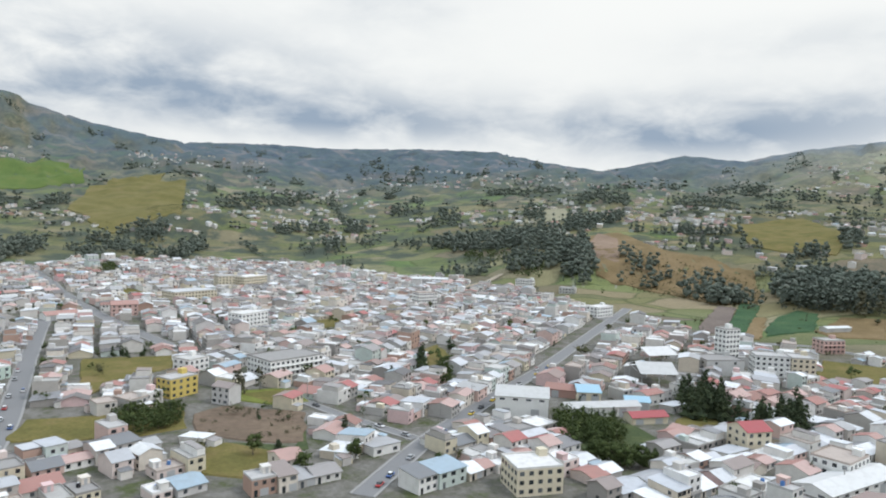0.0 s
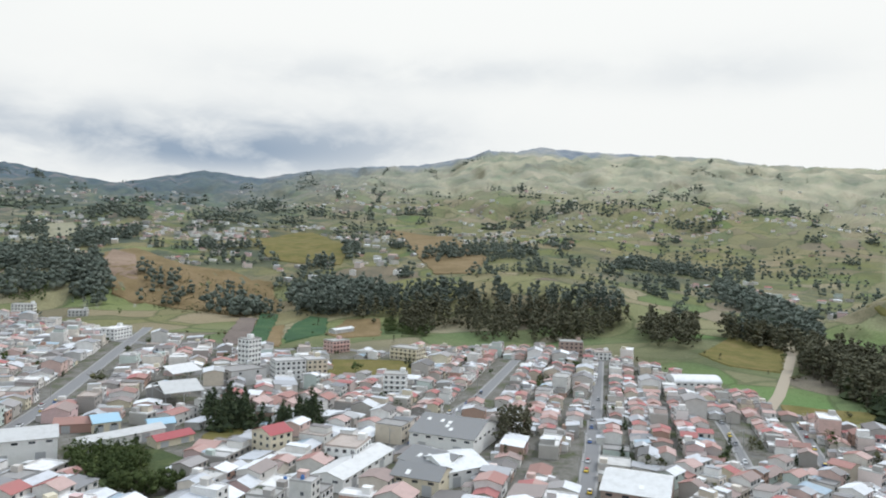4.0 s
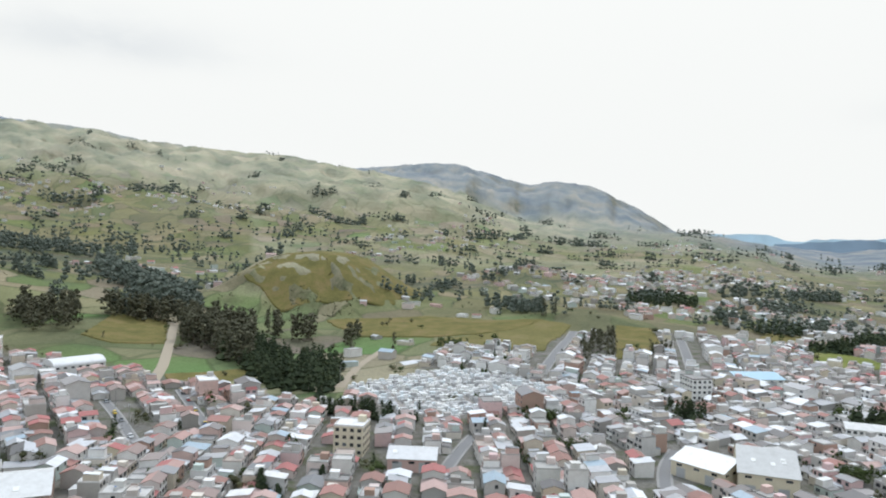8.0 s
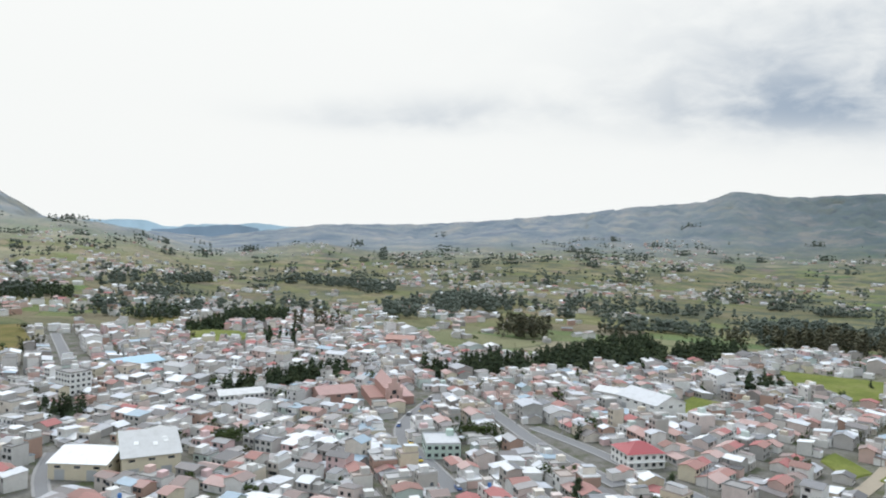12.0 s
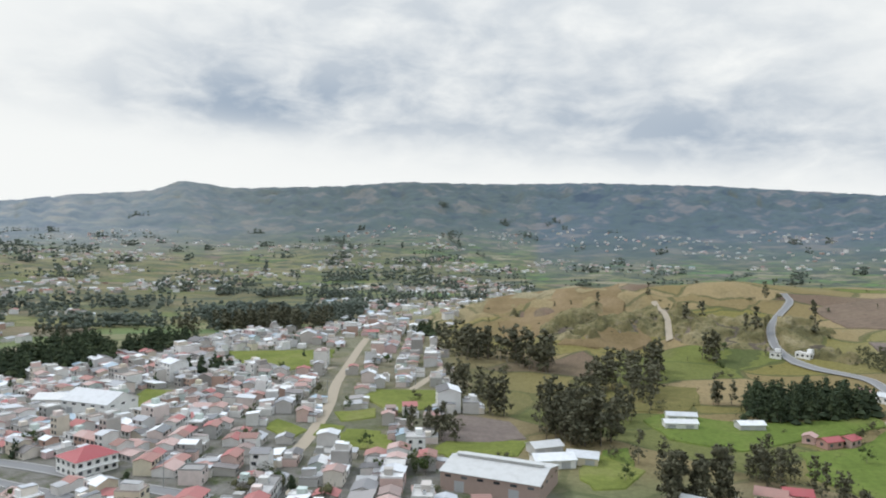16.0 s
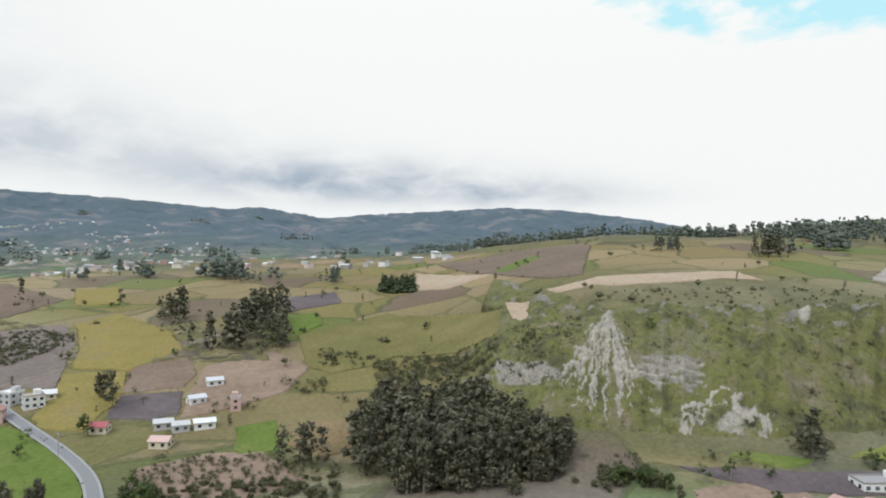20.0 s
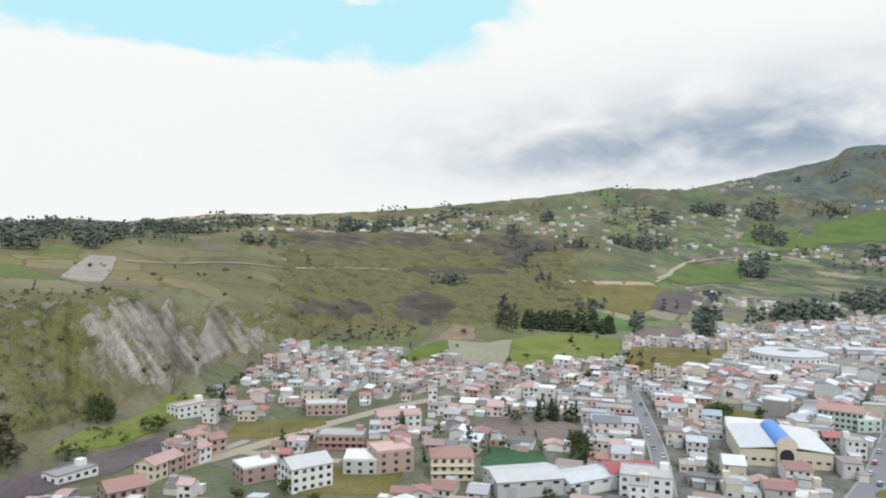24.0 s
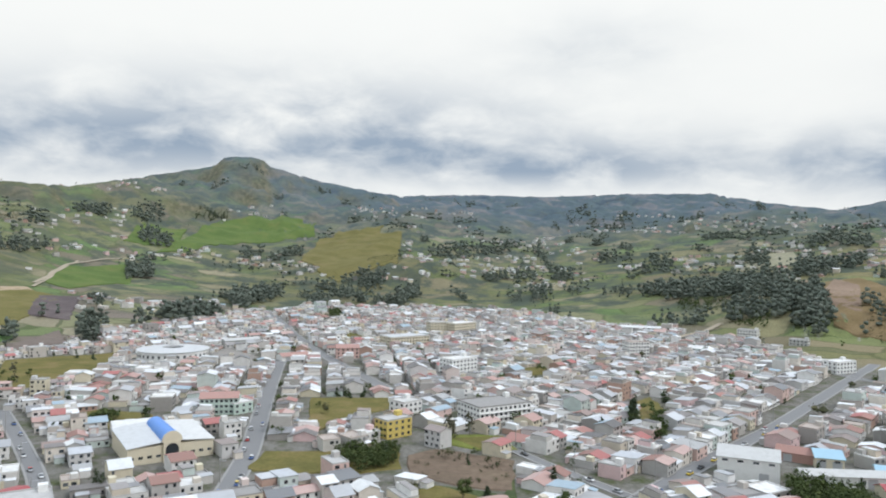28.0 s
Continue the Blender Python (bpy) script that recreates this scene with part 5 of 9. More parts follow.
tree('broadleaf', 7.7, -254, 313)
tree('pine', 7.5, -38, 277)
wood('broadleaf', 105, 5, 8, (-390, 795), (-382, 833), (-424, 924), (-456, 930))
wood('pine', 5, 5, 8, (66, 300), (74, 303), (76, 310), (67, 307))
wood('eucalyptus', 22, 15, 25, (-517, 985), (-497, 1109), (-537, 1196), (-527, 1005))
wood('eucalyptus', 35, 15, 25, (-134, 1690), (-59, 1694), (-64, 1844), (-145, 1818))
wood('eucalyptus', 73, 15, 25, (97, 1921), (304, 1911), (327, 2060), (105, 2071))
wood('eucalyptus', 27, 15, 25, (-372, 2940), (-101, 2830), (-103, 2886), (-385, 3043))
wood('eucalyptus', 60, 15, 25, (200, 842), (240, 779), (278, 715), (294, 674), (322, 737), (326, 839), (269, 872), (222, 937))
wood('shrub', 500, 2, 4, (200, 842), (240, 779), (278, 715), (294, 674), (354, 812), (332, 855), (284, 920), (234, 988))
wood('eucalyptus', 15, 15, 25, (263, 714), (291, 712), (305, 747), (280, 759))
wood('eucalyptus', 139, 15, 25, (313, 681), (332, 645), (361, 616), (426, 727), (394, 765), (366, 795))
wood('eucalyptus', 37, 15, 25, (503, 922), (533, 925), (608, 1055), (572, 1050))
wood('eucalyptus', 30, 15, 25, (133, 889), (171, 848), (187, 930), (137, 917))
wood('broadleaf', 132, 5, 8, (77, 894), (115, 862), (129, 961), (90, 1038))
wood('pine', 41, 9, 15, (106, 319), (116, 311), (125, 309), (131, 323), (133, 356), (115, 345))
wood('pine', 28, 9, 15, (131, 294), (144, 292), (154, 296), (162, 312), (161, 327), (136, 304))
tree('pine', 11.8, 132, 314)
wood('broadleaf', 40, 5, 8, (47, 271), (61, 273), (72, 277), (73, 284), (67, 300), (49, 280))
wood('broadleaf', 15, 5, 8, (57, 253), (77, 248), (79, 254), (58, 260))
tree('pine', 7.7, -38, 277)
wood('eucalyptus', 113, 15, 25, (743, 2083), (901, 1900), (993, 1638), (1063, 1754), (947, 1998), (793, 2224))
wood('eucalyptus', 58, 15, 25, (485, 1604), (620, 1561), (675, 1700), (526, 1737))
wood('broadleaf', 10, 5, 8, (-199, 325), (-204, 372), (-211, 384), (-203, 332))
wood('eucalyptus', 12, 12, 19, (203, 233), (208, 227), (221, 230), (226, 235), (230, 251), (210, 240))
wood('broadleaf', 5, 4, 7, (391, 257), (404, 252), (412, 257), (398, 262))
wood('broadleaf', 67, 5, 8, (47, 288), (69, 271), (76, 295), (52, 314))
wood('broadleaf', 12, 5, 8, (55, 256), (71, 246), (73, 253), (56, 262))

wood('eucalyptus', 46, 10, 17, (-1227, 747), (-1215, 773), (-740, 548), (-698, 504), (-758, 517), (-909, 584))
wood('shrub', 90, 2, 4, (-1260, 754), (-1256, 827), (-750, 564), (-685, 495), (-786, 519), (-906, 567))
wood('eucalyptus', 40, 14, 20, (-1608, 1294), (-1640, 1381), (-1450, 1307), (-1380, 1347), (-1269, 1196), (-1345, 1142))
wood('eucalyptus', 46, 10, 16, (-1129, 945), (-1192, 1043), (-1094, 1061), (-1035, 990), (-1045, 902))
wood('shrub', 260, 1, 3, (-385, -158), (-532, -12), (-378, 1), (-316, -25), (-334, -46), (-334, -67), (-358, -93))
wood('shrub', 150, 2, 4, (-346, -256), (-323, -171), (-378, -165), (-349, -133), (-309, -129), (-309, -182))
wood('eucalyptus', 14, 7, 11, (-313, -34), (-326, -24), (-308, -21), (-300, -30))
wood('shrub', 120, 1, 3, (-689, 163), (-795, 338), (-752, 471), (-597, 343), (-622, 209), (-608, 144))
wood('eucalyptus', 150, 13, 20, (1245, 992), (1552, 981), (1614, 805), (1180, 516), (1035, 515), (1272, 780), (904, 719))
wood('eucalyptus', 90, 13, 20, (1668, 832), (2108, 710), (1731, 338), (1575, 306), (1588, 426), (830, 278), (1180, 516))
wood('eucalyptus', 30, 12, 17, (1477, 179), (2203, 60), (1784, 40), (1212, 137))
wood('eucalyptus', 24, 10, 15, (598, -42), (666, -80), (527, -66), (508, -40))
wood('eucalyptus', 12, 12, 17, (554, 147), (657, 153), (566, 131))
wood('broadleaf', 14, 4, 7, (564, 71), (602, 47), (543, 42), (532, 63))
wood('eucalyptus', 34, 12, 19, (-227, -111), (-255, -116), (-265, -106), (-257, -101), (-233, -101))
wood('shrub', 40, 2, 4, (-234, -93), (-268, -83), (-261, -72), (-233, -80))
wood('eucalyptus', 34, 12, 19, (-3, -317), (-12, -374), (-34, -430), (-72, -431), (-58, -371), (-39, -332), (-25, -302))
wood('eucalyptus', 16, 12, 18, (67, -518), (33, -536), (-12, -486), (4, -436), (43, -470))


# where the built-up town ends: bearing and distance
TOWN_EDGE = ((-180, 245), (-170, 200), (-100, 200), (-97, 290), (-92, 330), (-86, 390), (-80, 455), (-75, 560), (-70, 580), (-63, 585), (-57, 600), (-50, 700), (-44, 760),
             (-36, 900), (-28, 1080), (-20, 1120), (-12, 1090), (-6, 950), (0, 900), (6, 790), (11, 700), (16, 640), (22, 560), (28, 520), (34, 575), (40, 585),
             (48, 600), (54, 520), (60, 470), (65, 430), (69, 385), (75, 365), (80, 400), (84, 560), (88, 640), (94, 640), (100, 690), (108, 720), (114, 800))
TOWN_EDGE2 = ((120, 860), (126, 720), (131, 560), (138, 520), (145, 545), (152, 600), (160, 690), (165, 720), (169, 700), (171.5, 600), (173, 470), (174.5, 390), (176, 320), (180, 245))


def town_edge(a):
    e = TOWN_EDGE + TOWN_EDGE2
    return np.interp(a, [p[0] for p in e], [p[1] for p in e])


def make_ground():
    na, nd = len(GA), len(GD)
    a = np.radians(GA)[:, None]
    X, Y = np.sin(a) * GD[None, :], np.cos(a) * GD[None, :]
    verts = np.stack([X, Y, LAND], 2)[:, 1:].reshape(-1, 3)
    k = nd - 1
    i, j = np.meshgrid(np.arange(na), np.arange(k - 1), indexing="ij")
    i2 = (i + 1) % na
    faces = np.stack([i * k + j, i * k + j + 1, i2 * k + j + 1, i2 * k + j], -1).reshape(-1, 4)
    centre = len(verts)
    verts = np.vstack([verts, [[0, 0, 0]]])
    fan = [[centre, int(q * k), int(((q + 1) % na) * k)] for q in range(na)]
    ob = solid("ground", verts, faces[:, ::-1].tolist() + [[f[0], f[2], f[1]] for f in fan], [], soft_faces=True)
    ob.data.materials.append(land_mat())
    tagged(ob, "broad valley floor and hillsides with patchwork fields and scarps", "ground", kind="structure")
    x, y, z = verts.T
    d, az = np.hypot(x, y), np.degrees(np.arctan2(x, y))
    keys = {
        "town": (1 - smooth(-10, 25, d - town_edge(az))) * (1 - 0.75 * np.exp(-((az + 82) / 24) ** 4) * (d < 620) - 0.6 * np.exp(-((az - 170) / 9) ** 4) * (d > 280)),
        "scarp": 0.6 * np.exp(-((az - 11.5) / 2.5) ** 4) * smooth(800, 850, d) * (1 - smooth(960, 1030, d)),
        "wild": np.exp(-((az + 100) / 22) ** 2) * smooth(270, 300, d) * (1 - smooth(480, 620, d)) + np.exp(-((az + 72) / 14) ** 2) * smooth(560, 640, d) * (1 - smooth(1000, 1300, d)) * 0.8 + smooth(3000, 4200, d) + np.exp(-((az - 62) / 40) ** 6) * smooth(2100, 3000, d)
                + np.exp(-((az - 73) / 7) ** 2) * smooth(760, 820, d) * (1 - smooth(1000, 1100, d)),
        "scrub": smooth(750, 1200, d) * (1 - 0.75 * np.exp(-((az - 70) / 44) ** 6) * smooth(900, 1500, d)) * (1 - 0.3 * np.exp(-((az - 120) / 45) ** 4)) * (1 - 0.7 * np.exp(-((az + 75) / 30) ** 4)),
        # how much of the painted haze blue the far slopes take
        "heath_haze": smooth(np.where(az > 95, 2100, 1500), np.where(az > 95, 3500, 3300), d) * np.clip(1.0 - 0.85 * np.exp(-((az + 58) / 24) ** 4) - 0.95 * np.exp(-((az - 60) / 38) ** 6) * (1 - smooth(3700, 4000, d)) - 0.15 * np.exp(-((az - 88) / 13) ** 4) - 0.2 * np.exp(-((az - 168) / 24) ** 4), 0, 1),
        # where the golden grass with its painted haze lies
        "gold_haze": 0.75 * np.exp(-((az - 130) / 26) ** 4) * smooth(1900, 2700, d) + np.exp(-((az - 66) / 42) ** 6) * smooth(np.where(az > 68, 1100, 1600), np.where(az > 68, 1900, 2700), d) + 0.5 * np.exp(-((az - 73.4) / 7) ** 4) * smooth(770, 830, d) * (1 - smooth(980, 1080, d)) + 0.8 * np.exp(-((az - 187) / 26) ** 4) * smooth(480, 560, d) * (1 - smooth(900, 1100, d)) + 0.8 * np.exp(-((az + 173) / 26) ** 4) * smooth(480, 560, d) * (1 - smooth(900, 1100, d)),
        "dry": np.clip(smooth(-80, -102, az) + smooth(170, 179, az), 0, 1) * smooth(235, 300, d) * (1 - smooth(1300, 1700, d)) + 0.6 * np.exp(-((az - 168) / 9) ** 4) * smooth(235, 300, d) * (1 - smooth(800, 1000, d)) + 0.55 * np.exp(-((az - 30) / 26) ** 4) * smooth(650, 750, d) * (1 - smooth(1300, 1700, d)) + 0.5 * np.exp(-((az - 115) / 55) ** 6) * smooth(700, 850, d) + 0.45 * np.exp(-((az - 44) / 24) ** 4) * smooth(1200, 1600, d) + 0.25 * np.exp(-((az + 12) / 36) ** 4) * smooth(1000, 1300, d) * (1 - smooth(2600, 3200, d)) + 0.7 * np.exp(-((az + 74) / 18) ** 4) * smooth(560, 680, d) * (1 - smooth(1900, 2500, d)),
    }
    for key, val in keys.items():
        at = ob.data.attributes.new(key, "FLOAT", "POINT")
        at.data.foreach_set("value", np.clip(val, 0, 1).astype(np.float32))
    at = ob.data.attributes.new("bearing", "FLOAT", "POINT")
    at.data.foreach_set("value", (az + 400.0 * (az < 0)).astype(np.float32))
    return ob


GROUND = make_ground()


def far_ridge(az0, az1, d, base, rise, seed, colour, label):
    """A backdrop ridge with folds for mountains far beyond the valley's mouth, seen only through the notch; its colour
    holds their haze.
    """
    az = np.arange(az0, az1, 0.1)
    t = (az - az0) / (az1 - az0)
    top = base + rise * np.sin(t * math.pi) ** 0.6 * (0.75 + 0.3 * wave(az, 0 * az, 9, 4, 0.5, seed))
    V, F, n = [], [], len(az)
    for k, f in enumerate((1.0, 0.6, 0.2, -0.6)):
        r = d - 40 * k + 12 * wave(az, 0 * az + k, 2.5, 3, 0.5, seed + 1)
        V.append(np.column_stack([np.sin(np.radians(az)) * r, np.cos(np.radians(az)) * r, 90 + r * np.tan(np.radians(-2.0 + (top + 2.0) * f))]))
    for k in range(3):
        F += [[k * n + i, k * n + i + 1, (k + 1) * n + i + 1, (k + 1) * n + i] for i in range(n - 1)]
    m, N, L, b = shader(label.split()[0] + "_hazed_mountain", 1.0, 0.0)
    # distance haze is painted into this base colour
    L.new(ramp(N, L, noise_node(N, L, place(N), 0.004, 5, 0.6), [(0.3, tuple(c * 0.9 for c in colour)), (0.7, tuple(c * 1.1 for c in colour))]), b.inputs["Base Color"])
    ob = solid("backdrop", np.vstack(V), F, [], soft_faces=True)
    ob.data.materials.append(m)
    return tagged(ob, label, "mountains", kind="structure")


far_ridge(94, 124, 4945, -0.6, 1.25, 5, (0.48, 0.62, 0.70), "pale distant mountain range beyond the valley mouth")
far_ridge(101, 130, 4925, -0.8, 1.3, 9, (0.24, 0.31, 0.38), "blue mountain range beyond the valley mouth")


def drape_ring(name, ring, material, lift, label, step=9.0):
    lo, hi = ring.min(0), ring.max(0)
    step = max(step, max(hi - lo) / 45)
    # soften the outline: subdivide and wobble
    out = []
    n = len(ring)
    for i in range(n):
        p, q = ring[i], ring[(i + 1) % n]
        m = max(2, int(np.hypot(*(q - p)) / step))
        for s in range(m):
            w = p + (q - p) * s / m
            out.append(w + 0.12 * step * np.array([math.sin(w[1] * 0.31 + i), math.sin(w[0] * 0.37 + i)]) * (s > 0))
    gx, gy = np.meshgrid(np.arange(lo[0], hi[0], step), np.arange(lo[1], hi[1], step))
    gx, gy = gx.ravel(), gy.ravel()
    keep = inside(gx, gy, np.array(out)) & (line_gap(gx, gy, np.array(out + [out[0]])) > step * 0.4)
    pts = [Vector(p) for p in out] + [Vector((float(a), float(b))) for a, b in zip(gx[keep], gy[keep])]
    v, _, f, *_ = delaunay_2d_cdt(pts, [], [list(range(len(out)))], 1, 0.01)
    v = np.array([tuple(p) for p in v])
    z = ht(v[:, 0], v[:, 1]) + lift
    faces = [list(q) for q in f]
    # a skirt added round the lifted plot to close the dark gap under its edge
    rim = np.array(out)
    rz = ht(rim[:, 0], rim[:, 1]) + lift
    mid = rim.mean(0)
    low = np.column_stack([rim + (rim - mid) / (np.hypot(*(rim - mid).T)[:, None] + 1e-6) * 1.2, rz - lift - 0.7])
    base, m = len(v), len(rim)
    verts = np.vstack([np.column_stack([v, z]), np.column_stack([rim, rz]), low])
    faces += [[base + i, base + m + i, base + m + (i + 1) % m, base + (i + 1) % m] for i in range(m)]
    ob = solid(name, verts, faces, [material], soft_faces=True)
    return tagged(ob, label, "field", kind="structure")


FIELD_WORDS = {"grass": "rough grass plot with dry patches", "dark_grass": "overgrown dark green garden plot", "bright_grass": "bright mown grass field", "lawn": "fresh green pasture on the slope",
               "green": "green hillside pasture", "olive": "olive green grazing plot", "yellow": "yellowing crop plot", "crop": "dark green planted crop in rows", "turf": "dark green artificial football turf",
               "dry": "dry yellowed grass slope", "tan": "pale tan plot of ground", "straw": "harvested straw-coloured strip", "brown": "brown fallow field on the hill", "soil": "tilled bare soil plot",
               "soil_red": "reddish tilled soil plot", "dark_soil": "dark freshly ploughed plot", "pale": "pale worn grass ground", "gravel": "gravel yard beside the arena", "scree": "pale slip of eroded earth on the hillside"}
for i, (kind, ring) in enumerate(FIELDS):
    far = float(np.hypot(*ring.mean(0)))
    drape_ring("field", ring, "field_" + kind, 0.2 + 0.04 * (i % 4) + far * 0.0008, FIELD_WORDS[kind])


def ribbon(name, line, half0, half1, lift, material, step=7.0, thick=0.0):
    """A strip along a line between two side offsets, laid on the ground."""
    pts = []
    for p, q in zip(line[:-1], line[1:]):
        m = max(1, int(np.hypot(*(q - p)) / step))
        pts += [p + (q - p) * s / m for s in range(m)]
    pts = np.array(pts + [line[-1]])
    for _ in range(3):
        pts[1:-1] = 0.5 * pts[1:-1] + 0.25 * (pts[:-2] + pts[2:])
    t = np.gradient(pts, axis=0)
    t /= np.hypot(t[:, 0], t[:, 1])[:, None] + 1e-9
    nrm = np.column_stack([-t[:, 1], t[:, 0]])
    rows = []
    for w in np.linspace(half0, half1, 3):
        p = pts + nrm * w
        rows.append(np.column_stack([p, ht(p[:, 0], p[:, 1]) + lift]))
    V = np.stack(rows, 1).reshape(-1, 3)
    n = len(pts)
    F = []
    for i in range(n - 1):
        for k in range(2):
            F.append([3 * i + k, 3 * i + 3 + k, 3 * i + 4 + k, 3 * i + 1 + k])
    if thick:
        m = len(V)
        V = np.vstack([V, V - [0, 0, thick]])
        for i in range(n - 1):
            F.append([3 * i, 3 * i + m, 3 * i + 3 + m, 3 * i + 3])
            F.append([3 * i + 2, 3 * i + 5, 3 * i + 5 + m, 3 * i + 2 + m])
    return solid(name, V, [f[::-1] if half0 < half1 else f for f in F], [material])


for i, (kind, w, line) in enumerate(STREETS):
    far = float(np.hypot(*line.mean(0)))
    hilly = float(np.abs(ht(line[:, 0], line[:, 1])).max()) > 4
    lift = (0.3 + far * 0.001 if hilly else 0.12) + 0.02 * (i % 6)
    ob = ribbon("road", line, -w / 2, w / 2, lift, kind)
    tagged(ob, "worn grey asphalt street between the houses" if kind == "asphalt" else "unpaved dusty dirt road", "road", kind="structure")
    if kind == "asphalt":
        for s in (-1, 1):
            k = ribbon("pavement", line, s * (w / 2 - 1.0 if s > 0 else w / 2), s * (w / 2 if s > 0 else w / 2 - 1.0), lift + 0.13, "kerb", thick=0.3)
            tagged(k, "narrow concrete pavement with a kerb", "pavement", kind="structure")

# ---- the eroded scarp west of the town ----
def cliff_mat(name, turf_stops, rock_stops):
    """Turf broken by gullied earth and strata."""
    m, N, L, b = shader(name, 0.95, 0.1)
    p = place(N)

    def attr(key):
        n = N.new("ShaderNodeAttribute")
        n.attribute_name = key
        return n.outputs["Fac"]
    grit = noise_node(N, L, p, 0.9, 6, 0.75)
    broad = noise_node(N, L, p, 0.045, 5, 0.65)
    turf = ramp(N, L, broad, turf_stops)
    tuft = math_node(N, L, "MULTIPLY", math_node(N, L, "SUBTRACT", noise_node(N, L, p, 0.33, 5, 0.7), 0.52, True), 6.0, True)
    turf = blend(N, L, math_node(N, L, "MULTIPLY", tuft, 0.85), turf, (0.042, 0.046, 0.025))
    scar = math_node(N, L, "MULTIPLY", math_node(N, L, "SUBTRACT", noise_node(N, L, p, 0.16, 6, 0.72), 0.55, True), 7.0, True)
    turf = blend(N, L, math_node(N, L, "MULTIPLY", scar, 0.5), turf, (0.24, 0.205, 0.15))
    tone = math_node(N, L, "ADD", math_node(N, L, "MULTIPLY", math_node(N, L, "SUBTRACT", grit, 0.5), 0.5), attr("tone"))
    rock = ramp(N, L, tone, rock_stops)
    edge = math_node(N, L, "ADD", attr("bare"), math_node(N, L, "MULTIPLY", math_node(N, L, "SUBTRACT", noise_node(N, L, p, 0.5, 6, 0.72), 0.5), 0.8))
    bare = math_node(N, L, "MULTIPLY", math_node(N, L, "SUBTRACT", edge, 0.38), 4.5, True)
    col = blend(N, L, bare, turf, rock)
    col = blend(N, L, 1.0, col, math_node(N, L, "ADD", math_node(N, L, "MULTIPLY", grit, 1.0), 0.5), "MULTIPLY")
    L.new(col, b.inputs["Base Color"])
    bump(N, L, b, grit, 0.7, 0.5)
    return m


def make_cliff(name, az0, az1, z_low, z_high, d_far, rows, label, shape, material, depth=60):
    """A gullied skin over the steep bank between two heights; shape gives bareness, tone and relief."""
    az = np.arange(az0, az1, 0.1)
    a = np.radians(az)
    near, far = [], []
    ds = np.arange(225, d_far, 1.5)
    for q in a:
        z = ht(ds * math.sin(q), ds * math.cos(q))
        up = np.nonzero(z > z_low)[0]
        i0 = up[0] if len(up) else 0
        top = np.nonzero(z[i0:] > z_high)[0]
        near.append(ds[i0])
        far.append(ds[min(i0 + (top[0] if len(top) else depth), len(ds) - 1)])
    ker = np.ones(15) / 15
    near, far = np.array(near), np.array(far)
    near[far < near + 20] = np.median(near)
    far = np.maximum(far, near + 25)
    near, far = [np.convolve(np.pad(v, 7, "edge"), ker, "valid") for v in (np.array(near), np.array(far))]
    s = np.linspace(0, 1, rows)[None, :]
    D = near[:, None] * (1 - s) + far[:, None] * s
    X, Y = D * np.sin(a)[:, None], D * np.cos(a)[:, None]
    Z = ht(X, Y)
    EL = np.degrees(np.arctan2(Z - 90, D))
    AZ = az[:, None] + 0 * D
    bare, tone, relief = shape(AZ, EL, X, Y)
    edge = smooth(0, 0.07, s) * (1 - smooth(0.92, 1, s)) * smooth(0, 1.5, AZ - az0) * smooth(0, 1.5, az1 - AZ)
    torn = 3.5 * wave(X, Y, 90, 5, 0.62, 44) + 1.5
    edge = edge * smooth(0.4, 1.6, AZ - az0 - torn) * smooth(0.4, 1.6, az1 - AZ - torn)
    for kind, ring in FIELDS:
        if np.hypot(*ring.mean(0)) < 700:
            edge = edge * ~inside(X, Y, ring) if name == "cliff" or kind not in ("dry", "grass", "olive", "tan", "straw") else edge
    for kind, w, line in STREETS:
        edge = edge * (line_gap(X, Y, line) > w / 2 + 1)
    Z = Z + edge * (0.9 + relief) - (1 - edge) * 1.2
    n, m = X.shape
    i, j = np.meshgrid(np.arange(n - 1), np.arange(m - 1), indexing="ij")
    F = np.stack([i * m + j, (i + 1) * m + j, (i + 1) * m + j + 1, i * m + j + 1], -1).reshape(-1, 4)
    ob = solid(name, np.stack([X, Y, Z], 2).reshape(-1, 3), F.tolist(), [], soft_faces=True)
    ob.data.materials.append(material)
    for key, v in (("bare", bare), ("tone", tone)):
        at = ob.data.attributes.new(key, "FLOAT", "POINT")
        at.data.foreach_set("value", np.clip(v + 0 * X, 0, 1).astype(np.float32).ravel())
    return tagged(ob, label, "cliff", kind="structure")


SCARP = cliff_mat("scarp_earth", [(0.28, (0.058, 0.056, 0.034)), (0.40, (0.098, 0.098, 0.046)), (0.5, (0.132, 0.134, 0.045)), (0.6, (0.148, 0.132, 0.072)), (0.72, (0.21, 0.176, 0.12))],
                  [(0.0, (0.085, 0.078, 0.066)), (0.3, (0.195, 0.178, 0.148)), (0.6, (0.345, 0.312, 0.258)), (0.9, (0.54, 0.49, 0.415))])
HILL = cliff_mat("dry_hillside", [(0.3, (0.06, 0.055, 0.032)), (0.42, (0.116, 0.106, 0.05)), (0.55, (0.182, 0.158, 0.08)), (0.68, (0.265, 0.225, 0.13))],
                 [(0.0, (0.06, 0.05, 0.04)), (0.35, (0.11, 0.09, 0.07)), (0.6, (0.22, 0.18, 0.14)), (0.9, (0.36, 0.31, 0.25))])


def box_mask(u, lo, hi, soft):
    return smooth(lo - soft, lo + soft, u) * (1 - smooth(hi - soft, hi + soft, u))


def patch(AZ, EL, az, el, w, h, ragged):
    """A ragged round patch."""
    return 1 - smooth(0.45, 1.35, ((AZ - az) / w) ** 2 + ((EL - el) / h) ** 2 + ragged)


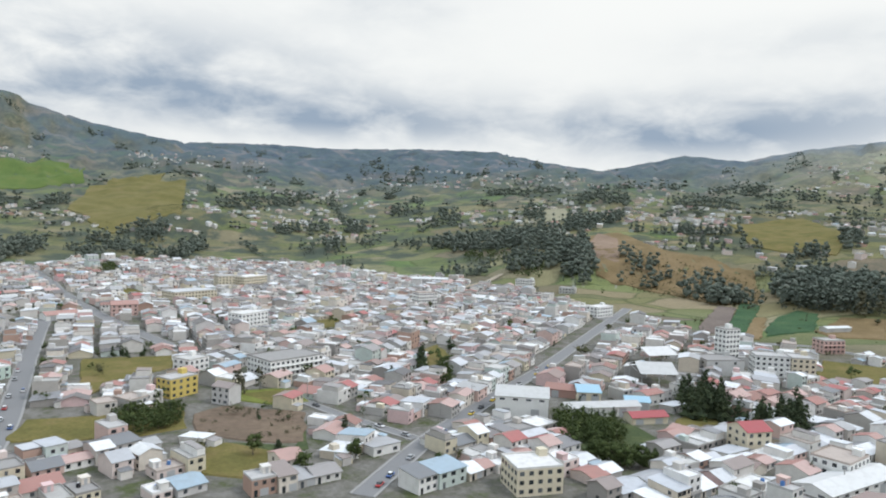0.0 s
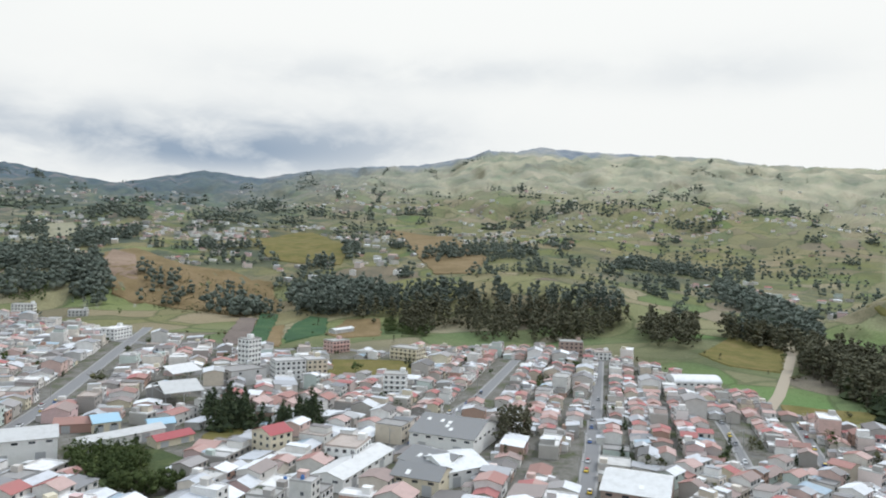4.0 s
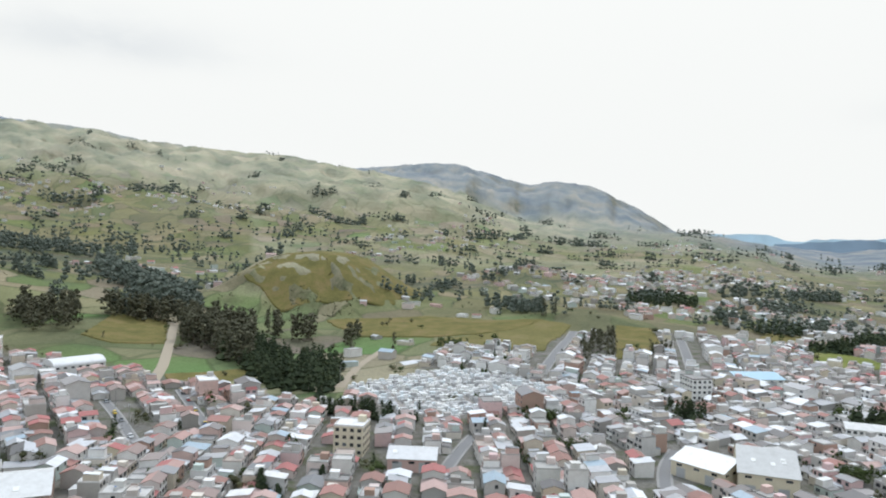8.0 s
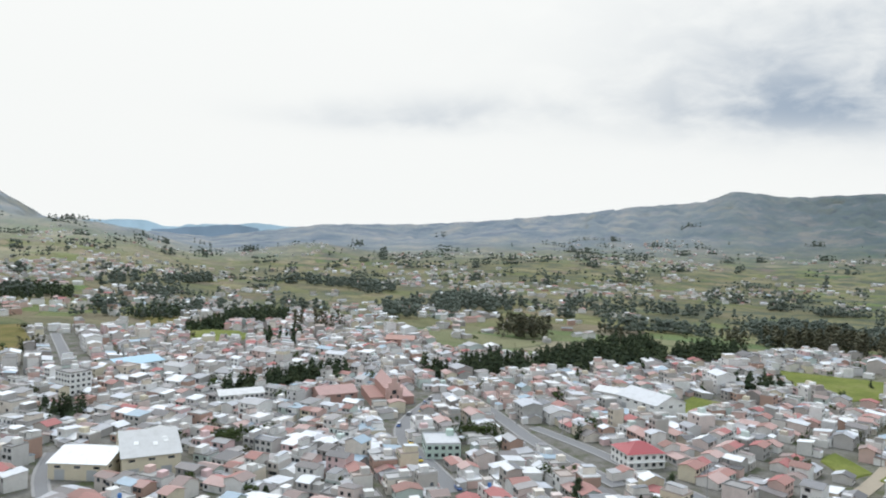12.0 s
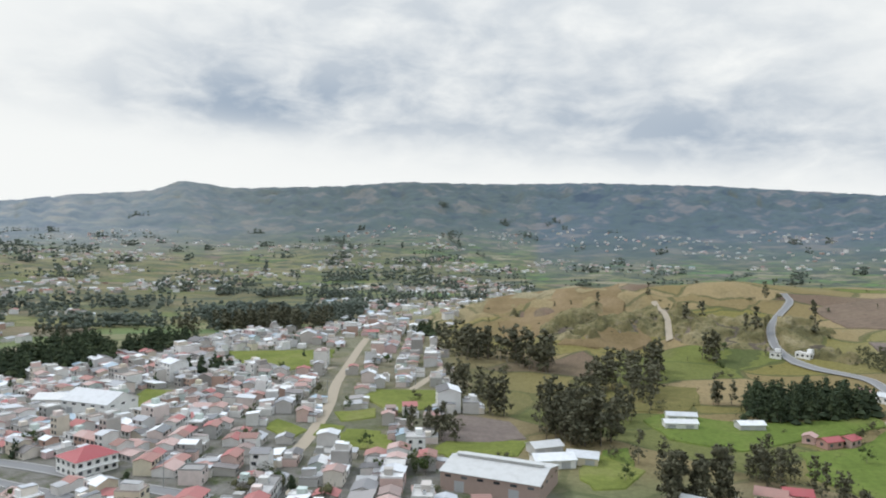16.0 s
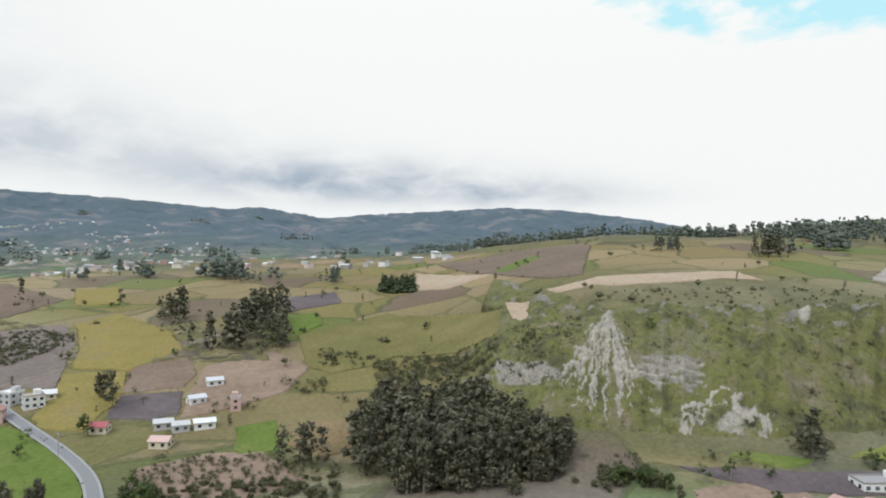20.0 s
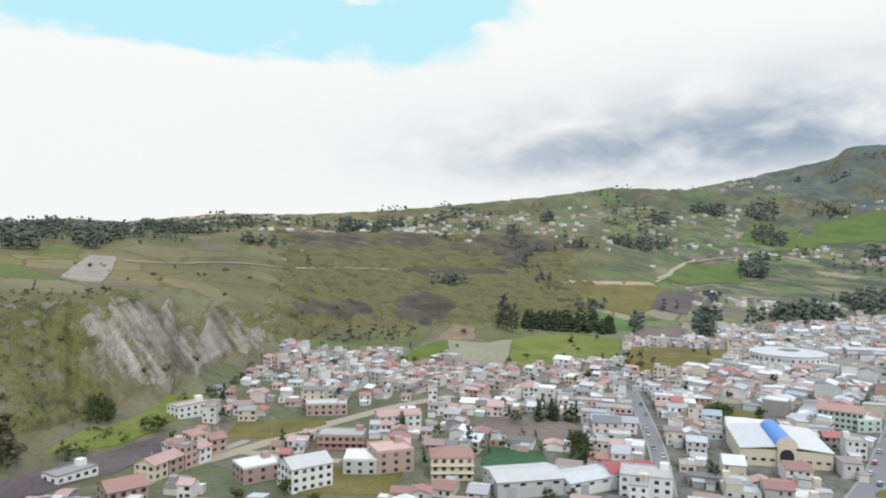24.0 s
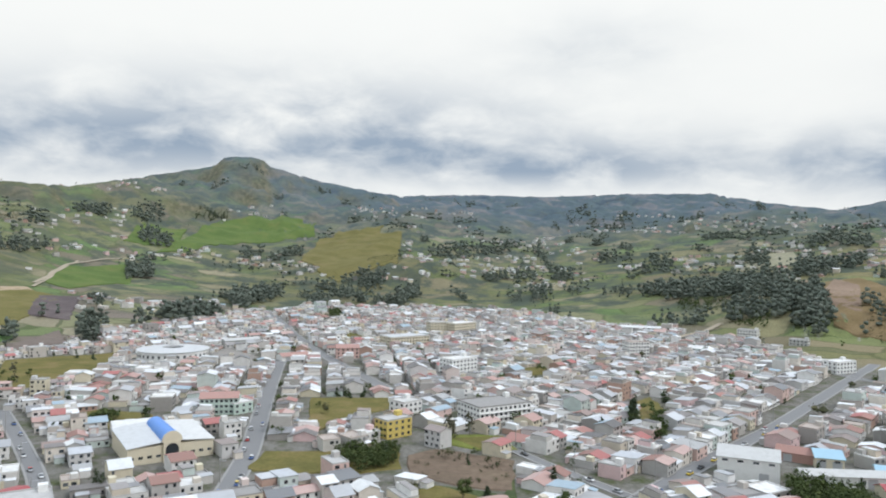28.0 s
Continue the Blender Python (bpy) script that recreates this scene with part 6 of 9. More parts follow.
def west_scarp(AZ, EL, X, Y):
    ragged = wave(AZ, EL * 1.3, 3.2, 6, 0.68, 61)
    fray = wave(AZ, EL, 0.9, 4, 0.65, 66)
    # a fan of gullies running down from one apex
    r, phi = np.hypot(AZ + 109.1, EL + 6.0), np.degrees(np.arctan2(AZ + 109.1, -6.0 - EL))
    ribs = wave(phi + 3.5 * ragged, r * 0.8, 9, 4, 0.7, 62)
    fan = box_mask(phi + 14 * ragged, -36, 27, 11) * smooth(-0.3, 0.8, r + ragged) * (1 - smooth(7.5, 10.5, r + ragged)) * np.clip(1.12 - 0.13 * r + 1.7 * ribs + 0.35 * fray, 0, 1)
    # a face of grey strata beside it
    block = patch(AZ, EL, -104.6, -10.6, 3.4, 1.5, 0.8 * ragged + 0.5 * fray)
    ledge = patch(AZ, EL, -104.2, -8.2, 3.6, 1.5, 1.0 * ragged + 0.5 * fray)
    band = wave(AZ * 0.12, EL + 0.12 * AZ, 0.7, 3, 0.6, 67)
    # the slumped hollow below, pale round its rim
    rho = np.hypot((AZ + 100.4) / 3.3, (EL + 16.0) / 4.2)
    arch = np.exp(-((rho - 0.93 - 0.3 * ragged) / 0.17) ** 2) * smooth(-17, -15, EL) * np.clip(0.75 + 0.8 * fray, 0, 1) + 0.6 * patch(AZ, EL, -99.8, -13.7, 1.5, 0.9, ragged)
    # long leaning gullies of the grey slope
    c = AZ - 0.55 * (-5.4 - EL)
    lines = wave(c + 0.25 * ragged, EL * 0.10, 0.95, 5, 0.7, 63)
    slope = patch(c, EL, -84.8, -9.6, 7.0, 5.6, 0.5 * ragged)
    gully = np.exp(-((c + 85.4 + 0.5 * ragged) / 0.7) ** 2) + 0.7 * np.exp(-((c + 81.3 + 0.4 * ragged) / 0.4) ** 2)
    crumbs = smooth(0.12, 0.5, wave(AZ, EL * 1.6, 2.6, 5, 0.68, 64)) * smooth(-9.0, -6.0, EL)
    brown = patch(AZ, EL, -116, -11.2, 3.4, 1.1, ragged + 0.3 * fray)
    left = np.exp(-((AZ + 95.4) / 0.5) ** 2 - ((EL + 5.5) / 0.9) ** 2)
    bare = np.maximum.reduce([fan, block * (0.66 + 0.3 * band + 0.35 * fray), arch * 0.95, slope * np.clip(0.7 + 0.55 * lines + 0.15 * fray, 0, 1), crumbs * 0.75, brown * 0.7, ledge * 0.42, left])
    tone = 0.26 + fan * 0.26 + block * (0.08 + 0.24 * band) + arch * 0.3 + slope * (0.12 + 0.34 * lines - 0.32 * gully) + left * 0.3 + brown * 0.1 + 0.08 * ragged + 0.1 * fray
    relief = 1.4 + 1.4 * ragged + fan * (1.3 * ribs + 0.4) + slope * (1.8 * lines - 2.2 * gully + 0.8) + block * (1.0 * band + 0.6) - 1.6 * np.exp(-(rho / 0.75) ** 4) + 0.5 * fray
    return bare, tone, np.clip(relief, -0.6, 6)


make_cliff("cliff", -124, -74, 9, 53, 640, 110, "pale eroded earth cliff with gullies and olive scrub", west_scarp, SCARP)


def dry_hill(AZ, EL, X, Y):
    ragged = wave(X, Y, 70, 5, 0.62, 81)
    cuts = np.abs(wave(X, Y, 120, 4, 0.6, 82))
    bare = smooth(0.16, 0.02, cuts) * 0.75 + 0.35 * smooth(0.3, 0.7, ragged)
    swell = 1.0 - 0.75 * smooth(200, 206, AZ)
    return bare, 0.3 + 0.4 * ragged, swell * np.clip(4.0 + 6.0 * ragged - 9.0 * np.exp(-(cuts / 0.2) ** 2), -0.6, 14)


make_cliff("hillside", 177, 204, 10, 60, 880, 90, "dry golden hillside cut by brown erosion gullies", dry_hill, HILL)
make_cliff("hillside", 204, 226, 14, 60, 700, 80, "dry golden hillside cut by brown erosion gullies", dry_hill, HILL)


def terraced(AZ, EL, X, Y):
    z = ht(X, Y)
    ragged = wave(X, Y, 80, 5, 0.62, 91)
    cuts = np.abs(wave(AZ + 0.02 * z, 0.02 * z, 6, 4, 0.6, 92))
    step = np.abs(np.sin(z * 0.42 + 1.5 * ragged))
    dips = wave(AZ * 0.5, EL, 2.2, 4, 0.6, 93)
    # brown earth placed to fit the camera's view: the brow, two patches below, dark growth and a strip
    fallow = np.maximum.reduce([smooth(-1.3, -0.5, EL + 0.35 * ragged) * (0.55 + 0.4 * dips), 0.8 * patch(AZ, EL, -72.3, -5.5, 3.4, 0.75, 0.9 * ragged),
                                patch(AZ, EL, -65.0, -5.4, 2.6, 1.25, 0.9 * ragged), 0.9 * patch(AZ, EL, -57.6, -0.6, 1.5, 1.6, 0.7 * ragged),
                                0.7 * patch(AZ, EL, -62.5, -2.4, 4.5, 0.35, 0.6 * ragged)])
    bare = np.maximum(fallow, smooth(0.06, 0.01, cuts) * 0.25 + 0.3 * smooth(0.35, 0.75, ragged) + 0.45 * smooth(0.45, 0.8, dips))
    return bare, 0.3 + 0.35 * ragged - 0.12 * fallow, np.clip(1.6 + 1.8 * ragged + 1.5 * step - 2.0 * np.exp(-(cuts / 0.1) ** 2), -0.6, 7)


SLOPE = cliff_mat("olive_hillside", [(0.3, (0.055, 0.054, 0.03)), (0.43, (0.10, 0.096, 0.042)), (0.54, (0.145, 0.13, 0.055)), (0.64, (0.12, 0.10, 0.062)), (0.74, (0.19, 0.155, 0.085))],
                  [(0.0, (0.055, 0.05, 0.04)), (0.35, (0.10, 0.088, 0.065)), (0.6, (0.19, 0.16, 0.12)), (0.9, (0.33, 0.28, 0.22))])
make_cliff("hillside", -78, -50, 7, 108, 1500, 120, "olive terraced hillside with scrub and shallow gullies", terraced, SLOPE, 700)

# ---- the houses of the town ----
TAKEN = []          # ground taken by the large buildings: x, y, radius


def window_mesh(w=1.25, h=1.25, key="glass"):
    bm = boxes((-w / 2, w / 2, -0.06, 0.06, 0, h))
    me = bpy.data.meshes.new("window")
    bm.to_mesh(me)
    bm.free()
    me.materials.append(M[key])
    return me


PANE, WIDE_PANE, DOOR = window_mesh(1.2, 1.25), window_mesh(2.0, 1.35), window_mesh(1.1, 2.1)
GARAGE, HUT_DOOR = window_mesh(2.7, 2.3, "steel"), window_mesh(0.9, 1.8, "steel")


def gable_walls(w, d, h, rise):
    bm = bmesh.new()
    x, y = w / 2, d / 2
    lo = [bm.verts.new(p) for p in ((-x, -y, -1.5), (x, -y, -1.5), (x, y, -1.5), (-x, y, -1.5))]
    hi = [bm.verts.new(p) for p in ((-x, -y, h), (x, -y, h), (x, y, h), (-x, y, h))]
    a, b = bm.verts.new((-x, 0, h + rise)), bm.verts.new((x, 0, h + rise))
    bm.faces.new((lo[0], lo[1], hi[1], hi[0]))
    bm.faces.new((lo[2], lo[3], hi[3], hi[2]))
    bm.faces.new((lo[1], lo[2], hi[2], b, hi[1]))
    bm.faces.new((lo[3], lo[0], hi[0], a, hi[3]))
    return bm


def gable_roof(w, d, h, rise, over=0.45, t=0.16):
    bm = bmesh.new()
    x, y = w / 2 + over, d / 2 + over
    drop = rise * over / (d / 2)
    for s in (-1, 1):
        p = [(-x, s * y, h - drop), (x, s * y, h - drop), (x, 0, h + rise), (-x, 0, h + rise)]
        lo = [bm.verts.new(q) for q in p]
        hi = [bm.verts.new((q[0], q[1], q[2] + t)) for q in p]
        for f in (hi if s < 0 else hi[::-1], lo[::-1] if s < 0 else lo):
            bm.faces.new(f)
        for i in range(4):
            q = (lo[i], lo[(i + 1) % 4], hi[(i + 1) % 4], hi[i])
            bm.faces.new(q if s < 0 else q[::-1])
    return bm


def flat_roof(w, d, h):
    """A concrete deck inside its parapet."""
    x, y = w / 2, d / 2
    return boxes((-x + 0.02, x - 0.02, -y + 0.02, y - 0.02, h - 0.2, h), (-x, x, -y, -y + 0.18, h, h + 0.55), (-x, x, y - 0.18, y, h, h + 0.55),
                 (-x, -x + 0.18, -y + 0.18, y - 0.18, h, h + 0.55), (x - 0.18, x, -y + 0.18, y - 0.18, h, h + 0.55))


def shed_roof(w, d, h, rise, over=0.4, t=0.14):
    bm = bmesh.new()
    x, y = w / 2 + over, d / 2 + over
    p = [(-x, -y, h - 0.02), (x, -y, h - 0.02), (x, y, h + rise), (-x, y, h + rise)]
    lo = [bm.verts.new(q) for q in p]
    hi = [bm.verts.new((q[0], q[1], q[2] + t)) for q in p]
    bm.faces.new(hi)
    bm.faces.new(lo[::-1])
    for i in range(4):
        bm.faces.new((lo[i], lo[(i + 1) % 4], hi[(i + 1) % 4], hi[i]))
    return bm


HOUSE_WORDS = {("gable", "roof"): "plastered town house under a grey corrugated pitched roof", ("gable", "tile"): "plastered town house under a red tiled pitched roof",
               ("flat", "deck"): "flat-roofed concrete town house with a parapet", ("shed", "roof"): "low plastered house under a single-slope sheet roof"}


def make_house(x, y, turn, w, d, storeys, roof, cover, seed, z=None):
    rng = random.Random(seed)
    h = 2.6 * storeys + 0.15
    words = HOUSE_WORDS[(roof, cover)]
    ob = root("house", x, y, turn, f"{('one', 'two', 'three', 'four', 'five')[storeys - 1]}-storey {words}", "house", "houses of the town", z)
    if roof == "gable":
        rise = d * rng.uniform(0.12, 0.2)
        part("wall", gable_walls(w, d, h, rise), "wall_object", ob)
        part("roof", gable_roof(w, d, h, rise), cover + "_object", ob)
    elif roof == "shed":
        rise = 0.9
        bm = boxes((-w / 2, w / 2, -d / 2, d / 2, -1.5, h - 0.05))
        for v in bm.verts:
            if v.co.z > 0 and v.co.y > 0:
                v.co.z += rise
        part("wall", bm, "wall_object", ob)
        part("roof", shed_roof(w, d, h, rise), "roof_object", ob)
    else:
        part("wall", boxes((-w / 2, w / 2, -d / 2, d / 2, -1.5, h - 0.2)), "wall_object", ob)
        part("roof", flat_roof(w, d, h), "deck_object", ob)
        sx = rng.choice((-1, 1)) * (w / 2 - 1.9)
        hut = part("stair_hut", boxes((sx - 1.3, sx + 1.3, d / 2 - 4.2, d / 2 - 1.2, h, h + 2.1), (sx - 1.5, sx + 1.5, d / 2 - 4.4, d / 2 - 1.0, h + 2.1, h + 2.25)), "wall_object", ob)
        o = new("hut_door", HUT_DOOR)
        o.parent, o.location = hut, (sx, d / 2 - 4.2, h)
        if rng.random() < 0.5:
            bm = bmesh.new()
            bmesh.ops.create_cone(bm, cap_ends=True, segments=12, radius1=0.7, radius2=0.62, depth=1.3, matrix=Matrix.Translation((-sx * 0.5, 0.5, h + 0.65)))
            tank = part("water_tank", bm, "tank", ob)
            bm = bmesh.new()
            bmesh.ops.create_cone(bm, cap_ends=True, segments=10, radius1=0.4, radius2=0.15, depth=0.25, matrix=Matrix.Translation((-sx * 0.5, 0.5, h + 1.42)))
            part("tank_lid", bm, "tank", tank)
        if rng.random() < 0.4:
            part("balcony", boxes((-w / 2 + 0.4, w / 2 - 0.4, -d / 2 - 0.9, -d / 2, 2.7, 2.88), (-w / 2 + 0.4, w / 2 - 0.4, -d / 2 - 0.9, -d / 2 - 0.8, 2.88, 3.7)), "wall_object", ob)
    n = 2 if w < 7 else 3
    for side in (-1, 1):
        for s in range(storeys):
            for k in range(n if side < 0 else 2):
                m = n if side < 0 else 2
                px = (k + 0.5) / m * w - w / 2
                if s == 0 and side < 0:
                    me, z0 = ((DOOR, 0.05) if k == 0 else (GARAGE, 0.05) if (k == 1 and rng.random() < 0.5) else (PANE, 0.95))
                else:
                    me, z0 = (WIDE_PANE if rng.random() < 0.3 else PANE), s * 2.6 + 0.95
                o = new("door" if me in (DOOR, GARAGE) else "window", me)
                o.parent = ob
                o.location = (px, side * (d / 2), z0)
    for s in range(storeys):
        for side in (-1, 1):
            if rng.random() < 0.35:
                o = new("window", PANE)
                o.parent = ob
                o.location, o.rotation_euler = (side * w / 2, rng.uniform(-0.25, 0.25) * d, s * 2.6 + 0.95), (0, 0, math.pi / 2)
    return ob


# districts: middle x, y, the way of the streets in degrees, share left open, share of red tiles
DISTRICTS = ((-40, 420, 67, 0.07, 0.10), (120, 480, 67, 0.07, 0.08), (-230, 420, 116, 0.10, 0.08), (-330, 760, 52, 0.08, 0.06), (-90, 860, 75, 0.06, 0.06), (130, 240, 38, 0.08, 0.12),
             (300, 330, 40, 0.10, 0.35), (370, 190, 40, 0.04, 0.6), (300, 60, 8, 0.08, 0.3), (560, -60, -9, 0.10, 0.05), (360, -120, 24, 0.08, 0.1), (640, -330, -25, 0.12, 0.22),
             (230, -290, -22, 0.08, 0.14), (250, -480, -35, 0.10, 0.12), (110, -330, 97, 0.30, 0.3), (110, -560, 97, 0.5, 0.2), (-330, 90, 60, 0.66, 0.4), (-430, 250, 30, 0.45, 0.3),
             (-260, 210, 48, 0.12, 0.15), (-560, 420, 60, 0.3, 0.1))


def lay_out():
    rng = random.Random(5)
    ds = np.array([d[:2] for d in DISTRICTS])
    spots = []
    for k, (cx, cy, turn, open_share, red) in enumerate(DISTRICTS):
        c, s = math.cos(radians(turn)), math.sin(radians(turn))
        red = min(0.6, red + 0.08)
        big = 1.4 if math.hypot(cx + 80, cy - 560) < 420 else 1.0
        v = -420.0
        row = 0
        while v < 420:
            deep = rng.uniform(7.0, 9.4) * big
            u = -420.0 + rng.uniform(0, 6)
            count = rng.randint(4, 10)
            while u < 420:
                w = big * rng.choice((4.4, 5.0, 5.8, 6.8, 8.6))
                x, y = cx + (u + w / 2) * c - (v + deep / 2) * s, cy + (u + w / 2) * s + (v + deep / 2) * c
                u += w + (0.1 if rng.random() < 0.8 else rng.uniform(0.6, 3.0))
                count -= 1
                if count <= 0:
                    count = rng.randint(7, 12)
                    u += 5.0
                r = rng.random
                pick = (r(), r(), r(), r(), r(), r())
                if np.argmin((ds[:, 0] - x) ** 2 + (ds[:, 1] - y) ** 2) != k or pick[0] < open_share:
                    continue
                d = math.hypot(x, y)
                if d < 226:
                    continue
                depth = min(deep - 0.3, big * (5.8, 6.8, 7.8, 9.0)[int(pick[1] * 4)])
                storeys = 1 if pick[2] < 0.56 else 2 if pick[2] < 0.92 else 3 if pick[2] < 0.99 else 4
                if pick[3] < red:
                    roof, cover = "gable", "tile"
                    storeys = min(storeys, 2)
                elif pick[3] < red + (1 - red) * 0.28:
                    roof, cover = "gable", "roof"
                    storeys = min(storeys, 3)
                elif pick[3] < red + (1 - red) * 0.52:
                    roof, cover, storeys = "shed", "roof", min(storeys, 2)
                else:
                    roof, cover = "flat", "deck"
                if d > 340 and pick[4] > 0.95:
                    # a larger block among the small houses
                    w, depth, storeys, roof, cover = 9.0 + 5 * pick[1], 8.0 + 4 * pick[5], 2 + int(pick[1] * 2.4), "flat" if pick[5] < 0.6 else "gable", "deck" if pick[5] < 0.6 else "roof"
                flip = 180 if row % 2 else 0
                bend = 7 * float(wave(x, y, 260, 2, 0.5, 8))
                spots.append((x, y, turn + flip + (90 if roof == "gable" and pick[4] < 0.22 and abs(w - depth) < 1.6 else 0) + (pick[5] - 0.5) * 5 + bend, w, depth, storeys, roof, cover))
            row += 1
            v += deep + (0.3 if row % 2 else 3.6)
    P = np.array([(q[0], q[1]) for q in spots])
    d, az = np.hypot(P[:, 0], P[:, 1]), np.degrees(np.arctan2(P[:, 0], P[:, 1]))
    ok = d < town_edge(az) - 3
    for kind, w, line in STREETS:
        ok &= line_gap(P[:, 0], P[:, 1], line) > w / 2 + 3.8
    for kind, ring in FIELDS:
        ok &= ~inside(P[:, 0], P[:, 1], ring) & (line_gap(P[:, 0], P[:, 1], np.vstack([ring, ring[:1]])) > 4)
    for kind, n, low, high, ring in WOODS:
        ok &= ~inside(P[:, 0], P[:, 1], ring)
    for x, y, r in TAKEN:
        ok &= np.hypot(P[:, 0] - x, P[:, 1] - y) > r + 5
    return [q for q, k in zip(spots, ok) if k]


def gather(spots, name, label, windows=True):
    """Houses too many to count, joined by neighbourhood into one mesh."""
    rng = random.Random(17)
    V, F, K = [], [], []

    def put(pts, faces, k, c, s, x, y, z):
        n = len(V)
        V.extend((x + p[0] * c - p[1] * s, y + p[0] * s + p[1] * c, z + p[2]) for p in pts)
        F.extend([n + i for i in f] for f in faces)
        K.extend([k] * len(faces))
    cube = [[4, 5, 6, 7], [0, 1, 5, 4], [1, 2, 6, 5], [2, 3, 7, 6], [3, 0, 4, 7]]
    P = np.array([(q[0], q[1]) for q in spots])
    Z = ht(P[:, 0], P[:, 1])
    for (x, y, turn, w, d, st, roof, cover), z in zip(spots, Z):
        c, s = math.cos(radians(turn)), math.sin(radians(turn))
        h, a, b, z = 2.6 * st + 0.15, w / 2, d / 2, float(z)
        base = [(-a, -b, -2.5), (a, -b, -2.5), (a, b, -2.5), (-a, b, -2.5)]
        if roof == "gable":
            rise = d * rng.uniform(0.10, 0.2)
            put(base + [(-a, -b, h), (a, -b, h), (a, b, h), (-a, b, h), (-a, 0, h + rise), (a, 0, h + rise)], [[0, 1, 5, 4], [2, 3, 7, 6], [1, 2, 6, 9, 5], [3, 0, 4, 8, 7]], 0, c, s, x, y, z)
            o, t, dr = 0.4, 0.15, rise * 0.4 / b
            for q in (-1, 1):
                p = [(-a - o, q * (b + o), h - dr), (a + o, q * (b + o), h - dr), (a + o, 0, h + rise), (-a - o, 0, h + rise)]
                p = p + [(i[0], i[1], i[2] + t) for i in p]
                put(p, cube if q < 0 else [f[::-1] for f in cube], 2 if cover == "tile" else 1, c, s, x, y, z)
        else:
            lift = 0.8 if roof == "shed" else 0.0
            put(base + [(-a, -b, h), (a, -b, h), (a, b, h + lift), (-a, b, h + lift)], cube[1:], 0, c, s, x, y, z)
            o = 0.35 if roof == "shed" else 0.0
            if roof == "shed":
                p = [(-a - o, -b - o, h), (a + o, -b - o, h), (a + o, b + o, h + lift), (-a - o, b + o, h + lift)]
                put(p + [(i[0], i[1], i[2] + 0.14) for i in p], cube, 1, c, s, x, y, z)
            else:
                put([(-a, -b, h), (a, -b, h), (a, b, h), (-a, b, h), (-a, -b, h + 0.5), (a, -b, h + 0.5), (a, b, h + 0.5), (-a, b, h + 0.5),
                     (-a + 0.25, -b + 0.25, h + 0.5), (a - 0.25, -b + 0.25, h + 0.5), (a - 0.25, b - 0.25, h + 0.5), (-a + 0.25, b - 0.25, h + 0.5),
                     (-a + 0.25, -b + 0.25, h), (a - 0.25, -b + 0.25, h), (a - 0.25, b - 0.25, h), (-a + 0.25, b - 0.25, h)],
                    cube[1:] + [[4, 5, 9, 8], [5, 6, 10, 9], [6, 7, 11, 10], [7, 4, 8, 11], [8, 9, 13, 12], [9, 10, 14, 13], [10, 11, 15, 14], [11, 8, 12, 15], [12, 13, 14, 15]], 3, c, s, x, y, z)
                if windows and rng.random() < 0.35:
                    # an upper room under its own sheet
                    k0 = rng.choice((-1, 1))
                    p = [(k0 * a - k0 * 0.15, -b + 0.3, h), (k0 * 0.1, -b + 0.3, h), (k0 * 0.1, b * 0.55, h), (k0 * a - k0 * 0.15, b * 0.55, h)]
                    p = p if k0 < 0 else [p[1], p[0], p[3], p[2]]
                    p = p + [(q[0], q[1], h + 2.5) for q in p]
                    put(p, cube[1:], 0, c, s, x, y, z)
                    t2 = [(q[0], q[1], q[2] + (0.3 if i > 1 else 0)) for i, q in enumerate(p[4:])]
                    put(t2 + [(q[0], q[1], q[2] + 0.12) for q in t2], cube, 1, c, s, x, y, z)
                if rng.random() < 0.6:
                    sx, sy = rng.choice((-1, 1)) * (a - 1.7), rng.choice((-1, 1)) * (b - 2.2)
                    put([(sx - 1.3, sy - 1.5, h), (sx + 1.3, sy - 1.5, h), (sx + 1.3, sy + 1.5, h), (sx - 1.3, sy + 1.5, h), (sx - 1.3, sy - 1.5, h + 2.2), (sx + 1.3, sy - 1.5, h + 2.2), (sx + 1.3, sy + 1.5, h + 2.2), (sx - 1.3, sy + 1.5, h + 2.2)], cube, 0, c, s, x, y, z)
        for _ in range(rng.choice((0, 1, 1, 2)) if windows else 0):
            # a lean-to or wash house behind
            aw, ad, ah = rng.uniform(1.3, 2.6), rng.uniform(1.2, 2.0), rng.uniform(2.2, 3.2)
            ax, ay = rng.uniform(-0.4, 0.4) * w, b + ad * rng.uniform(0.6, 1.3)
            p = [(ax - aw, ay - ad, -1), (ax + aw, ay - ad, -1), (ax + aw, ay + ad, -1), (ax - aw, ay + ad, -1), (ax - aw, ay - ad, ah + 0.4), (ax + aw, ay - ad, ah + 0.4), (ax + aw, ay + ad, ah), (ax - aw, ay + ad, ah)]
            put(p, cube[1:], 0, c, s, x, y, z)
            p = [(q[0] * 1.0 + (0.2 if q[0] > ax else -0.2), q[1] + (0.2 if q[1] > ay else 0), q[2]) for q in p[4:]]
            put(p + [(q[0], q[1], q[2] + 0.12) for q in p], cube, 1, c, s, x, y, z)
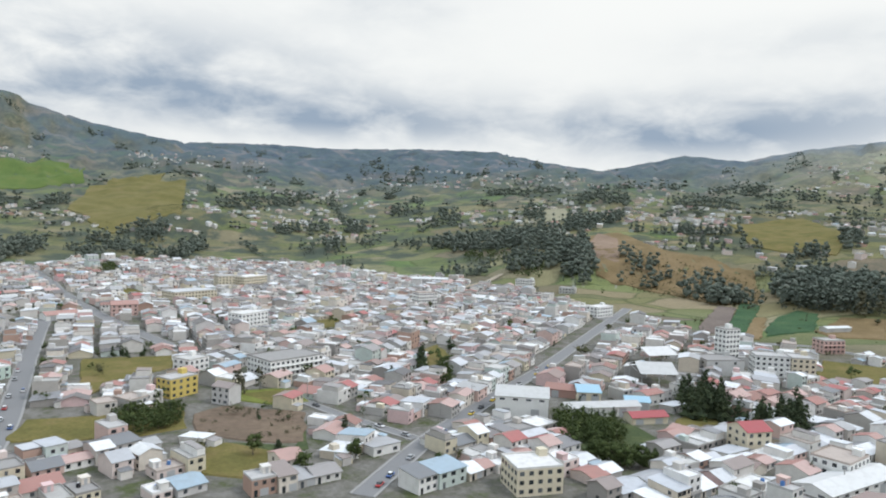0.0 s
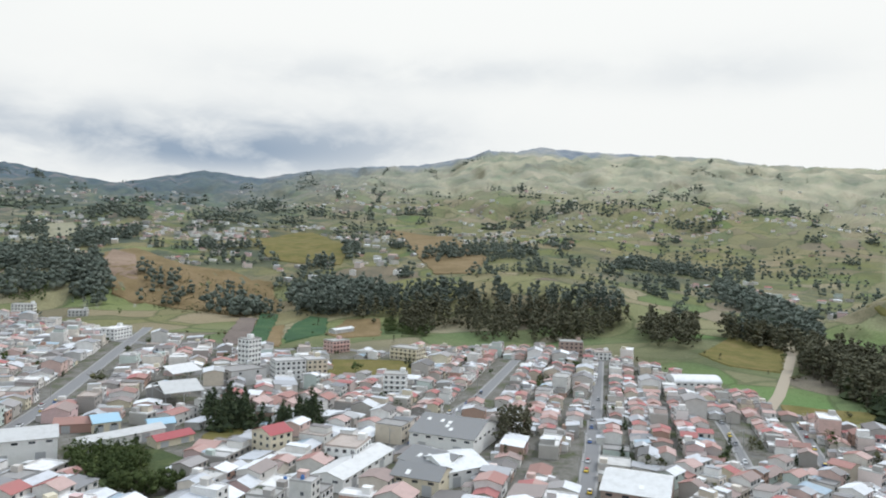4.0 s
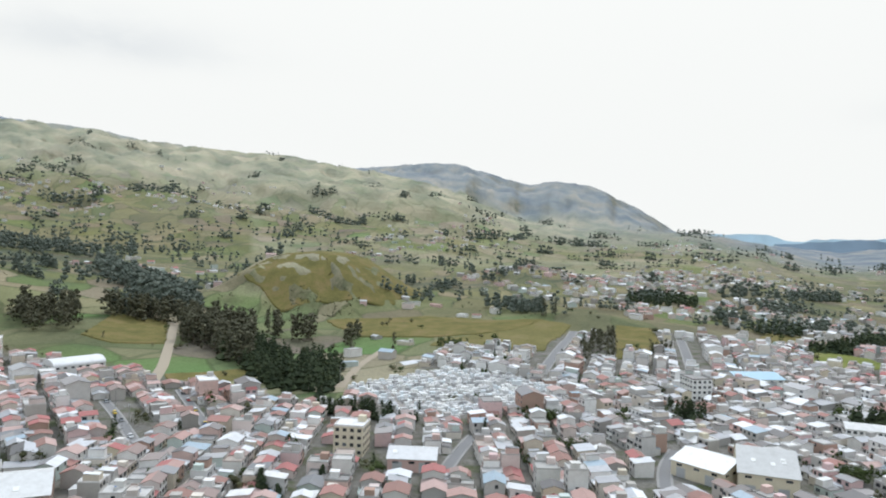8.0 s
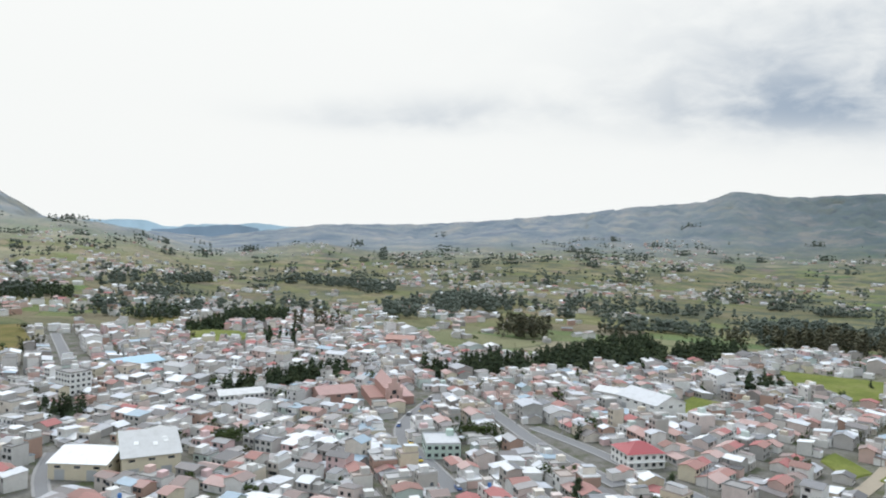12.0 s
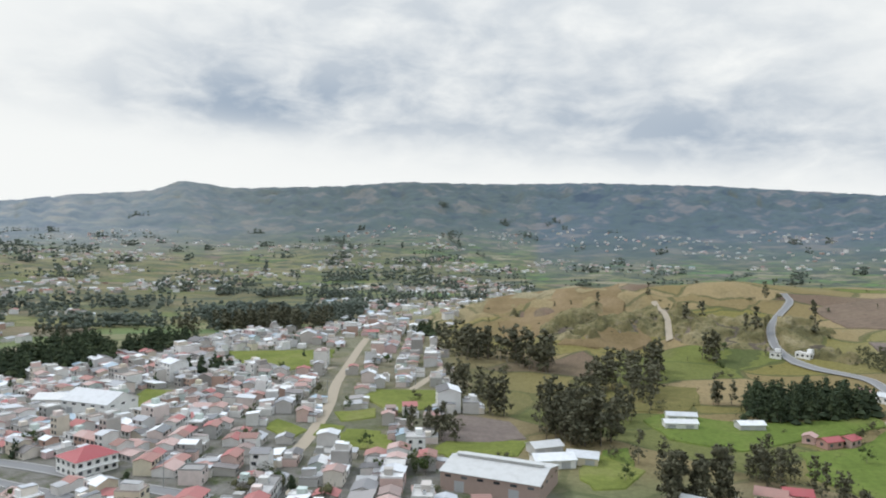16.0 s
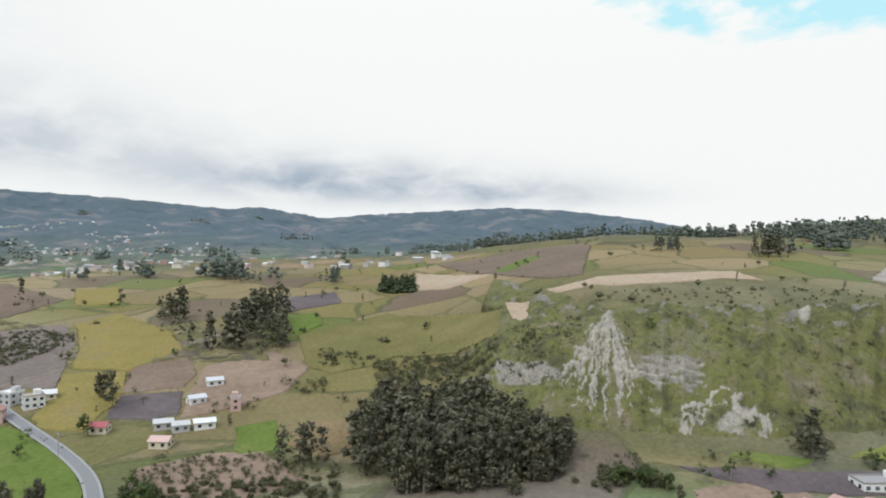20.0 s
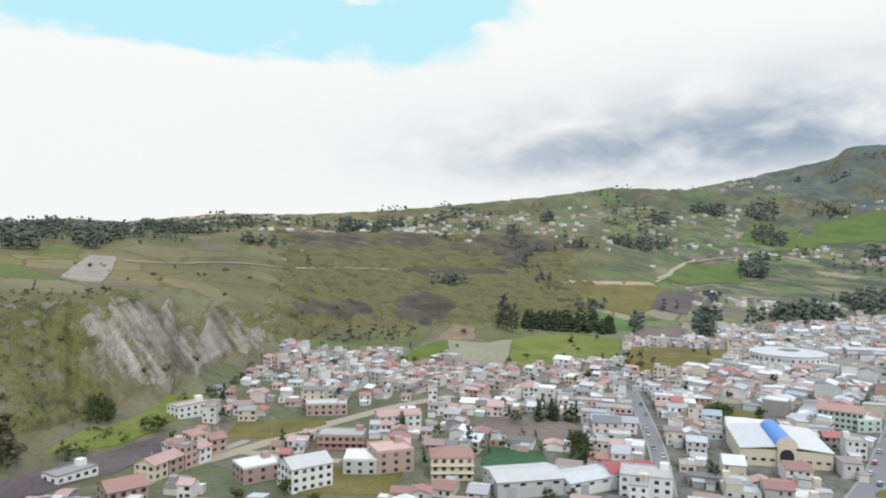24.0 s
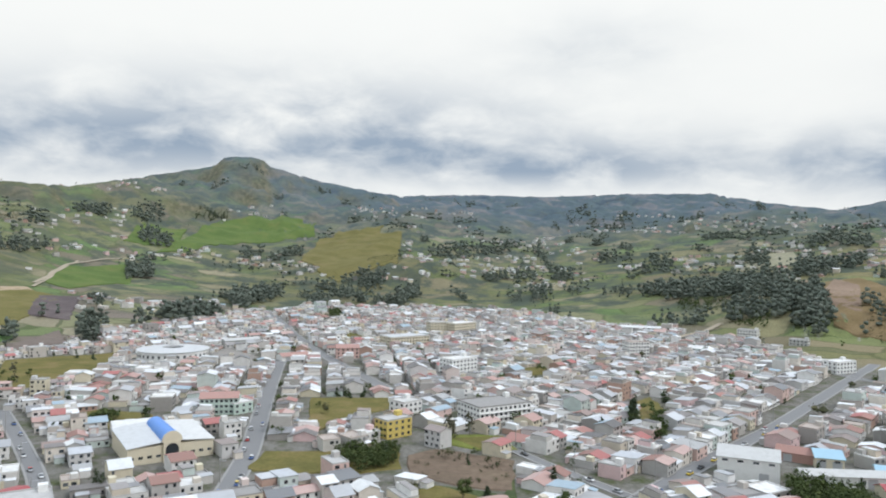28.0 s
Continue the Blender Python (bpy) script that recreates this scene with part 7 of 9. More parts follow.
        if windows:
            for q in (-1, 1):
                for f in range(st):
                    m = 3 if w > 7 else 2
                    for k in range(m):
                        if rng.random() < (0.22 if x * x + y * y < 270000 else 0.5):
                            continue
                        px, z0, hw = (k + rng.uniform(0.35, 0.65)) / m * w - a, f * 2.6 + 0.9, rng.choice((0.45, 0.55, 0.65, 0.9))
                        y0, y1 = q * (b - 0.05), q * (b + 0.07)
                        p = [(px - hw, y1, z0), (px + hw, y1, z0), (px + hw, y0, z0), (px - hw, y0, z0)]
                        p = p + [(i[0], i[1], z0 + 1.3) for i in p]
                        put(p, cube if q < 0 else [g[::-1] for g in cube], 4, c, s, x, y, z)
    ob = solid(name, V, F, ["wall_island", "roof_island", "tile_island", "deck_island", "glass_rows"], mat_index=K)
    return tagged(ob, label, "houses", kind="stuff")


def settle_town():
    spots = lay_out()
    spots.sort(key=lambda q: math.hypot(q[0], q[1]))
    near, rest = spots[:225], spots[225:]
    made = {}
    for i, (x, y, turn, w, d, st, roof, cover) in enumerate(near):
        key = (round(w, 1), round(d), st, roof, cover)
        if key in made:
            copy_thing(made[key], pose(x, y, float(ht(x, y)), 0, 0, turn))
        else:
            made[key] = make_house(x, y, turn, key[0], key[1], st, roof, cover, i)
    groups = {}
    for q in rest:
        far = math.hypot(q[0], q[1])
        groups.setdefault((int((math.degrees(math.atan2(q[0], q[1])) + 180) // 45), far < 520), []).append(q)
    for (k, close), g in groups.items():
        gather(g, "house_rows", "crowded rows of plastered town houses with sheet, tile and concrete roofs", windows=True)
    return len(spots)


def hamlets():
    """Scattered farmhouses and villages on the slopes and plateaus round the town."""
    rng = random.Random(23)
    spots = []
    for a0, a1, d0, d1, n, thr in ((-28, 14, 1300, 3300, 520, 0.1), (14, 60, 1150, 3000, 420, 0.15), (-45, -28, 950, 2600, 200, 0.2), (60, 112, 900, 2900, 420, 0.2), (112, 180, 850, 2700, 760, 0.1),
                                   (-180, -140, 2000, 3300, 330, 0.0), (140, 180, 2300, 3300, 220, 0.1), (-152, -118, 900, 1250, 60, -0.1), (-112, -60, 1300, 1800, 150, -0.2), (76, 88, 470, 860, 20, -2.0), (8, 30, 1080, 1500, 60, -0.4), (98, 126, 800, 1700, 300, -0.3), (84, 100, 900, 1700, 120, -0.2), (158, 178, 1300, 2300, 150, -0.1), (110, 142, 640, 1150, 150, -2.0), (164, 174, 640, 1150, 70, -2.0), (8, 36, 900, 1350, 90, -2.0), (36, 80, 1300, 2500, 170, -0.3), (-62, -40, 1250, 2100, 70, -0.3), (-76, -60, 1300, 1700, 40, -0.5)):
        n = int(n * 1.35)
        left = n
        for _ in range(n * 12):
            a, d = radians(rng.uniform(a0, a1)), rng.uniform(d0, d1)
            x, y = d * math.sin(a), d * math.cos(a)
            if float(wave(x, y, 700, 3, 0.6, 5)) < thr or float(ht(x, y)) > (300 if d < 3000 else 200):
                continue
            st = 1 if rng.random() < 0.6 else 2
            roof, cover = rng.choice((("gable", "roof"), ("flat", "deck"), ("shed", "roof"), ("gable", "roof"), ("gable", "tile")))
            spots.append((x, y, rng.uniform(0, 180), rng.uniform(7, 14), rng.uniform(6, 10), st, roof, cover))
            left -= 1
            if left <= 0:
                break
    P = np.array([(q[0], q[1]) for q in spots])
    ok = np.ones(len(P), bool)
    for kind, n, low, high, ring in WOODS:
        ok &= ~inside(P[:, 0], P[:, 1], ring)
    for kind, ring in FIELDS:
        ok &= ~inside(P[:, 0], P[:, 1], ring)
    spots = [q for q, k in zip(spots, ok) if k]
    g = {}
    for q in spots:
        g.setdefault(int((math.degrees(math.atan2(q[0], q[1])) + 180) // 60), []).append(q)
    for v in g.values():
        gather(v, "hamlet_houses", "scattered pale farmhouses and village houses among fields", windows=False)

# ---- trees ----
def leaf_cloud(rng, centres, n, size):
    """Leaf sprays: small bent quads round several branch ends, turned every way."""
    V, F = [], []
    for i in range(n):
        cx, cy, cz, r = centres[rng.randrange(len(centres))]
        u = Vector((rng.gauss(0, 1), rng.gauss(0, 1), rng.gauss(0, 1)))
        u.normalize()
        q = r * rng.uniform(0.3, 1.35)
        p = Vector((cx + u.x * q, cy + u.y * q, cz + u.z * q * 0.85))
        a = u.cross(Vector((rng.gauss(0, 1), rng.gauss(0, 1), rng.gauss(0, 1))))
        a.normalize()
        b = u.cross(a)
        # sprays lie roughly on the crown's outside, tipped at random
        b = (b + u * rng.uniform(-0.7, 0.7)).normalized()
        s = size * rng.uniform(0.6, 1.3)
        k = len(V)
        V += [tuple(p - a * s - b * s * 0.7), tuple(p + a * s * 0.9 - b * s * 0.8), tuple(p + a * s + b * s * 0.7 + u * s * 0.3), tuple(p - a * s * 0.8 + b * s * 0.8)]
        F.append([k, k + 1, k + 2, k + 3])
    return V, F


def blob(rng, x, y, z, r, flat=0.85, few=False):
    """The dense inside of one bough: a lumpy ball of few faces."""
    t = (1 + 5 ** 0.5) / 2
    P = [(-1, t, 0), (1, t, 0), (-1, -t, 0), (1, -t, 0), (0, -1, t), (0, 1, t), (0, -1, -t), (0, 1, -t), (t, 0, -1), (t, 0, 1), (-t, 0, -1), (-t, 0, 1)]
    F = [(0, 11, 5), (0, 5, 1), (0, 1, 7), (0, 7, 10), (0, 10, 11), (1, 5, 9), (5, 11, 4), (11, 10, 2), (10, 7, 6), (7, 1, 8), (3, 9, 4), (3, 4, 2), (3, 2, 6), (3, 6, 8), (3, 8, 9), (4, 9, 5), (2, 4, 11), (6, 2, 10), (8, 6, 7), (9, 8, 1)]
    if few:
        P = [(1.9, 0, 0), (0, 1.9, 0), (-1.9, 0, 0), (0, -1.9, 0), (0, 0, 2.0), (0, 0, -1.6)]
        F = [(0, 1, 4), (1, 2, 4), (2, 3, 4), (3, 0, 4), (1, 0, 5), (2, 1, 5), (3, 2, 5), (0, 3, 5)]
    t = rng.uniform(0, 6)
    c, s = math.cos(t), math.sin(t)
    V = []
    for p in P:
        k = r / 1.9 * rng.uniform(0.7, 1.15)
        V.append((x + (p[0] * c - p[1] * s) * k, y + (p[0] * s + p[1] * c) * k, z + p[2] * k * flat))
    return V, [list(f) for f in F]


def crown_of(kind, h, rng, detail):
    """Faces of the crown and the boughs' middles for a tree of that height; detail is its number of leaf sprays."""
    cs = []
    if kind == "eucalyptus":
        # two or three leaders, boughs hanging from low down to the tip
        tops = [(rng.uniform(-0.10, 0.10) * h, rng.uniform(-0.10, 0.10) * h, rng.uniform(0.84, 1.0)) for _ in range(rng.choice((2, 3)))]
        for i in range(20):
            tx, ty, tz = tops[i % len(tops)]
            f = (0.10 + 0.86 * rng.random() ** 0.85) * tz
            a, q = rng.uniform(0, 6.28), h * 0.17 * (1.15 - f * 0.85) * rng.uniform(0.2, 1.15)
            cs.append((tx * f + q * math.cos(a), ty * f + q * math.sin(a), h * f, h * rng.uniform(0.06, 0.12) * (1.25 - 0.5 * f)))
        cs += [(tx, ty, h * tz * 0.95, h * 0.05) for tx, ty, tz in tops]
    elif kind == "pine":
        for i in range(12):
            f = 0.10 + 0.86 * i / 11
            a, q = rng.uniform(0, 6.28), h * 0.13 * (1.1 - f)
            cs.append((q * math.cos(a), q * math.sin(a), h * f, h * (0.29 * (1.08 - f) + 0.05) * rng.uniform(0.8, 1.15)))
    elif kind == "broadleaf":
        for i in range(11):
            a, q = rng.uniform(0, 6.28), h * 0.34 * rng.random() ** 0.5
            cs.append((q * math.cos(a), q * math.sin(a), h * rng.uniform(0.28, 0.85), h * rng.uniform(0.13, 0.22)))
    else:
        for i in range(6):
            a, q = rng.uniform(0, 6.28), h * 0.5 * rng.random()
            cs.append((q * math.cos(a), q * math.sin(a), h * rng.uniform(0.2, 0.7), h * rng.uniform(0.2, 0.34)))
    V, F = [], []
    near = detail > 400
    if detail < 30:
        # far off: a few broad boughs carry the shape
        keep = sorted(rng.sample(cs, 3 if detail > 10 else 2), key=lambda c: c[2])
        cs = [(c[0], c[1], h * (0.25 + 0.52 * (i / max(1, len(keep) - 1)) * rng.uniform(0.8, 1.1)), h * (0.185 - 0.03 * i) * rng.uniform(0.85, 1.25)) for i, c in enumerate(keep)]
    for c in cs[:: 1 if near or detail < 30 else 2 if detail > 100 else 3]:
        v, f = blob(rng, c[0], c[1], c[2], c[3] * (0.42 if near and kind == "eucalyptus" else 0.7 if near else 0.62 if detail > 100 else 1.0 if detail >= 30 else 0.95), few=30 <= detail < 400)
        F += [[len(V) + i for i in g] for g in f]
        V += v
    size = 0.017 if near else 0.027 if detail > 100 else 0.042 if detail >= 30 else 0.05 if detail > 10 else 0.07
    v, f = leaf_cloud(rng, cs, detail, h * size + (0.08 if near else 0.0))
    F += [[len(V) + i for i in g] for g in f]
    V += v
    return V, F, cs


def trunk_mesh(kind, h, cs, rng):
    bm = bmesh.new()

    def limb(p, q, r0, r1, seg=6):
        p, q = Vector(p), Vector(q)
        ax = (q - p).normalized()
        s = ax.orthogonal().normalized()
        t = ax.cross(s)
        a = [bm.verts.new(p + (s * math.cos(k / seg * 6.283) + t * math.sin(k / seg * 6.283)) * r0) for k in range(seg)]
        b = [bm.verts.new(q + (s * math.cos(k / seg * 6.283) + t * math.sin(k / seg * 6.283)) * r1) for k in range(seg)]
        for k in range(seg):
            bm.faces.new((a[k], a[(k + 1) % seg], b[(k + 1) % seg], b[k]))
    r = h * 0.018 + 0.06
    mid = (rng.uniform(-0.02, 0.02) * h, rng.uniform(-0.02, 0.02) * h, h * 0.45)
    limb((0, 0, -0.6), mid, r * 1.25, r * 0.75)
    limb(mid, (0, 0, h * 0.88), r * 0.75, r * 0.2)
    for c in cs[:6]:
        z0 = min(c[2] * 0.7, h * 0.75)
        limb((mid[0] * 0.7, mid[1] * 0.7, z0), c[:3], r * 0.4, r * 0.12, 5)
    return bm


TREE_WORDS = {"eucalyptus": "tall slender eucalyptus with an open grey-green crown", "pine": "dense dark green conifer with a tapering crown",
              "broadleaf": "rounded green broadleaf tree", "shrub": "low dry olive-green shrub"}


def plant():
    """The nearest trees one by one; the rest of each wood joined."""
    rng = random.Random(41)
    spots = []
    for kind, n, low, high, ring in WOODS:
        lo, hi = ring.min(0), ring.max(0)
        got = 0
        for _ in range(n * 30):
            x, y = rng.uniform(lo[0], hi[0]), rng.uniform(lo[1], hi[1])
            if inside(x, y, ring):
                spots.append((kind, low + (high - low) * rng.random() ** 0.8, x, y))
                got += 1
                if got >= n:
                    break
    spots += TREES
    # lone trees and bushes in yards and along hedges
    for _ in range(2400):
        a, d = radians(rng.uniform(-180, 180)), 235 + 650 * rng.random()
        x, y = d * math.sin(a), d * math.cos(a)
        kind = rng.choice(("broadleaf", "broadleaf", "pine", "shrub"))
        if d < town_edge(math.degrees(a)) and rng.random() < 0.6:
            spots.append((kind, rng.uniform(4, 9), x, y))
        elif d > town_edge(math.degrees(a)) and rng.random() < 0.4:
            spots.append((rng.choice(("shrub", "shrub", "broadleaf", "eucalyptus")), rng.uniform(2, 8), x, y))
    P = np.array([(s[2], s[3]) for s in spots])
    ok = np.ones(len(P), bool)
    for kind, w, line in STREETS:
        ok &= line_gap(P[:, 0], P[:, 1], line) > w / 2 + 1.5
    for x, y, r in TAKEN:
        ok &= np.hypot(P[:, 0] - x, P[:, 1] - y) > r
    spots = [s for s, k in zip(spots, ok) if k]
    spots.sort(key=lambda s: math.hypot(s[2], s[3]))
    near, rest = spots[:300], spots[300:]
    protos, used = {}, {}
    for i, (kind, h, x, y) in enumerate(near):
        step = {"eucalyptus": 4, "pine": 3, "broadleaf": 2, "shrub": 1}[kind]
        key = (kind, max(1, round(h / step)), i % 3)
        at = pose(x, y, float(ht(x, y)), 0, 0, rng.uniform(0, 360))
        if key in protos:
            copy_thing(protos[key], at)
            continue
        r2 = random.Random(hash((len(protos), 7)) % 9999)
        hh = key[1] * step
        V, F, cs = crown_of(kind, hh, r2, {"eucalyptus": 1500, "pine": 1300, "broadleaf": 900, "shrub": 420}[kind])
        ob = new(kind if kind == "shrub" else kind + "_tree")
        ob.matrix_world = at
        tagged(ob, TREE_WORDS[kind], "shrub" if kind == "shrub" else "tree", "trees of the town and its slopes")
        solid("crown", V, F, [kind], ob)
        part("trunk", trunk_mesh(kind, hh, cs, r2), "bark", ob)
        protos[key] = ob
    # woods
    lib = {}
    for kind in TREE_WORDS:
        for v in range(6):
            for det in (190, 64, 20, 8):
                r2 = random.Random(v * 13 + det)
                V, F, cs = crown_of(kind, 10.0, r2, det)
                stem = [(-0.12, -0.07, -0.8), (0.12, -0.07, -0.8), (0, 0.14, -0.8), (0, 0, 8.0)]
                lib[(kind, v, det)] = (np.array(V) / 10, F, np.array(stem) / 10)
    groups = {}
    for kind, h, x, y in rest:
        d = math.hypot(x, y)
        groups.setdefault((kind, int((math.degrees(math.atan2(x, y)) + 180) // 72), d > 720), []).append((h, x, y, d))
    for (kind, k, distant), g in groups.items():
        # distant eucalyptus take the leaf colour with haze painted in
        join_trees(kind, [(*q, 190 if q[3] < 400 else 64 if q[3] < 760 else 20 if q[3] < 1500 else 8) for q in g], lib, rng, {"eucalyptus": "eucalyptus wood with slim trunks and broken crowns", "pine": "dark stand of conifers", "broadleaf": "garden trees and hedges", "shrub": "dry scrub on the slope"}[kind], "hazed_eucalyptus" if distant and kind == "eucalyptus" else None)
    # woods and single trees over the far slopes
    far = []

    def grow(x, y):
        far.append((math.atan2(x, y), math.hypot(x, y), x, y, rng.random(), rng.random()))
    for turn in range(2080):
        a = rng.uniform(-180, 180)
        d = 860 + 2900 * rng.random() ** 1.2
        if turn >= 2000:
            # the wooded rim of the western plateau
            a, d = rng.uniform(-120, -82), rng.uniform(1060, 1420)
        elif rng.random() > 0.3 + 0.7 * math.exp(-((a - 25) / 50) ** 4) * (d < 2700) + 0.5 * math.exp(-((a - 130) / 45) ** 4) * (d < 3000):
            continue
        x, y = d * math.sin(radians(a)), d * math.cos(radians(a))
        if rng.random() < 0.5:
            # a grove, longer than wide
            n, t, w = rng.randint(8, 34), rng.uniform(0, 3.14), rng.uniform(7, 16) * (1 + d / 4000)
            u = w * rng.uniform(1.2, 3.5)
            for _ in range(n):
                p, q = rng.gauss(0, 0.55) * u, rng.gauss(0, 0.55) * w
                grow(x + p * math.cos(t) - q * math.sin(t), y + p * math.sin(t) + q * math.cos(t))
        elif rng.random() < 0.7:
            # a hedgerow along the edge of a plot
            t, n, gap = rng.choice((0.3, 1.87, 0.9)) + rng.gauss(0, 0.2), rng.randint(7, 22), rng.uniform(4, 9)
            for k in range(n):
                grow(x + k * gap * math.cos(t) + rng.uniform(-3, 3), y + k * gap * math.sin(t) + rng.uniform(-3, 3))
        else:
            grow(x, y)
    A = np.array(far)
    az = np.degrees(A[:, 0])
    ok = (A[:, 1] > town_edge(az) + 40) & ((np.abs(az + 157) > 35) | (A[:, 1] > 1500)) & ((np.abs(az + 100) > 26) | (A[:, 1] > 1000)) & (np.hypot((az - 73) / 7, (A[:, 1] - 900) / 120) > 1)
    for kind, ring in FIELDS:
        ok &= ~inside(A[:, 2], A[:, 3], ring)
    A = A[ok]
    for k in range(6):
        sel = A[((np.degrees(A[:, 0]) + 180) // 60).astype(int) == k]
        g = [((7 + 15 * q[5] ** 1.5) * (1 + 0.25 * (q[1] > 2000)), q[2], q[3], q[1], 20 if q[1] < 1300 else 8) for q in sel]
        if g:
            join_trees("eucalyptus", g, lib, rng, leaf="hazed_eucalyptus", label="far groves and hedgerow trees on the hillsides")
    # hedges of bushes along the plots on the slopes
    g = []
    for kind, ring in FIELDS:
        far = float(np.hypot(*ring.mean(0)))
        if kind in ("turf", "gravel", "pale", "bright_grass") or far > 900:
            continue
        if far < town_edge(math.degrees(math.atan2(*ring.mean(0)))):
            continue
        for i in range(len(ring)):
            p, q = ring[i], ring[(i + 1) % len(ring)]
            n = int(np.hypot(*(q - p)) / 2.6)
            for k in range(n):
                if rng.random() < 0.24:
                    w = p + (q - p) * (k + rng.random()) / max(n, 1)
                    g.append((rng.uniform(0.8, 2.2), float(w[0] + rng.uniform(-1, 1)), float(w[1] + rng.uniform(-1, 1)), 1000.0, 8))
    if g:
        join_trees("shrub", g, lib, rng, "low hedges and bushes between the plots")
    return len(spots), len(A)


def join_trees(kind, g, lib, rng, label, leaf=None):
    VS, FS, n, K = [], [], 0, []
    P = np.array([(q[1], q[2]) for q in g])
    Z = ht(P[:, 0], P[:, 1])
    for (h, x, y, d, det), z in zip(g, Z):
        V, F, stem = lib[(kind, rng.randrange(6), det)]
        a = rng.uniform(0, 6.28)
        c, s = math.cos(a), math.sin(a)
        fat = h * rng.uniform(0.85, 1.25)
        W = np.column_stack([(V[:, 0] * c - V[:, 1] * s) * fat + x, (V[:, 0] * s + V[:, 1] * c) * fat + y, V[:, 2] * h + z])
        VS.append(W)
        FS += [[n + i for i in f] for f in F]
        K += [0] * len(F)
        n += len(V)
        if d < 620 and kind != "shrub":
            VS.append(np.column_stack([stem[:, 0] * h * 1.2 + x, stem[:, 1] * h * 1.2 + y, stem[:, 2] * h + z]))
            FS += [[n, n + 1, n + 3], [n + 1, n + 2, n + 3], [n + 2, n, n + 3]]
            K += [1] * 3
            n += 4
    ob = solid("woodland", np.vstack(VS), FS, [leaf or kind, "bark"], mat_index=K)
    return tagged(ob, label, "trees", kind="stuff")

# ---- the large and single buildings ----
WINDOWS = {}


def pane_of(w, h, key="glass"):
    if (w, h, key) not in WINDOWS:
        WINDOWS[(w, h, key)] = window_mesh(w, h, key)
    return WINDOWS[(w, h, key)]


def put_windows(ob, w, d, storeys, step=3.2, size=(1.5, 1.35), sides=(0, 1, 2), base=0.95, storey=2.9):
    """Rows of windows on the front, the two ends and the back."""
    me = pane_of(*size)
    for side in sides:
        run, off = (w, d / 2) if side in (0, 3) else (d, w / 2)
        n = max(1, int(run / step))
        for s in range(storeys):
            for k in range(n):
                u = (k + 0.5) / n * run - run / 2
                o = new("window", me)
                o.parent = ob
                if side in (0, 3):
                    o.location = (u, (-off if side == 0 else off), s * storey + base)
                else:
                    o.location, o.rotation_euler = ((-off if side == 1 else off), u, s * storey + base), (0, 0, math.pi / 2)


def claim(x, y, w, d, turn):
    n = max(1, round(max(w, d) / min(w, d)))
    r = min(w, d) / 2
    c, s = math.cos(radians(turn)), math.sin(radians(turn))
    for k in range(n):
        u = ((k + 0.5) / n - 0.5) * max(w, d)
        px, py = (u, 0) if w >= d else (0, u)
        TAKEN.append((x + px * c - py * s, y + px * s + py * c, r * 1.25 + 1.5))


def block(x, y, turn, w, d, storeys, paint="white_paint", top="flat", cover="deck_object", label="", step=3.2, bands=False):
    """A town building of several storeys with its rows of windows."""
    claim(x, y, w, d, turn)
    h = 2.9 * storeys + 0.2
    ob = root("building", x, y, turn, label, "building")
    if top == "flat":
        part("wall", boxes((-w / 2, w / 2, -d / 2, d / 2, -2, h - 0.2)), paint, ob)
        part("roof", flat_roof(w, d, h), cover, ob)
        part("stair_hut", boxes((w / 2 - 4.2, w / 2 - 1.2, d / 2 - 4, d / 2 - 1, h, h + 2.3)), paint, ob)
    elif top == "hip":
        part("wall", boxes((-w / 2, w / 2, -d / 2, d / 2, -2, h)), paint, ob)
        bm, o, r = bmesh.new(), 0.5, min(w, d) * 0.24
        e = [bm.verts.new(p) for p in ((-w / 2 - o, -d / 2 - o, h), (w / 2 + o, -d / 2 - o, h), (w / 2 + o, d / 2 + o, h), (-w / 2 - o, d / 2 + o, h))]
        q = max(0.3, (w - d) / 2)
        a, b = bm.verts.new((-q, 0, h + r)), bm.verts.new((q, 0, h + r))
        for f in ((e[0], e[1], b, a), (e[1], e[2], b), (e[2], e[3], a, b), (e[3], e[0], a), (e[3], e[2], e[1], e[0])):
            bm.faces.new(f)
        part("roof", bm, cover, ob)
    else:
        rise = d * 0.2
        part("wall", gable_walls(w, d, h, rise), paint, ob)
        part("roof", gable_roof(w, d, h, rise), cover, ob)
    put_windows(ob, w, d, storeys, step)
    if bands:
        for s in range(1, storeys):
            part("ledge", boxes((-w / 2 - 0.25, w / 2 + 0.25, -d / 2 - 0.9, -d / 2 + 0.02, s * 2.9 - 0.12, s * 2.9 + 0.06)), paint, ob)
    return ob


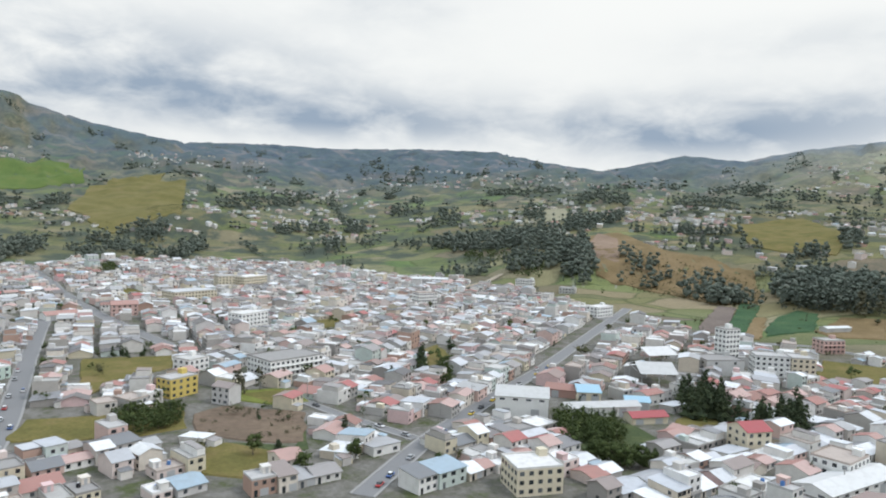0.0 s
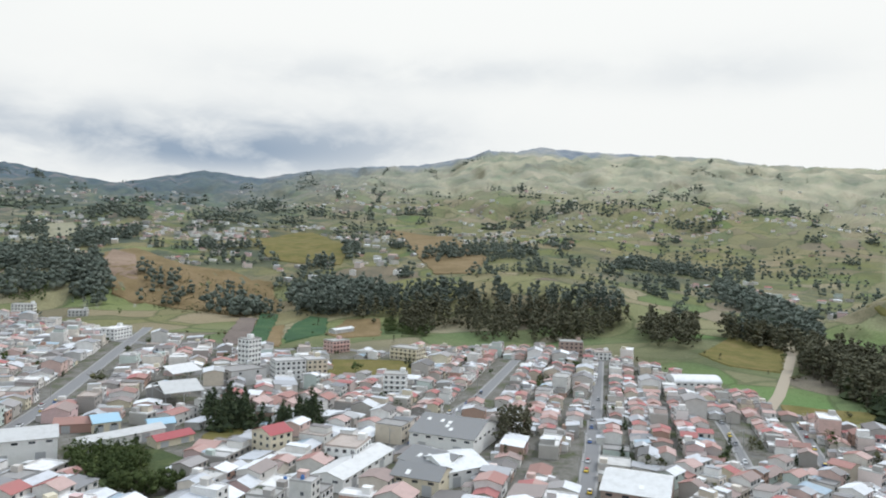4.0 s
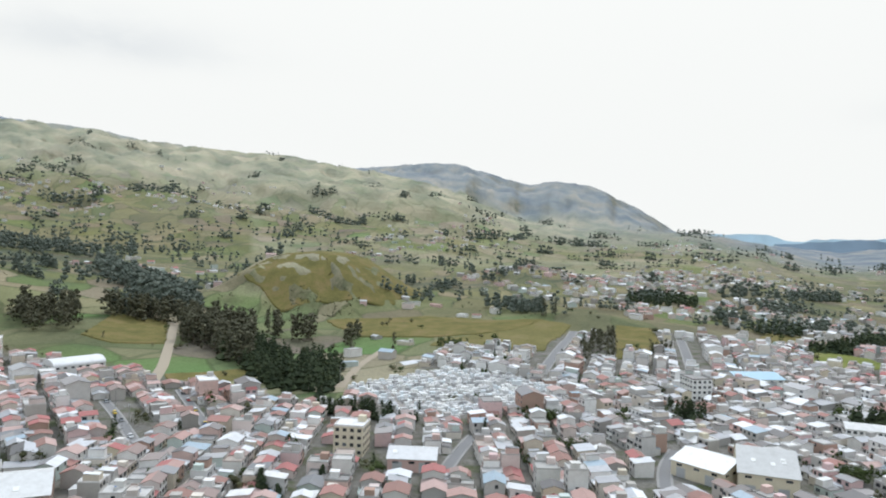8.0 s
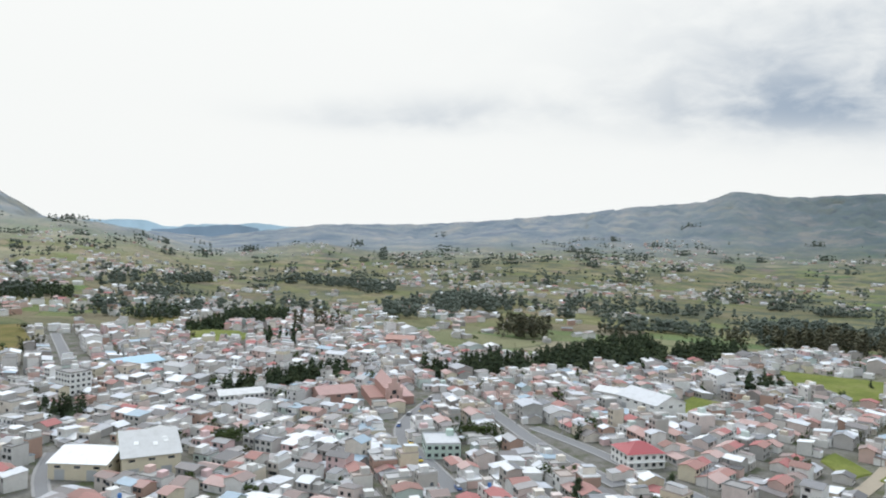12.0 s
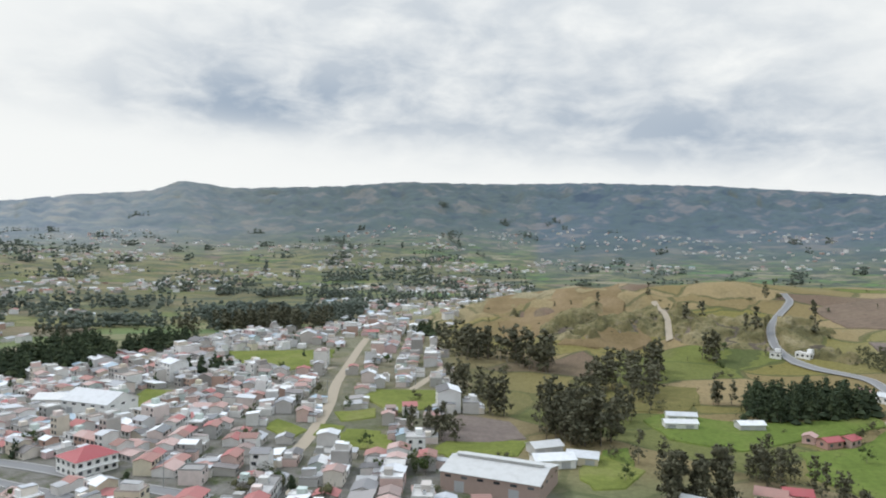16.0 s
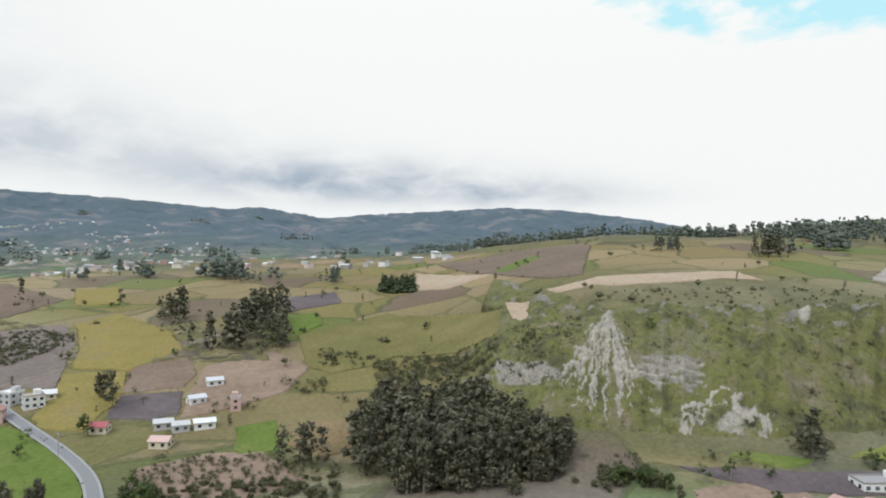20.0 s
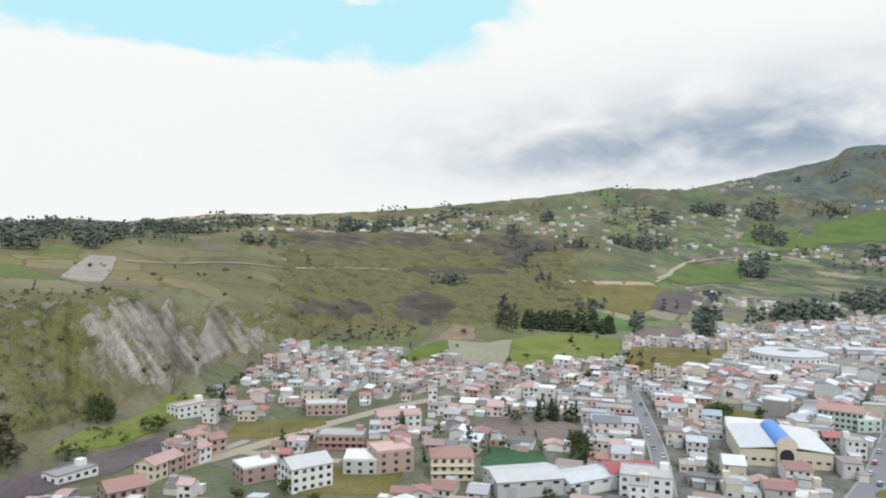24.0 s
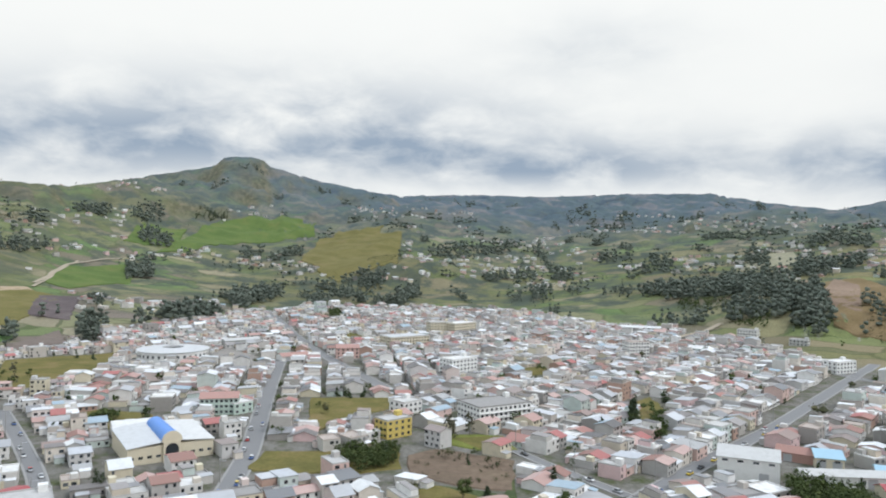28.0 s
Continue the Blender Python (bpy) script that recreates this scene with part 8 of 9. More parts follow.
def hall(x, y, turn, w, d, eaves, rise, paint="white_paint", cover="white_sheet", label="", lights=4, vent=False, along=True):
    """A long shed: walls, pitched roof, roof lights, doors."""
    claim(x, y, w, d, turn)
    if not along:
        turn, w, d = turn + 90, d, w
    ob = root("warehouse", x, y, turn, label, "warehouse")
    part("wall", gable_walls(w, d, eaves, rise), paint, ob)
    part("roof", gable_roof(w, d, eaves, rise, 0.5, 0.2), cover, ob)
    slope = rise / (d / 2)
    rng = random.Random(int(x * 7 + y))
    for k in range(lights):
        u, v, s = rng.uniform(-0.42, 0.42) * w, rng.uniform(0.25, 0.75) * d / 2, rng.choice((-1, 1))
        bm = bmesh.new()
        z0 = lambda q: eaves + rise - slope * abs(q) + 0.23
        f = [bm.verts.new(p) for p in ((u - 0.8, s * (v - 1.1), z0(v - 1.1)), (u + 0.8, s * (v - 1.1), z0(v - 1.1)), (u + 0.8, s * (v + 1.1), z0(v + 1.1)), (u - 0.8, s * (v + 1.1), z0(v + 1.1)))]
        t = [bm.verts.new((q.co.x, q.co.y, q.co.z + 0.1)) for q in f]
        bm.faces.new(t if s > 0 else t[::-1])
        for i in range(4):
            bm.faces.new((f[i], f[(i + 1) % 4], t[(i + 1) % 4], t[i]))
        bmesh.ops.recalc_face_normals(bm, faces=bm.faces)
        part("roof_light", bm, "white_paint", ob)
    if vent:
        part("ridge_vent", boxes((-w / 2 + 2, w / 2 - 2, -0.9, 0.9, eaves + rise + 0.1, eaves + rise + 1.0), (-w / 2 + 1.6, w / 2 - 1.6, -1.3, 1.3, eaves + rise + 1.0, eaves + rise + 1.15)), cover, ob)
    me = pane_of(3.6, min(3.8, eaves - 0.8), "steel")
    for u in (-0.3, 0.25):
        o = new("door", me)
        o.parent = ob
        o.location = (u * w, -d / 2, 0.05)
    if eaves > 4.5:
        put_windows(ob, w, d, 1, 5.5, (2.2, 0.9), (0, 1, 2), eaves - 1.7)
    return ob


def barrel_hall(x, y, turn, w, d, eaves, paint, cover, label):
    """A hall under a rounded sheet roof."""
    claim(x, y, w, d, turn)
    ob = root("hall", x, y, turn, label, "hall")
    part("wall", boxes((-w / 2, w / 2, -d / 2, d / 2, -2, eaves)), paint, ob)
    bm = bmesh.new()
    n, rise = 14, d * 0.22
    prev = None
    for k in range(n + 1):
        a = math.pi * k / n
        yy, zz = -math.cos(a) * (d / 2 + 0.4), eaves + math.sin(a) * rise
        row = [bm.verts.new((-w / 2 - 0.4, yy, zz)), bm.verts.new((w / 2 + 0.4, yy, zz))]
        if prev:
            bm.faces.new((prev[0], prev[1], row[1], row[0]))
        prev = row
    ends = bm.verts[:]
    bm.faces.new([v for v in ends if v.co.x < 0])
    bm.faces.new([v for v in ends if v.co.x > 0][::-1])
    part("roof", bm, cover, ob)
    put_windows(ob, w, d, 1, 4, (1.8, 1.0), (0, 1, 2), eaves - 1.6)
    return ob


def sports_hall(x, y, turn, w, d):
    """The pale hall with a blue barrel vault over its glazed entrance."""
    claim(x, y, w, d, turn)
    e, mid = 7.0, 7.0
    ob = root("sports_hall", x, y, turn, "cream sports hall with white wings and a blue barrel-vaulted roof", "hall")
    for s in (-1, 1):
        x0, x1 = (mid / 2, w / 2) if s > 0 else (-w / 2, -mid / 2)
        part("wing_wall", boxes((x0, x1, -d / 2, d / 2, -2, e)), "cream_paint", ob)
        bm = boxes((x0 - 0.4, x1 + 0.4, -d / 2 - 0.6, d / 2 + 0.6, e, e + 0.25))
        for v in bm.verts:
            v.co.z += 1.6 * (1 - abs(v.co.x) / (w / 2)) + (1.2 if v.co.y > 0 else 0.0)
        part("wing_roof", bm, "white_sheet", ob)
        n = 4
        for k in range(n):
            o = new("window", pane_of(1.8, 1.1))
            o.parent = ob
            o.location = (x0 + (k + 0.5) / n * (x1 - x0), -d / 2, 2.2)
    bm = boxes((-mid / 2, mid / 2, -d / 2 - 1.2, d / 2, -2, e + 1.5))
    part("entrance_wall", bm, "cream_paint", ob)
    bm, prev, r = bmesh.new(), None, mid / 2 + 0.4
    for k in range(17):
        a = math.pi * k / 16
        row = [bm.verts.new((-math.cos(a) * r, v, e + 1.5 + math.sin(a) * r)) for v in (-d / 2 - 0.6, d / 2 - 3)]
        if prev:
            bm.faces.new((prev[0], prev[1], row[1], row[0]))
        prev = row
    part("vault", bm, "blue_sheet", ob, "bright blue barrel vault of sheet metal")
    for key, rr, yy, name in (("cream_paint", 4.2, -d / 2 - 1.0, "gable_arch"), ("glass", 2.7, -d / 2 - 1.3, "arched_window")):
        bm = bmesh.new()
        z0 = e + 1.5 if name == "gable_arch" else e - 2.0
        ring = [(rr * math.cos(a), z0 + rr * math.sin(a)) for a in np.linspace(0, math.pi, 13)]
        if name == "arched_window":
            ring = [(rr, 0.4)] + ring + [(-rr, 0.4)]
        f = [bm.verts.new((px, yy, pz)) for px, pz in ring]
        bm.faces.new(f[::-1])
        r2 = bmesh.ops.extrude_face_region(bm, geom=bm.faces[:])
        bmesh.ops.translate(bm, vec=(0, 0.5, 0), verts=[v for v in r2["geom"] if isinstance(v, bmesh.types.BMVert)])
        part(name, bm, key, ob)
    return ob


def arena(x, y, turn, w, d):
    """The round white arena with its ring roof and row of pillars."""
    TAKEN.append((x, y, w / 2 + 3))
    R = w / 2
    ob = root("arena", x, y, turn, "round white arena with a pale ring roof and pillared wall", "arena")

    def ring(r0, r1, z0, z1, z2, n=40):
        bm = bmesh.new()
        rows = []
        for k in range(n):
            a = 2 * math.pi * k / n
            c, s = math.cos(a), math.sin(a)
            rows.append([bm.verts.new(p) for p in ((r1 * c, r1 * s, z0), (r1 * c, r1 * s, z1), (r0 * c, r0 * s, z2), (r0 * c, r0 * s, z0))])
        for k in range(n):
            p, q = rows[k], rows[(k + 1) % n]
            for i in range(4):
                bm.faces.new((p[i], q[i], q[(i + 1) % 4], p[(i + 1) % 4]))
        return bm
    part("outer_wall", ring(R - 0.6, R, -1.5, 8.0, 8.0), "white_paint", ob)
    part("ring_roof", ring(R * 0.3, R + 0.8, 8.0, 8.25, 9.6), "white_sheet", ob)
    part("stand", ring(R * 0.42, R * 0.8, 0, 4.4, 1.0), "light_grey", ob)
    for k in range(36):
        a = 2 * math.pi * k / 36
        o = new("opening", pane_of(1.6, 2.2))
        o.parent = ob
        o.location, o.rotation_euler = (R * math.cos(a), R * math.sin(a), 3.6), (0, 0, a + math.pi / 2)
    bm = bmesh.new()
    bmesh.ops.create_uvsphere(bm, u_segments=20, v_segments=8, radius=4.5, matrix=Matrix.Translation((0, R * 0.7, 8.2)))
    part("entrance_dome", bm, "light_grey", ob)
    return ob


def canopy(x, y, turn, w, d, h, cover, label):
    """An open market roof on steel posts."""
    claim(x, y, w, d, turn)
    ob = root("market_roof", x, y, turn, label, "canopy")
    part("roof", gable_roof(w, d, h, d * 0.16, 0.5, 0.2), cover, ob)
    nx = max(2, int(w / 7))
    for k in range(nx + 1):
        for s in (-1, 1):
            u = -w / 2 + 0.4 + k * (w - 0.8) / nx
            part("post", boxes((u - 0.15, u + 0.15, s * (d / 2 - 0.4) - 0.15, s * (d / 2 - 0.4) + 0.15, -0.5, h)), "steel", ob)
        part("truss", boxes((u - 0.1, u + 0.1, -d / 2 + 0.4, d / 2 - 0.4, h - 0.5, h - 0.25)), "steel", ob)
    return ob


def church(x, y, turn, w, d):
    TAKEN.append((x, y, d * 0.55))
    ob = root("church", x, y, turn, "brick church with a stepped pink gable front and clay roof", "church")
    e = 9
    part("nave_wall", gable_walls(d, w * 0.8, e, 4), "terracotta_paint", ob).rotation_euler = (0, 0, math.pi / 2)
    part("nave_roof", gable_roof(d, w * 0.8, e, 4), "clay", ob).rotation_euler = (0, 0, math.pi / 2)
    bm = boxes((-w / 2, w / 2, -d / 2 - 1, -d / 2, -1, 10), (-w * 0.34, w * 0.34, -d / 2 - 1, -d / 2, 10, 12.5), (-w * 0.16, w * 0.16, -d / 2 - 1, -d / 2, 12.5, 15), (-0.12, 0.12, -d / 2 - 0.6, -d / 2 - 0.36, 15, 17), (-0.55, 0.55, -d / 2 - 0.6, -d / 2 - 0.36, 16, 16.25))
    part("gable_front", bm, "pink_paint", ob)
    for u in (-w * 0.32, w * 0.32):
        part("buttress", boxes((u - 0.6, u + 0.6, -d / 2 - 1.9, -d / 2 - 1.0, -1, 9)), "pink_paint", ob)
    for u, z0, key in ((0, 0, (2.6, 4.6)), (0, 6.6, (2.2, 2.2)), (-w * 0.2, 3, (1, 3)), (w * 0.2, 3, (1, 3))):
        o = new("window" if z0 else "door", pane_of(*key))
        o.parent, o.location = ob, (u, -d / 2 - 1.0, z0 + 0.05)
    for s in (-1, 1):
        part("cloister_roof", boxes((s * (w * 0.4 + 4.4) - 4, s * (w * 0.4 + 4.4) + 4, -d / 2 + 3, d / 2, 4, 4.4)), "clay", ob)
        part("cloister_wall", boxes((s * (w * 0.4 + 4.4) - 3.6, s * (w * 0.4 + 4.4) + 3.6, -d / 2 + 3.4, d / 2 - 0.4, -1, 4)), "terracotta_paint", ob)
    return ob


def mast(x, y, h):
    """A slim lattice radio mast."""
    ob = root("radio_mast", x, y, 20, "slender red and white lattice radio mast on the hill", "mast")
    for k in range(3):
        a = k * 2.094
        bm = bmesh.new()
        p0, p1 = Vector((1.3 * math.cos(a), 1.3 * math.sin(a), -1)), Vector((0.3 * math.cos(a), 0.3 * math.sin(a), h))
        for q in (Vector((0.14, 0, 0)), Vector((0, 0.14, 0))):
            v = [bm.verts.new(p) for p in (p0 - q, p0 + q, p1 + q, p1 - q)]
            bm.faces.new(v)
        part("leg", bm, "steel", ob)
    for k in range(12):
        z = h * (k + 0.5) / 12
        r = 1.3 - 1.0 * z / h
        part("brace_ring", boxes((-r, r, -0.07, 0.07, z, z + 0.2), (-0.07, 0.07, -r, r, z + 0.2, z + 0.4)), "white_paint" if k % 2 else "red_sheet", ob)
    return ob


def cemetery(*ring):
    """White tomb blocks in rows between paths."""
    ring = np.array(ring, float)
    FIELDS.append(("gravel", ring))
    drape_ring("cemetery_ground", ring, "field_gravel", 0.25, "pale gravel paths of the cemetery")
    rng = random.Random(3)
    lo, hi = ring.min(0), ring.max(0)
    V, F, K = [], [], []
    turn = radians(24)
    c, s = math.cos(turn), math.sin(turn)
    mx, my = (lo + hi) / 2
    spots = []
    for i in range(-60, 60):
        for j in range(-75, 75):
            if i % 9 == 0 or j % 14 == 0:
                continue
            u, v = i * 3.4 + rng.uniform(-0.5, 0.5), j * 2.7 + rng.uniform(-0.4, 0.4)
            spots.append((mx + u * c - v * s, my + u * s + v * c))
    P = np.array(spots)
    ok = inside(P[:, 0], P[:, 1], ring)
    Z = ht(P[:, 0], P[:, 1])
    for (x, y), k, z in zip(spots, ok, Z):
        if not k or rng.random() < 0.12:
            continue
        w, d, h = rng.uniform(0.7, 1.2), rng.uniform(1.0, 1.6), rng.choice((0.5, 0.7, 1.2, 1.9, 2.6))
        n = len(V)
        for zz, q in ((-0.5, 1), (h, 1)):
            V.extend((x + a * c - b * s, y + a * s + b * c, float(z) + 0.25 + zz) for a, b in ((-w, -d), (w, -d), (w, d), (-w, d)))
        F.extend([[n + 4, n + 5, n + 6, n + 7], [n, n + 1, n + 5, n + 4], [n + 1, n + 2, n + 6, n + 5], [n + 2, n + 3, n + 7, n + 6], [n + 3, n, n + 4, n + 7]])
        if h > 1.5:
            m = len(V)
            V.extend([(x - w * c, y - w * s, z + 0.25 + h), (x + w * c, y + w * s, z + 0.25 + h), (x, y, z + h + 0.9)])
            F.append([m, m + 1, m + 2])
        else:
            m = len(V)
            hx, hy = x - d * s, y + d * c
            V.extend([(hx - 0.35 * c, hy - 0.35 * s, z + h), (hx + 0.35 * c, hy + 0.35 * s, z + h), (hx + 0.35 * c, hy + 0.35 * s, z + h + 1.0), (hx - 0.35 * c, hy - 0.35 * s, z + h + 1.0)])
            F.append([m, m + 1, m + 2, m + 3])
    tagged(solid("tombs", V, F, ["tomb"]), "crowded white and grey tombs of the hillside cemetery", "tombs", kind="stuff")


def make_car(x, y, turn, z=0.0):
    ob = new("car")
    ob.matrix_world = pose(x, y, z, 0, 0, turn)
    tagged(ob, "small car parked at the kerb", "car", "cars in the streets")
    bm = boxes((-2.1, 2.1, -0.85, 0.85, 0.3, 0.85))
    bmesh.ops.bevel(bm, geom=bm.edges[:], offset=0.12, segments=1, affect="EDGES")
    part("body", bm, "car", ob)
    bm = boxes((-1.3, 1.0, -0.75, 0.75, 0.85, 1.42))
    for v in bm.verts:
        if v.co.z > 1:
            v.co.x = v.co.x * 0.72
            v.co.y *= 0.86
    part("cabin", bm, "glass", ob)
    part("car_roof", boxes((-0.92, 0.7, -0.64, 0.64, 1.42, 1.48)), "car", ob)
    for a in (-1.3, 1.3):
        for b in (-0.8, 0.8):
            bm = bmesh.new()
            bmesh.ops.create_cone(bm, cap_ends=True, segments=10, radius1=0.32, radius2=0.32, depth=0.2, matrix=Matrix.Translation((a, b, 0.32)) @ Matrix.Rotation(math.pi / 2, 4, "X"))
            wheel = part("wheel", bm, "rubber", ob)
            bm = bmesh.new()
            bmesh.ops.create_cone(bm, cap_ends=True, segments=8, radius1=0.17, radius2=0.17, depth=0.23, matrix=Matrix.Translation((a, b, 0.32)) @ Matrix.Rotation(math.pi / 2, 4, "X"))
            part("rim", bm, "steel", wheel)
    return ob


def park_cars():
    rng = random.Random(8)
    first = None
    count = 0
    for i, (kind, w, line) in enumerate(STREETS):
        if kind != "asphalt":
            continue
        far = float(np.hypot(*line.mean(0)))
        lift = 0.14 + 0.02 * (i % 6)
        for p, q in zip(line[:-1], line[1:]):
            run = np.hypot(*(q - p))
            t = (q - p) / run
            u = rng.uniform(2, 12)
            while u < run - 3:
                c = p + t * u
                if 225 < np.hypot(*c) < 420 and count < 70 and abs(float(ht(c[0], c[1]))) < 1.5:
                    side = rng.choice((-1, 1))
                    c = c + np.array([-t[1], t[0]]) * side * (w / 2 - 2.5)
                    turn = math.degrees(math.atan2(t[1], t[0])) + (180 if side > 0 else 0)
                    m = pose(c[0], c[1], float(ht(c[0], c[1])) + lift, 0, 0, turn)
                    if first is None:
                        first = make_car(0, 0, 0)
                        first.matrix_world = m
                    else:
                        copy_thing(first, m)
                    count += 1
                u += rng.uniform(7, 30)


def lamp_posts():
    """Concrete poles along the streets."""
    rng = random.Random(12)
    first = None
    for i, (kind, w, line) in enumerate(STREETS):
        for p, q in zip(line[:-1], line[1:]):
            run = np.hypot(*(q - p))
            t = (q - p) / run
            for k in range(int(run / 34)):
                c = p + t * (k + 0.5) * 34 + np.array([-t[1], t[0]]) * (w / 2 - 0.5)
                if not 225 < np.hypot(*c) < 430:
                    continue
                m = pose(c[0], c[1], float(ht(c[0], c[1])), 0, 0, math.degrees(math.atan2(t[1], t[0])))
                if first is None:
                    first = new("utility_pole")
                    tagged(first, "tall pale concrete utility pole at the street edge", "pole", "poles along the streets")
                    first.matrix_world = m
                    bm = bmesh.new()
                    bmesh.ops.create_cone(bm, cap_ends=True, segments=8, radius1=0.2, radius2=0.11, depth=10.5, matrix=Matrix.Translation((0, 0, 4.75)))
                    part("pole", bm, "kerb", first)
                    part("crossarm", boxes((-0.9, 0.9, -0.07, 0.07, 9.2, 9.36)), "steel", first)
                    part("lamp_arm", boxes((-0.06, 0.06, -1.8, 0, 8.6, 8.72), (-0.14, 0.14, -2.2, -1.6, 8.55, 8.68)), "steel", first)
                else:
                    copy_thing(first, m)


# laid out over the town
sports_hall(-209, 267, 51, 35, 34)
arena(-372, 487, 35, 54, 44)
block(-123, 327, 59, 15, 10, 3, 'yellow_paint', label='three-storey bright yellow house with a grey roof deck')
block(-85, 381, 47, 33, 22, 3, 'white_paint', label='white three-storey corner block with balconies over the street', bands=True, step=2.8)
block(-141, 509, 59, 25, 14, 4, 'white_paint', label='white four-storey apartment house with dark window bands')
block(-232, 644, 51, 42, 22, 3, 'cream_paint', label='cream public building under a broad white roof', cover='white_sheet')
block(-230, 750, 36, 25, 16, 4, 'cream_paint', label='cream five-window apartment block')
block(-209, 760, 62, 34, 16, 4, 'cream_paint', label='pale cream apartment block with rows of windows')
block(-249, 550, 30, 19, 12, 3, 'pink_paint', label='pink house with a gabled clay roof', top='gable', cover='clay')
block(-195, 181, 47, 18, 14, 3, 'white_paint', label='white corner house with a roof terrace')
block(-131, 367, 62, 13, 12, 3, 'white_paint', label='white modern house with wide dark windows')
hall(36, 319, -7, 23, 20, 9, 2.5, 'white_paint', 'light_grey', label='long blank-walled white hall beside the main street', lights=0)
hall(63, 348, -17, 24, 9, 4, 2, 'terracotta_paint', 'clay', label='long row under a brown clay roof', lights=0)
hall(70, 345, -1, 11, 16, 5, 2, 'cream_paint', 'pale_blue_sheet', label='workshop under a pale blue sheet roof', lights=0)
hall(71, 318, 13, 35, 9, 4.5, 1.5, 'white_paint', 'light_grey', label='long low white school wing', lights=0)
hall(90, 329, -5, 11, 9, 4.5, 1.6, 'light_grey', 'pale_blue_sheet', label='shed with a blue sheet roof', lights=0)
hall(89, 309, 15, 17, 8, 3.2, 1.6, 'cream_paint', 'red_sheet', label='low pavilion with a bright red roof', lights=0)
canopy(112, 380, 1, 19, 24, 8, 'light_grey', label='open grey market roof on steel posts')
canopy(128, 434, 18, 19, 20, 7, 'white_sheet', label='open white market roof on steel posts')
block(171, 431, 25, 11, 9, 8, 'white_paint', label='slim white eight-storey tower with narrow windows', step=2.6)
block(159, 413, 9, 23, 18, 3, 'light_grey', label='plain grey podium at the foot of the tower', step=8)
block(189, 413, -9, 19, 14, 4, 'white_paint', label='pale green and white four-storey block with blue windows', step=2.8)
block(205, 410, -8, 13, 15, 4, 'cream_paint', label='cream four-storey block with a stair tower')
block(264, 490, 10, 16, 12, 3, 'pink_paint', label='pink and white three-storey house on the edge of the fields', bands=True)
hall(315, 576, 19, 25, 8, 4, 1, 'light_grey', 'white_sheet', label='open farm shed with a white roof', lights=0)
block(120, 276, 16, 11, 12, 3, 'cream_paint', label='cream house under a red and white striped roof', top='gable', cover='red_sheet')
block(139, 246, -51, 13, 16, 3, 'white_paint', label='white three-storey apartment house with dark windows', step=2.7)
block(30, 230, 17, 16, 14, 3, 'cream_paint', label='cream three-storey house with large windows', step=2.8)
hall(193, 247, -59, 29, 34, 7.5, 4.5, 'white_paint', 'grey_sheet', label='large white-walled warehouse under a dark grey roof with roof lights', lights=14)
hall(162, 219, -73, 21, 20, 6, 3, 'white_paint', 'grey_sheet', label='white factory shed with a dark roof and pale strips', lights=6)
hall(148, 208, -57, 18, 14, 6, 3, 'cream_paint', 'grey_sheet', label='factory office wing with a dark sheet roof', lights=3)
hall(165, 213, -2, 18, 22, 6, 3, 'white_paint', 'white_sheet', label='factory shed under a white roof', lights=2)
hall(135, 234, 32, 40, 13, 5, 1.8, 'white_paint', 'white_sheet', label='long white-roofed shed along the street', lights=0)
barrel_hall(395, 265, -34, 29, 16, 5.5, 'white_paint', 'white_sheet', 'hall with a rounded white sheet roof')
block(294, 436, -64, 22, 14, 3, 'cream_paint', label='cream stepped apartment house', bands=True)
block(224, 344, -38, 13, 12, 4, 'white_paint', label='white four-storey house with dark bands of windows', bands=True)
block(418, 391, -41, 18, 12, 4, 'brick', label='tall unplastered house of bare blocks')
block(428, 368, -36, 13, 10, 2, 'white_paint', label='white house at the end of the street')
hall(204, 157, -58, 22, 26, 7, 3.5, 'brick', 'white_sheet', label='brick hall under a double white sheet roof', lights=3)
block(281, 68, -91, 12, 12, 4, 'cream_paint', label='yellow-cream four-storey apartment house', step=2.6)
hall(269, 41, -85, 18, 16, 5, 2, 'pink_paint', 'white_sheet', label='hall with a broad white roof', lights=2)
hall(280, -91, -103, 20, 36, 8, 5, 'cream_paint', 'light_grey', label='large market hall under a pale and grey pitched roof', lights=10)
hall(281, -72, -132, 21, 22, 6, 3, 'cream_paint', 'white_sheet', label='pale hall beside the market', lights=2)
hall(478, -145, -77, 30, 26, 5, 2.5, 'white_paint', 'pale_blue_sheet', label='covered court with a pale blue and white roof', lights=0)
block(419, -97, -73, 12, 14, 4, 'white_paint', label='white four-storey house in the town', step=2.6)
block(354, -162, -102, 23, 10, 2, 'white_paint', label='long white two-storey school with many windows', step=2.4, top='gable', cover='white_sheet')
church(315, -229, -114, 9, 34)
hall(331, -205, -102, 21, 16, 5, 3, 'terracotta_paint', 'clay', label='brick convent wing under a clay roof', lights=0)
hall(468, -353, -135, 23, 22, 6, 2, 'terracotta_paint', 'terracotta_paint', label='terracotta red hall on the edge of town', lights=0)
block(223, -190, -123, 14, 16, 2, 'mint_paint', label='mint green two-storey building with dark windows', step=2.4, cover='white_sheet')
hall(213, -324, 168, 29, 20, 7, 4, 'white_paint', 'white_sheet', label='big white barn-like hall beside a grass pitch', lights=0)
hall(241, -335, -170, 23, 14, 4, 2, 'white_paint', 'white_sheet', label='low white school wing', lights=0)
block(166, -245, -117, 16, 14, 2, 'white_paint', label='two-storey house under a wide red roof', top='hip', cover='red_sheet', bands=True)
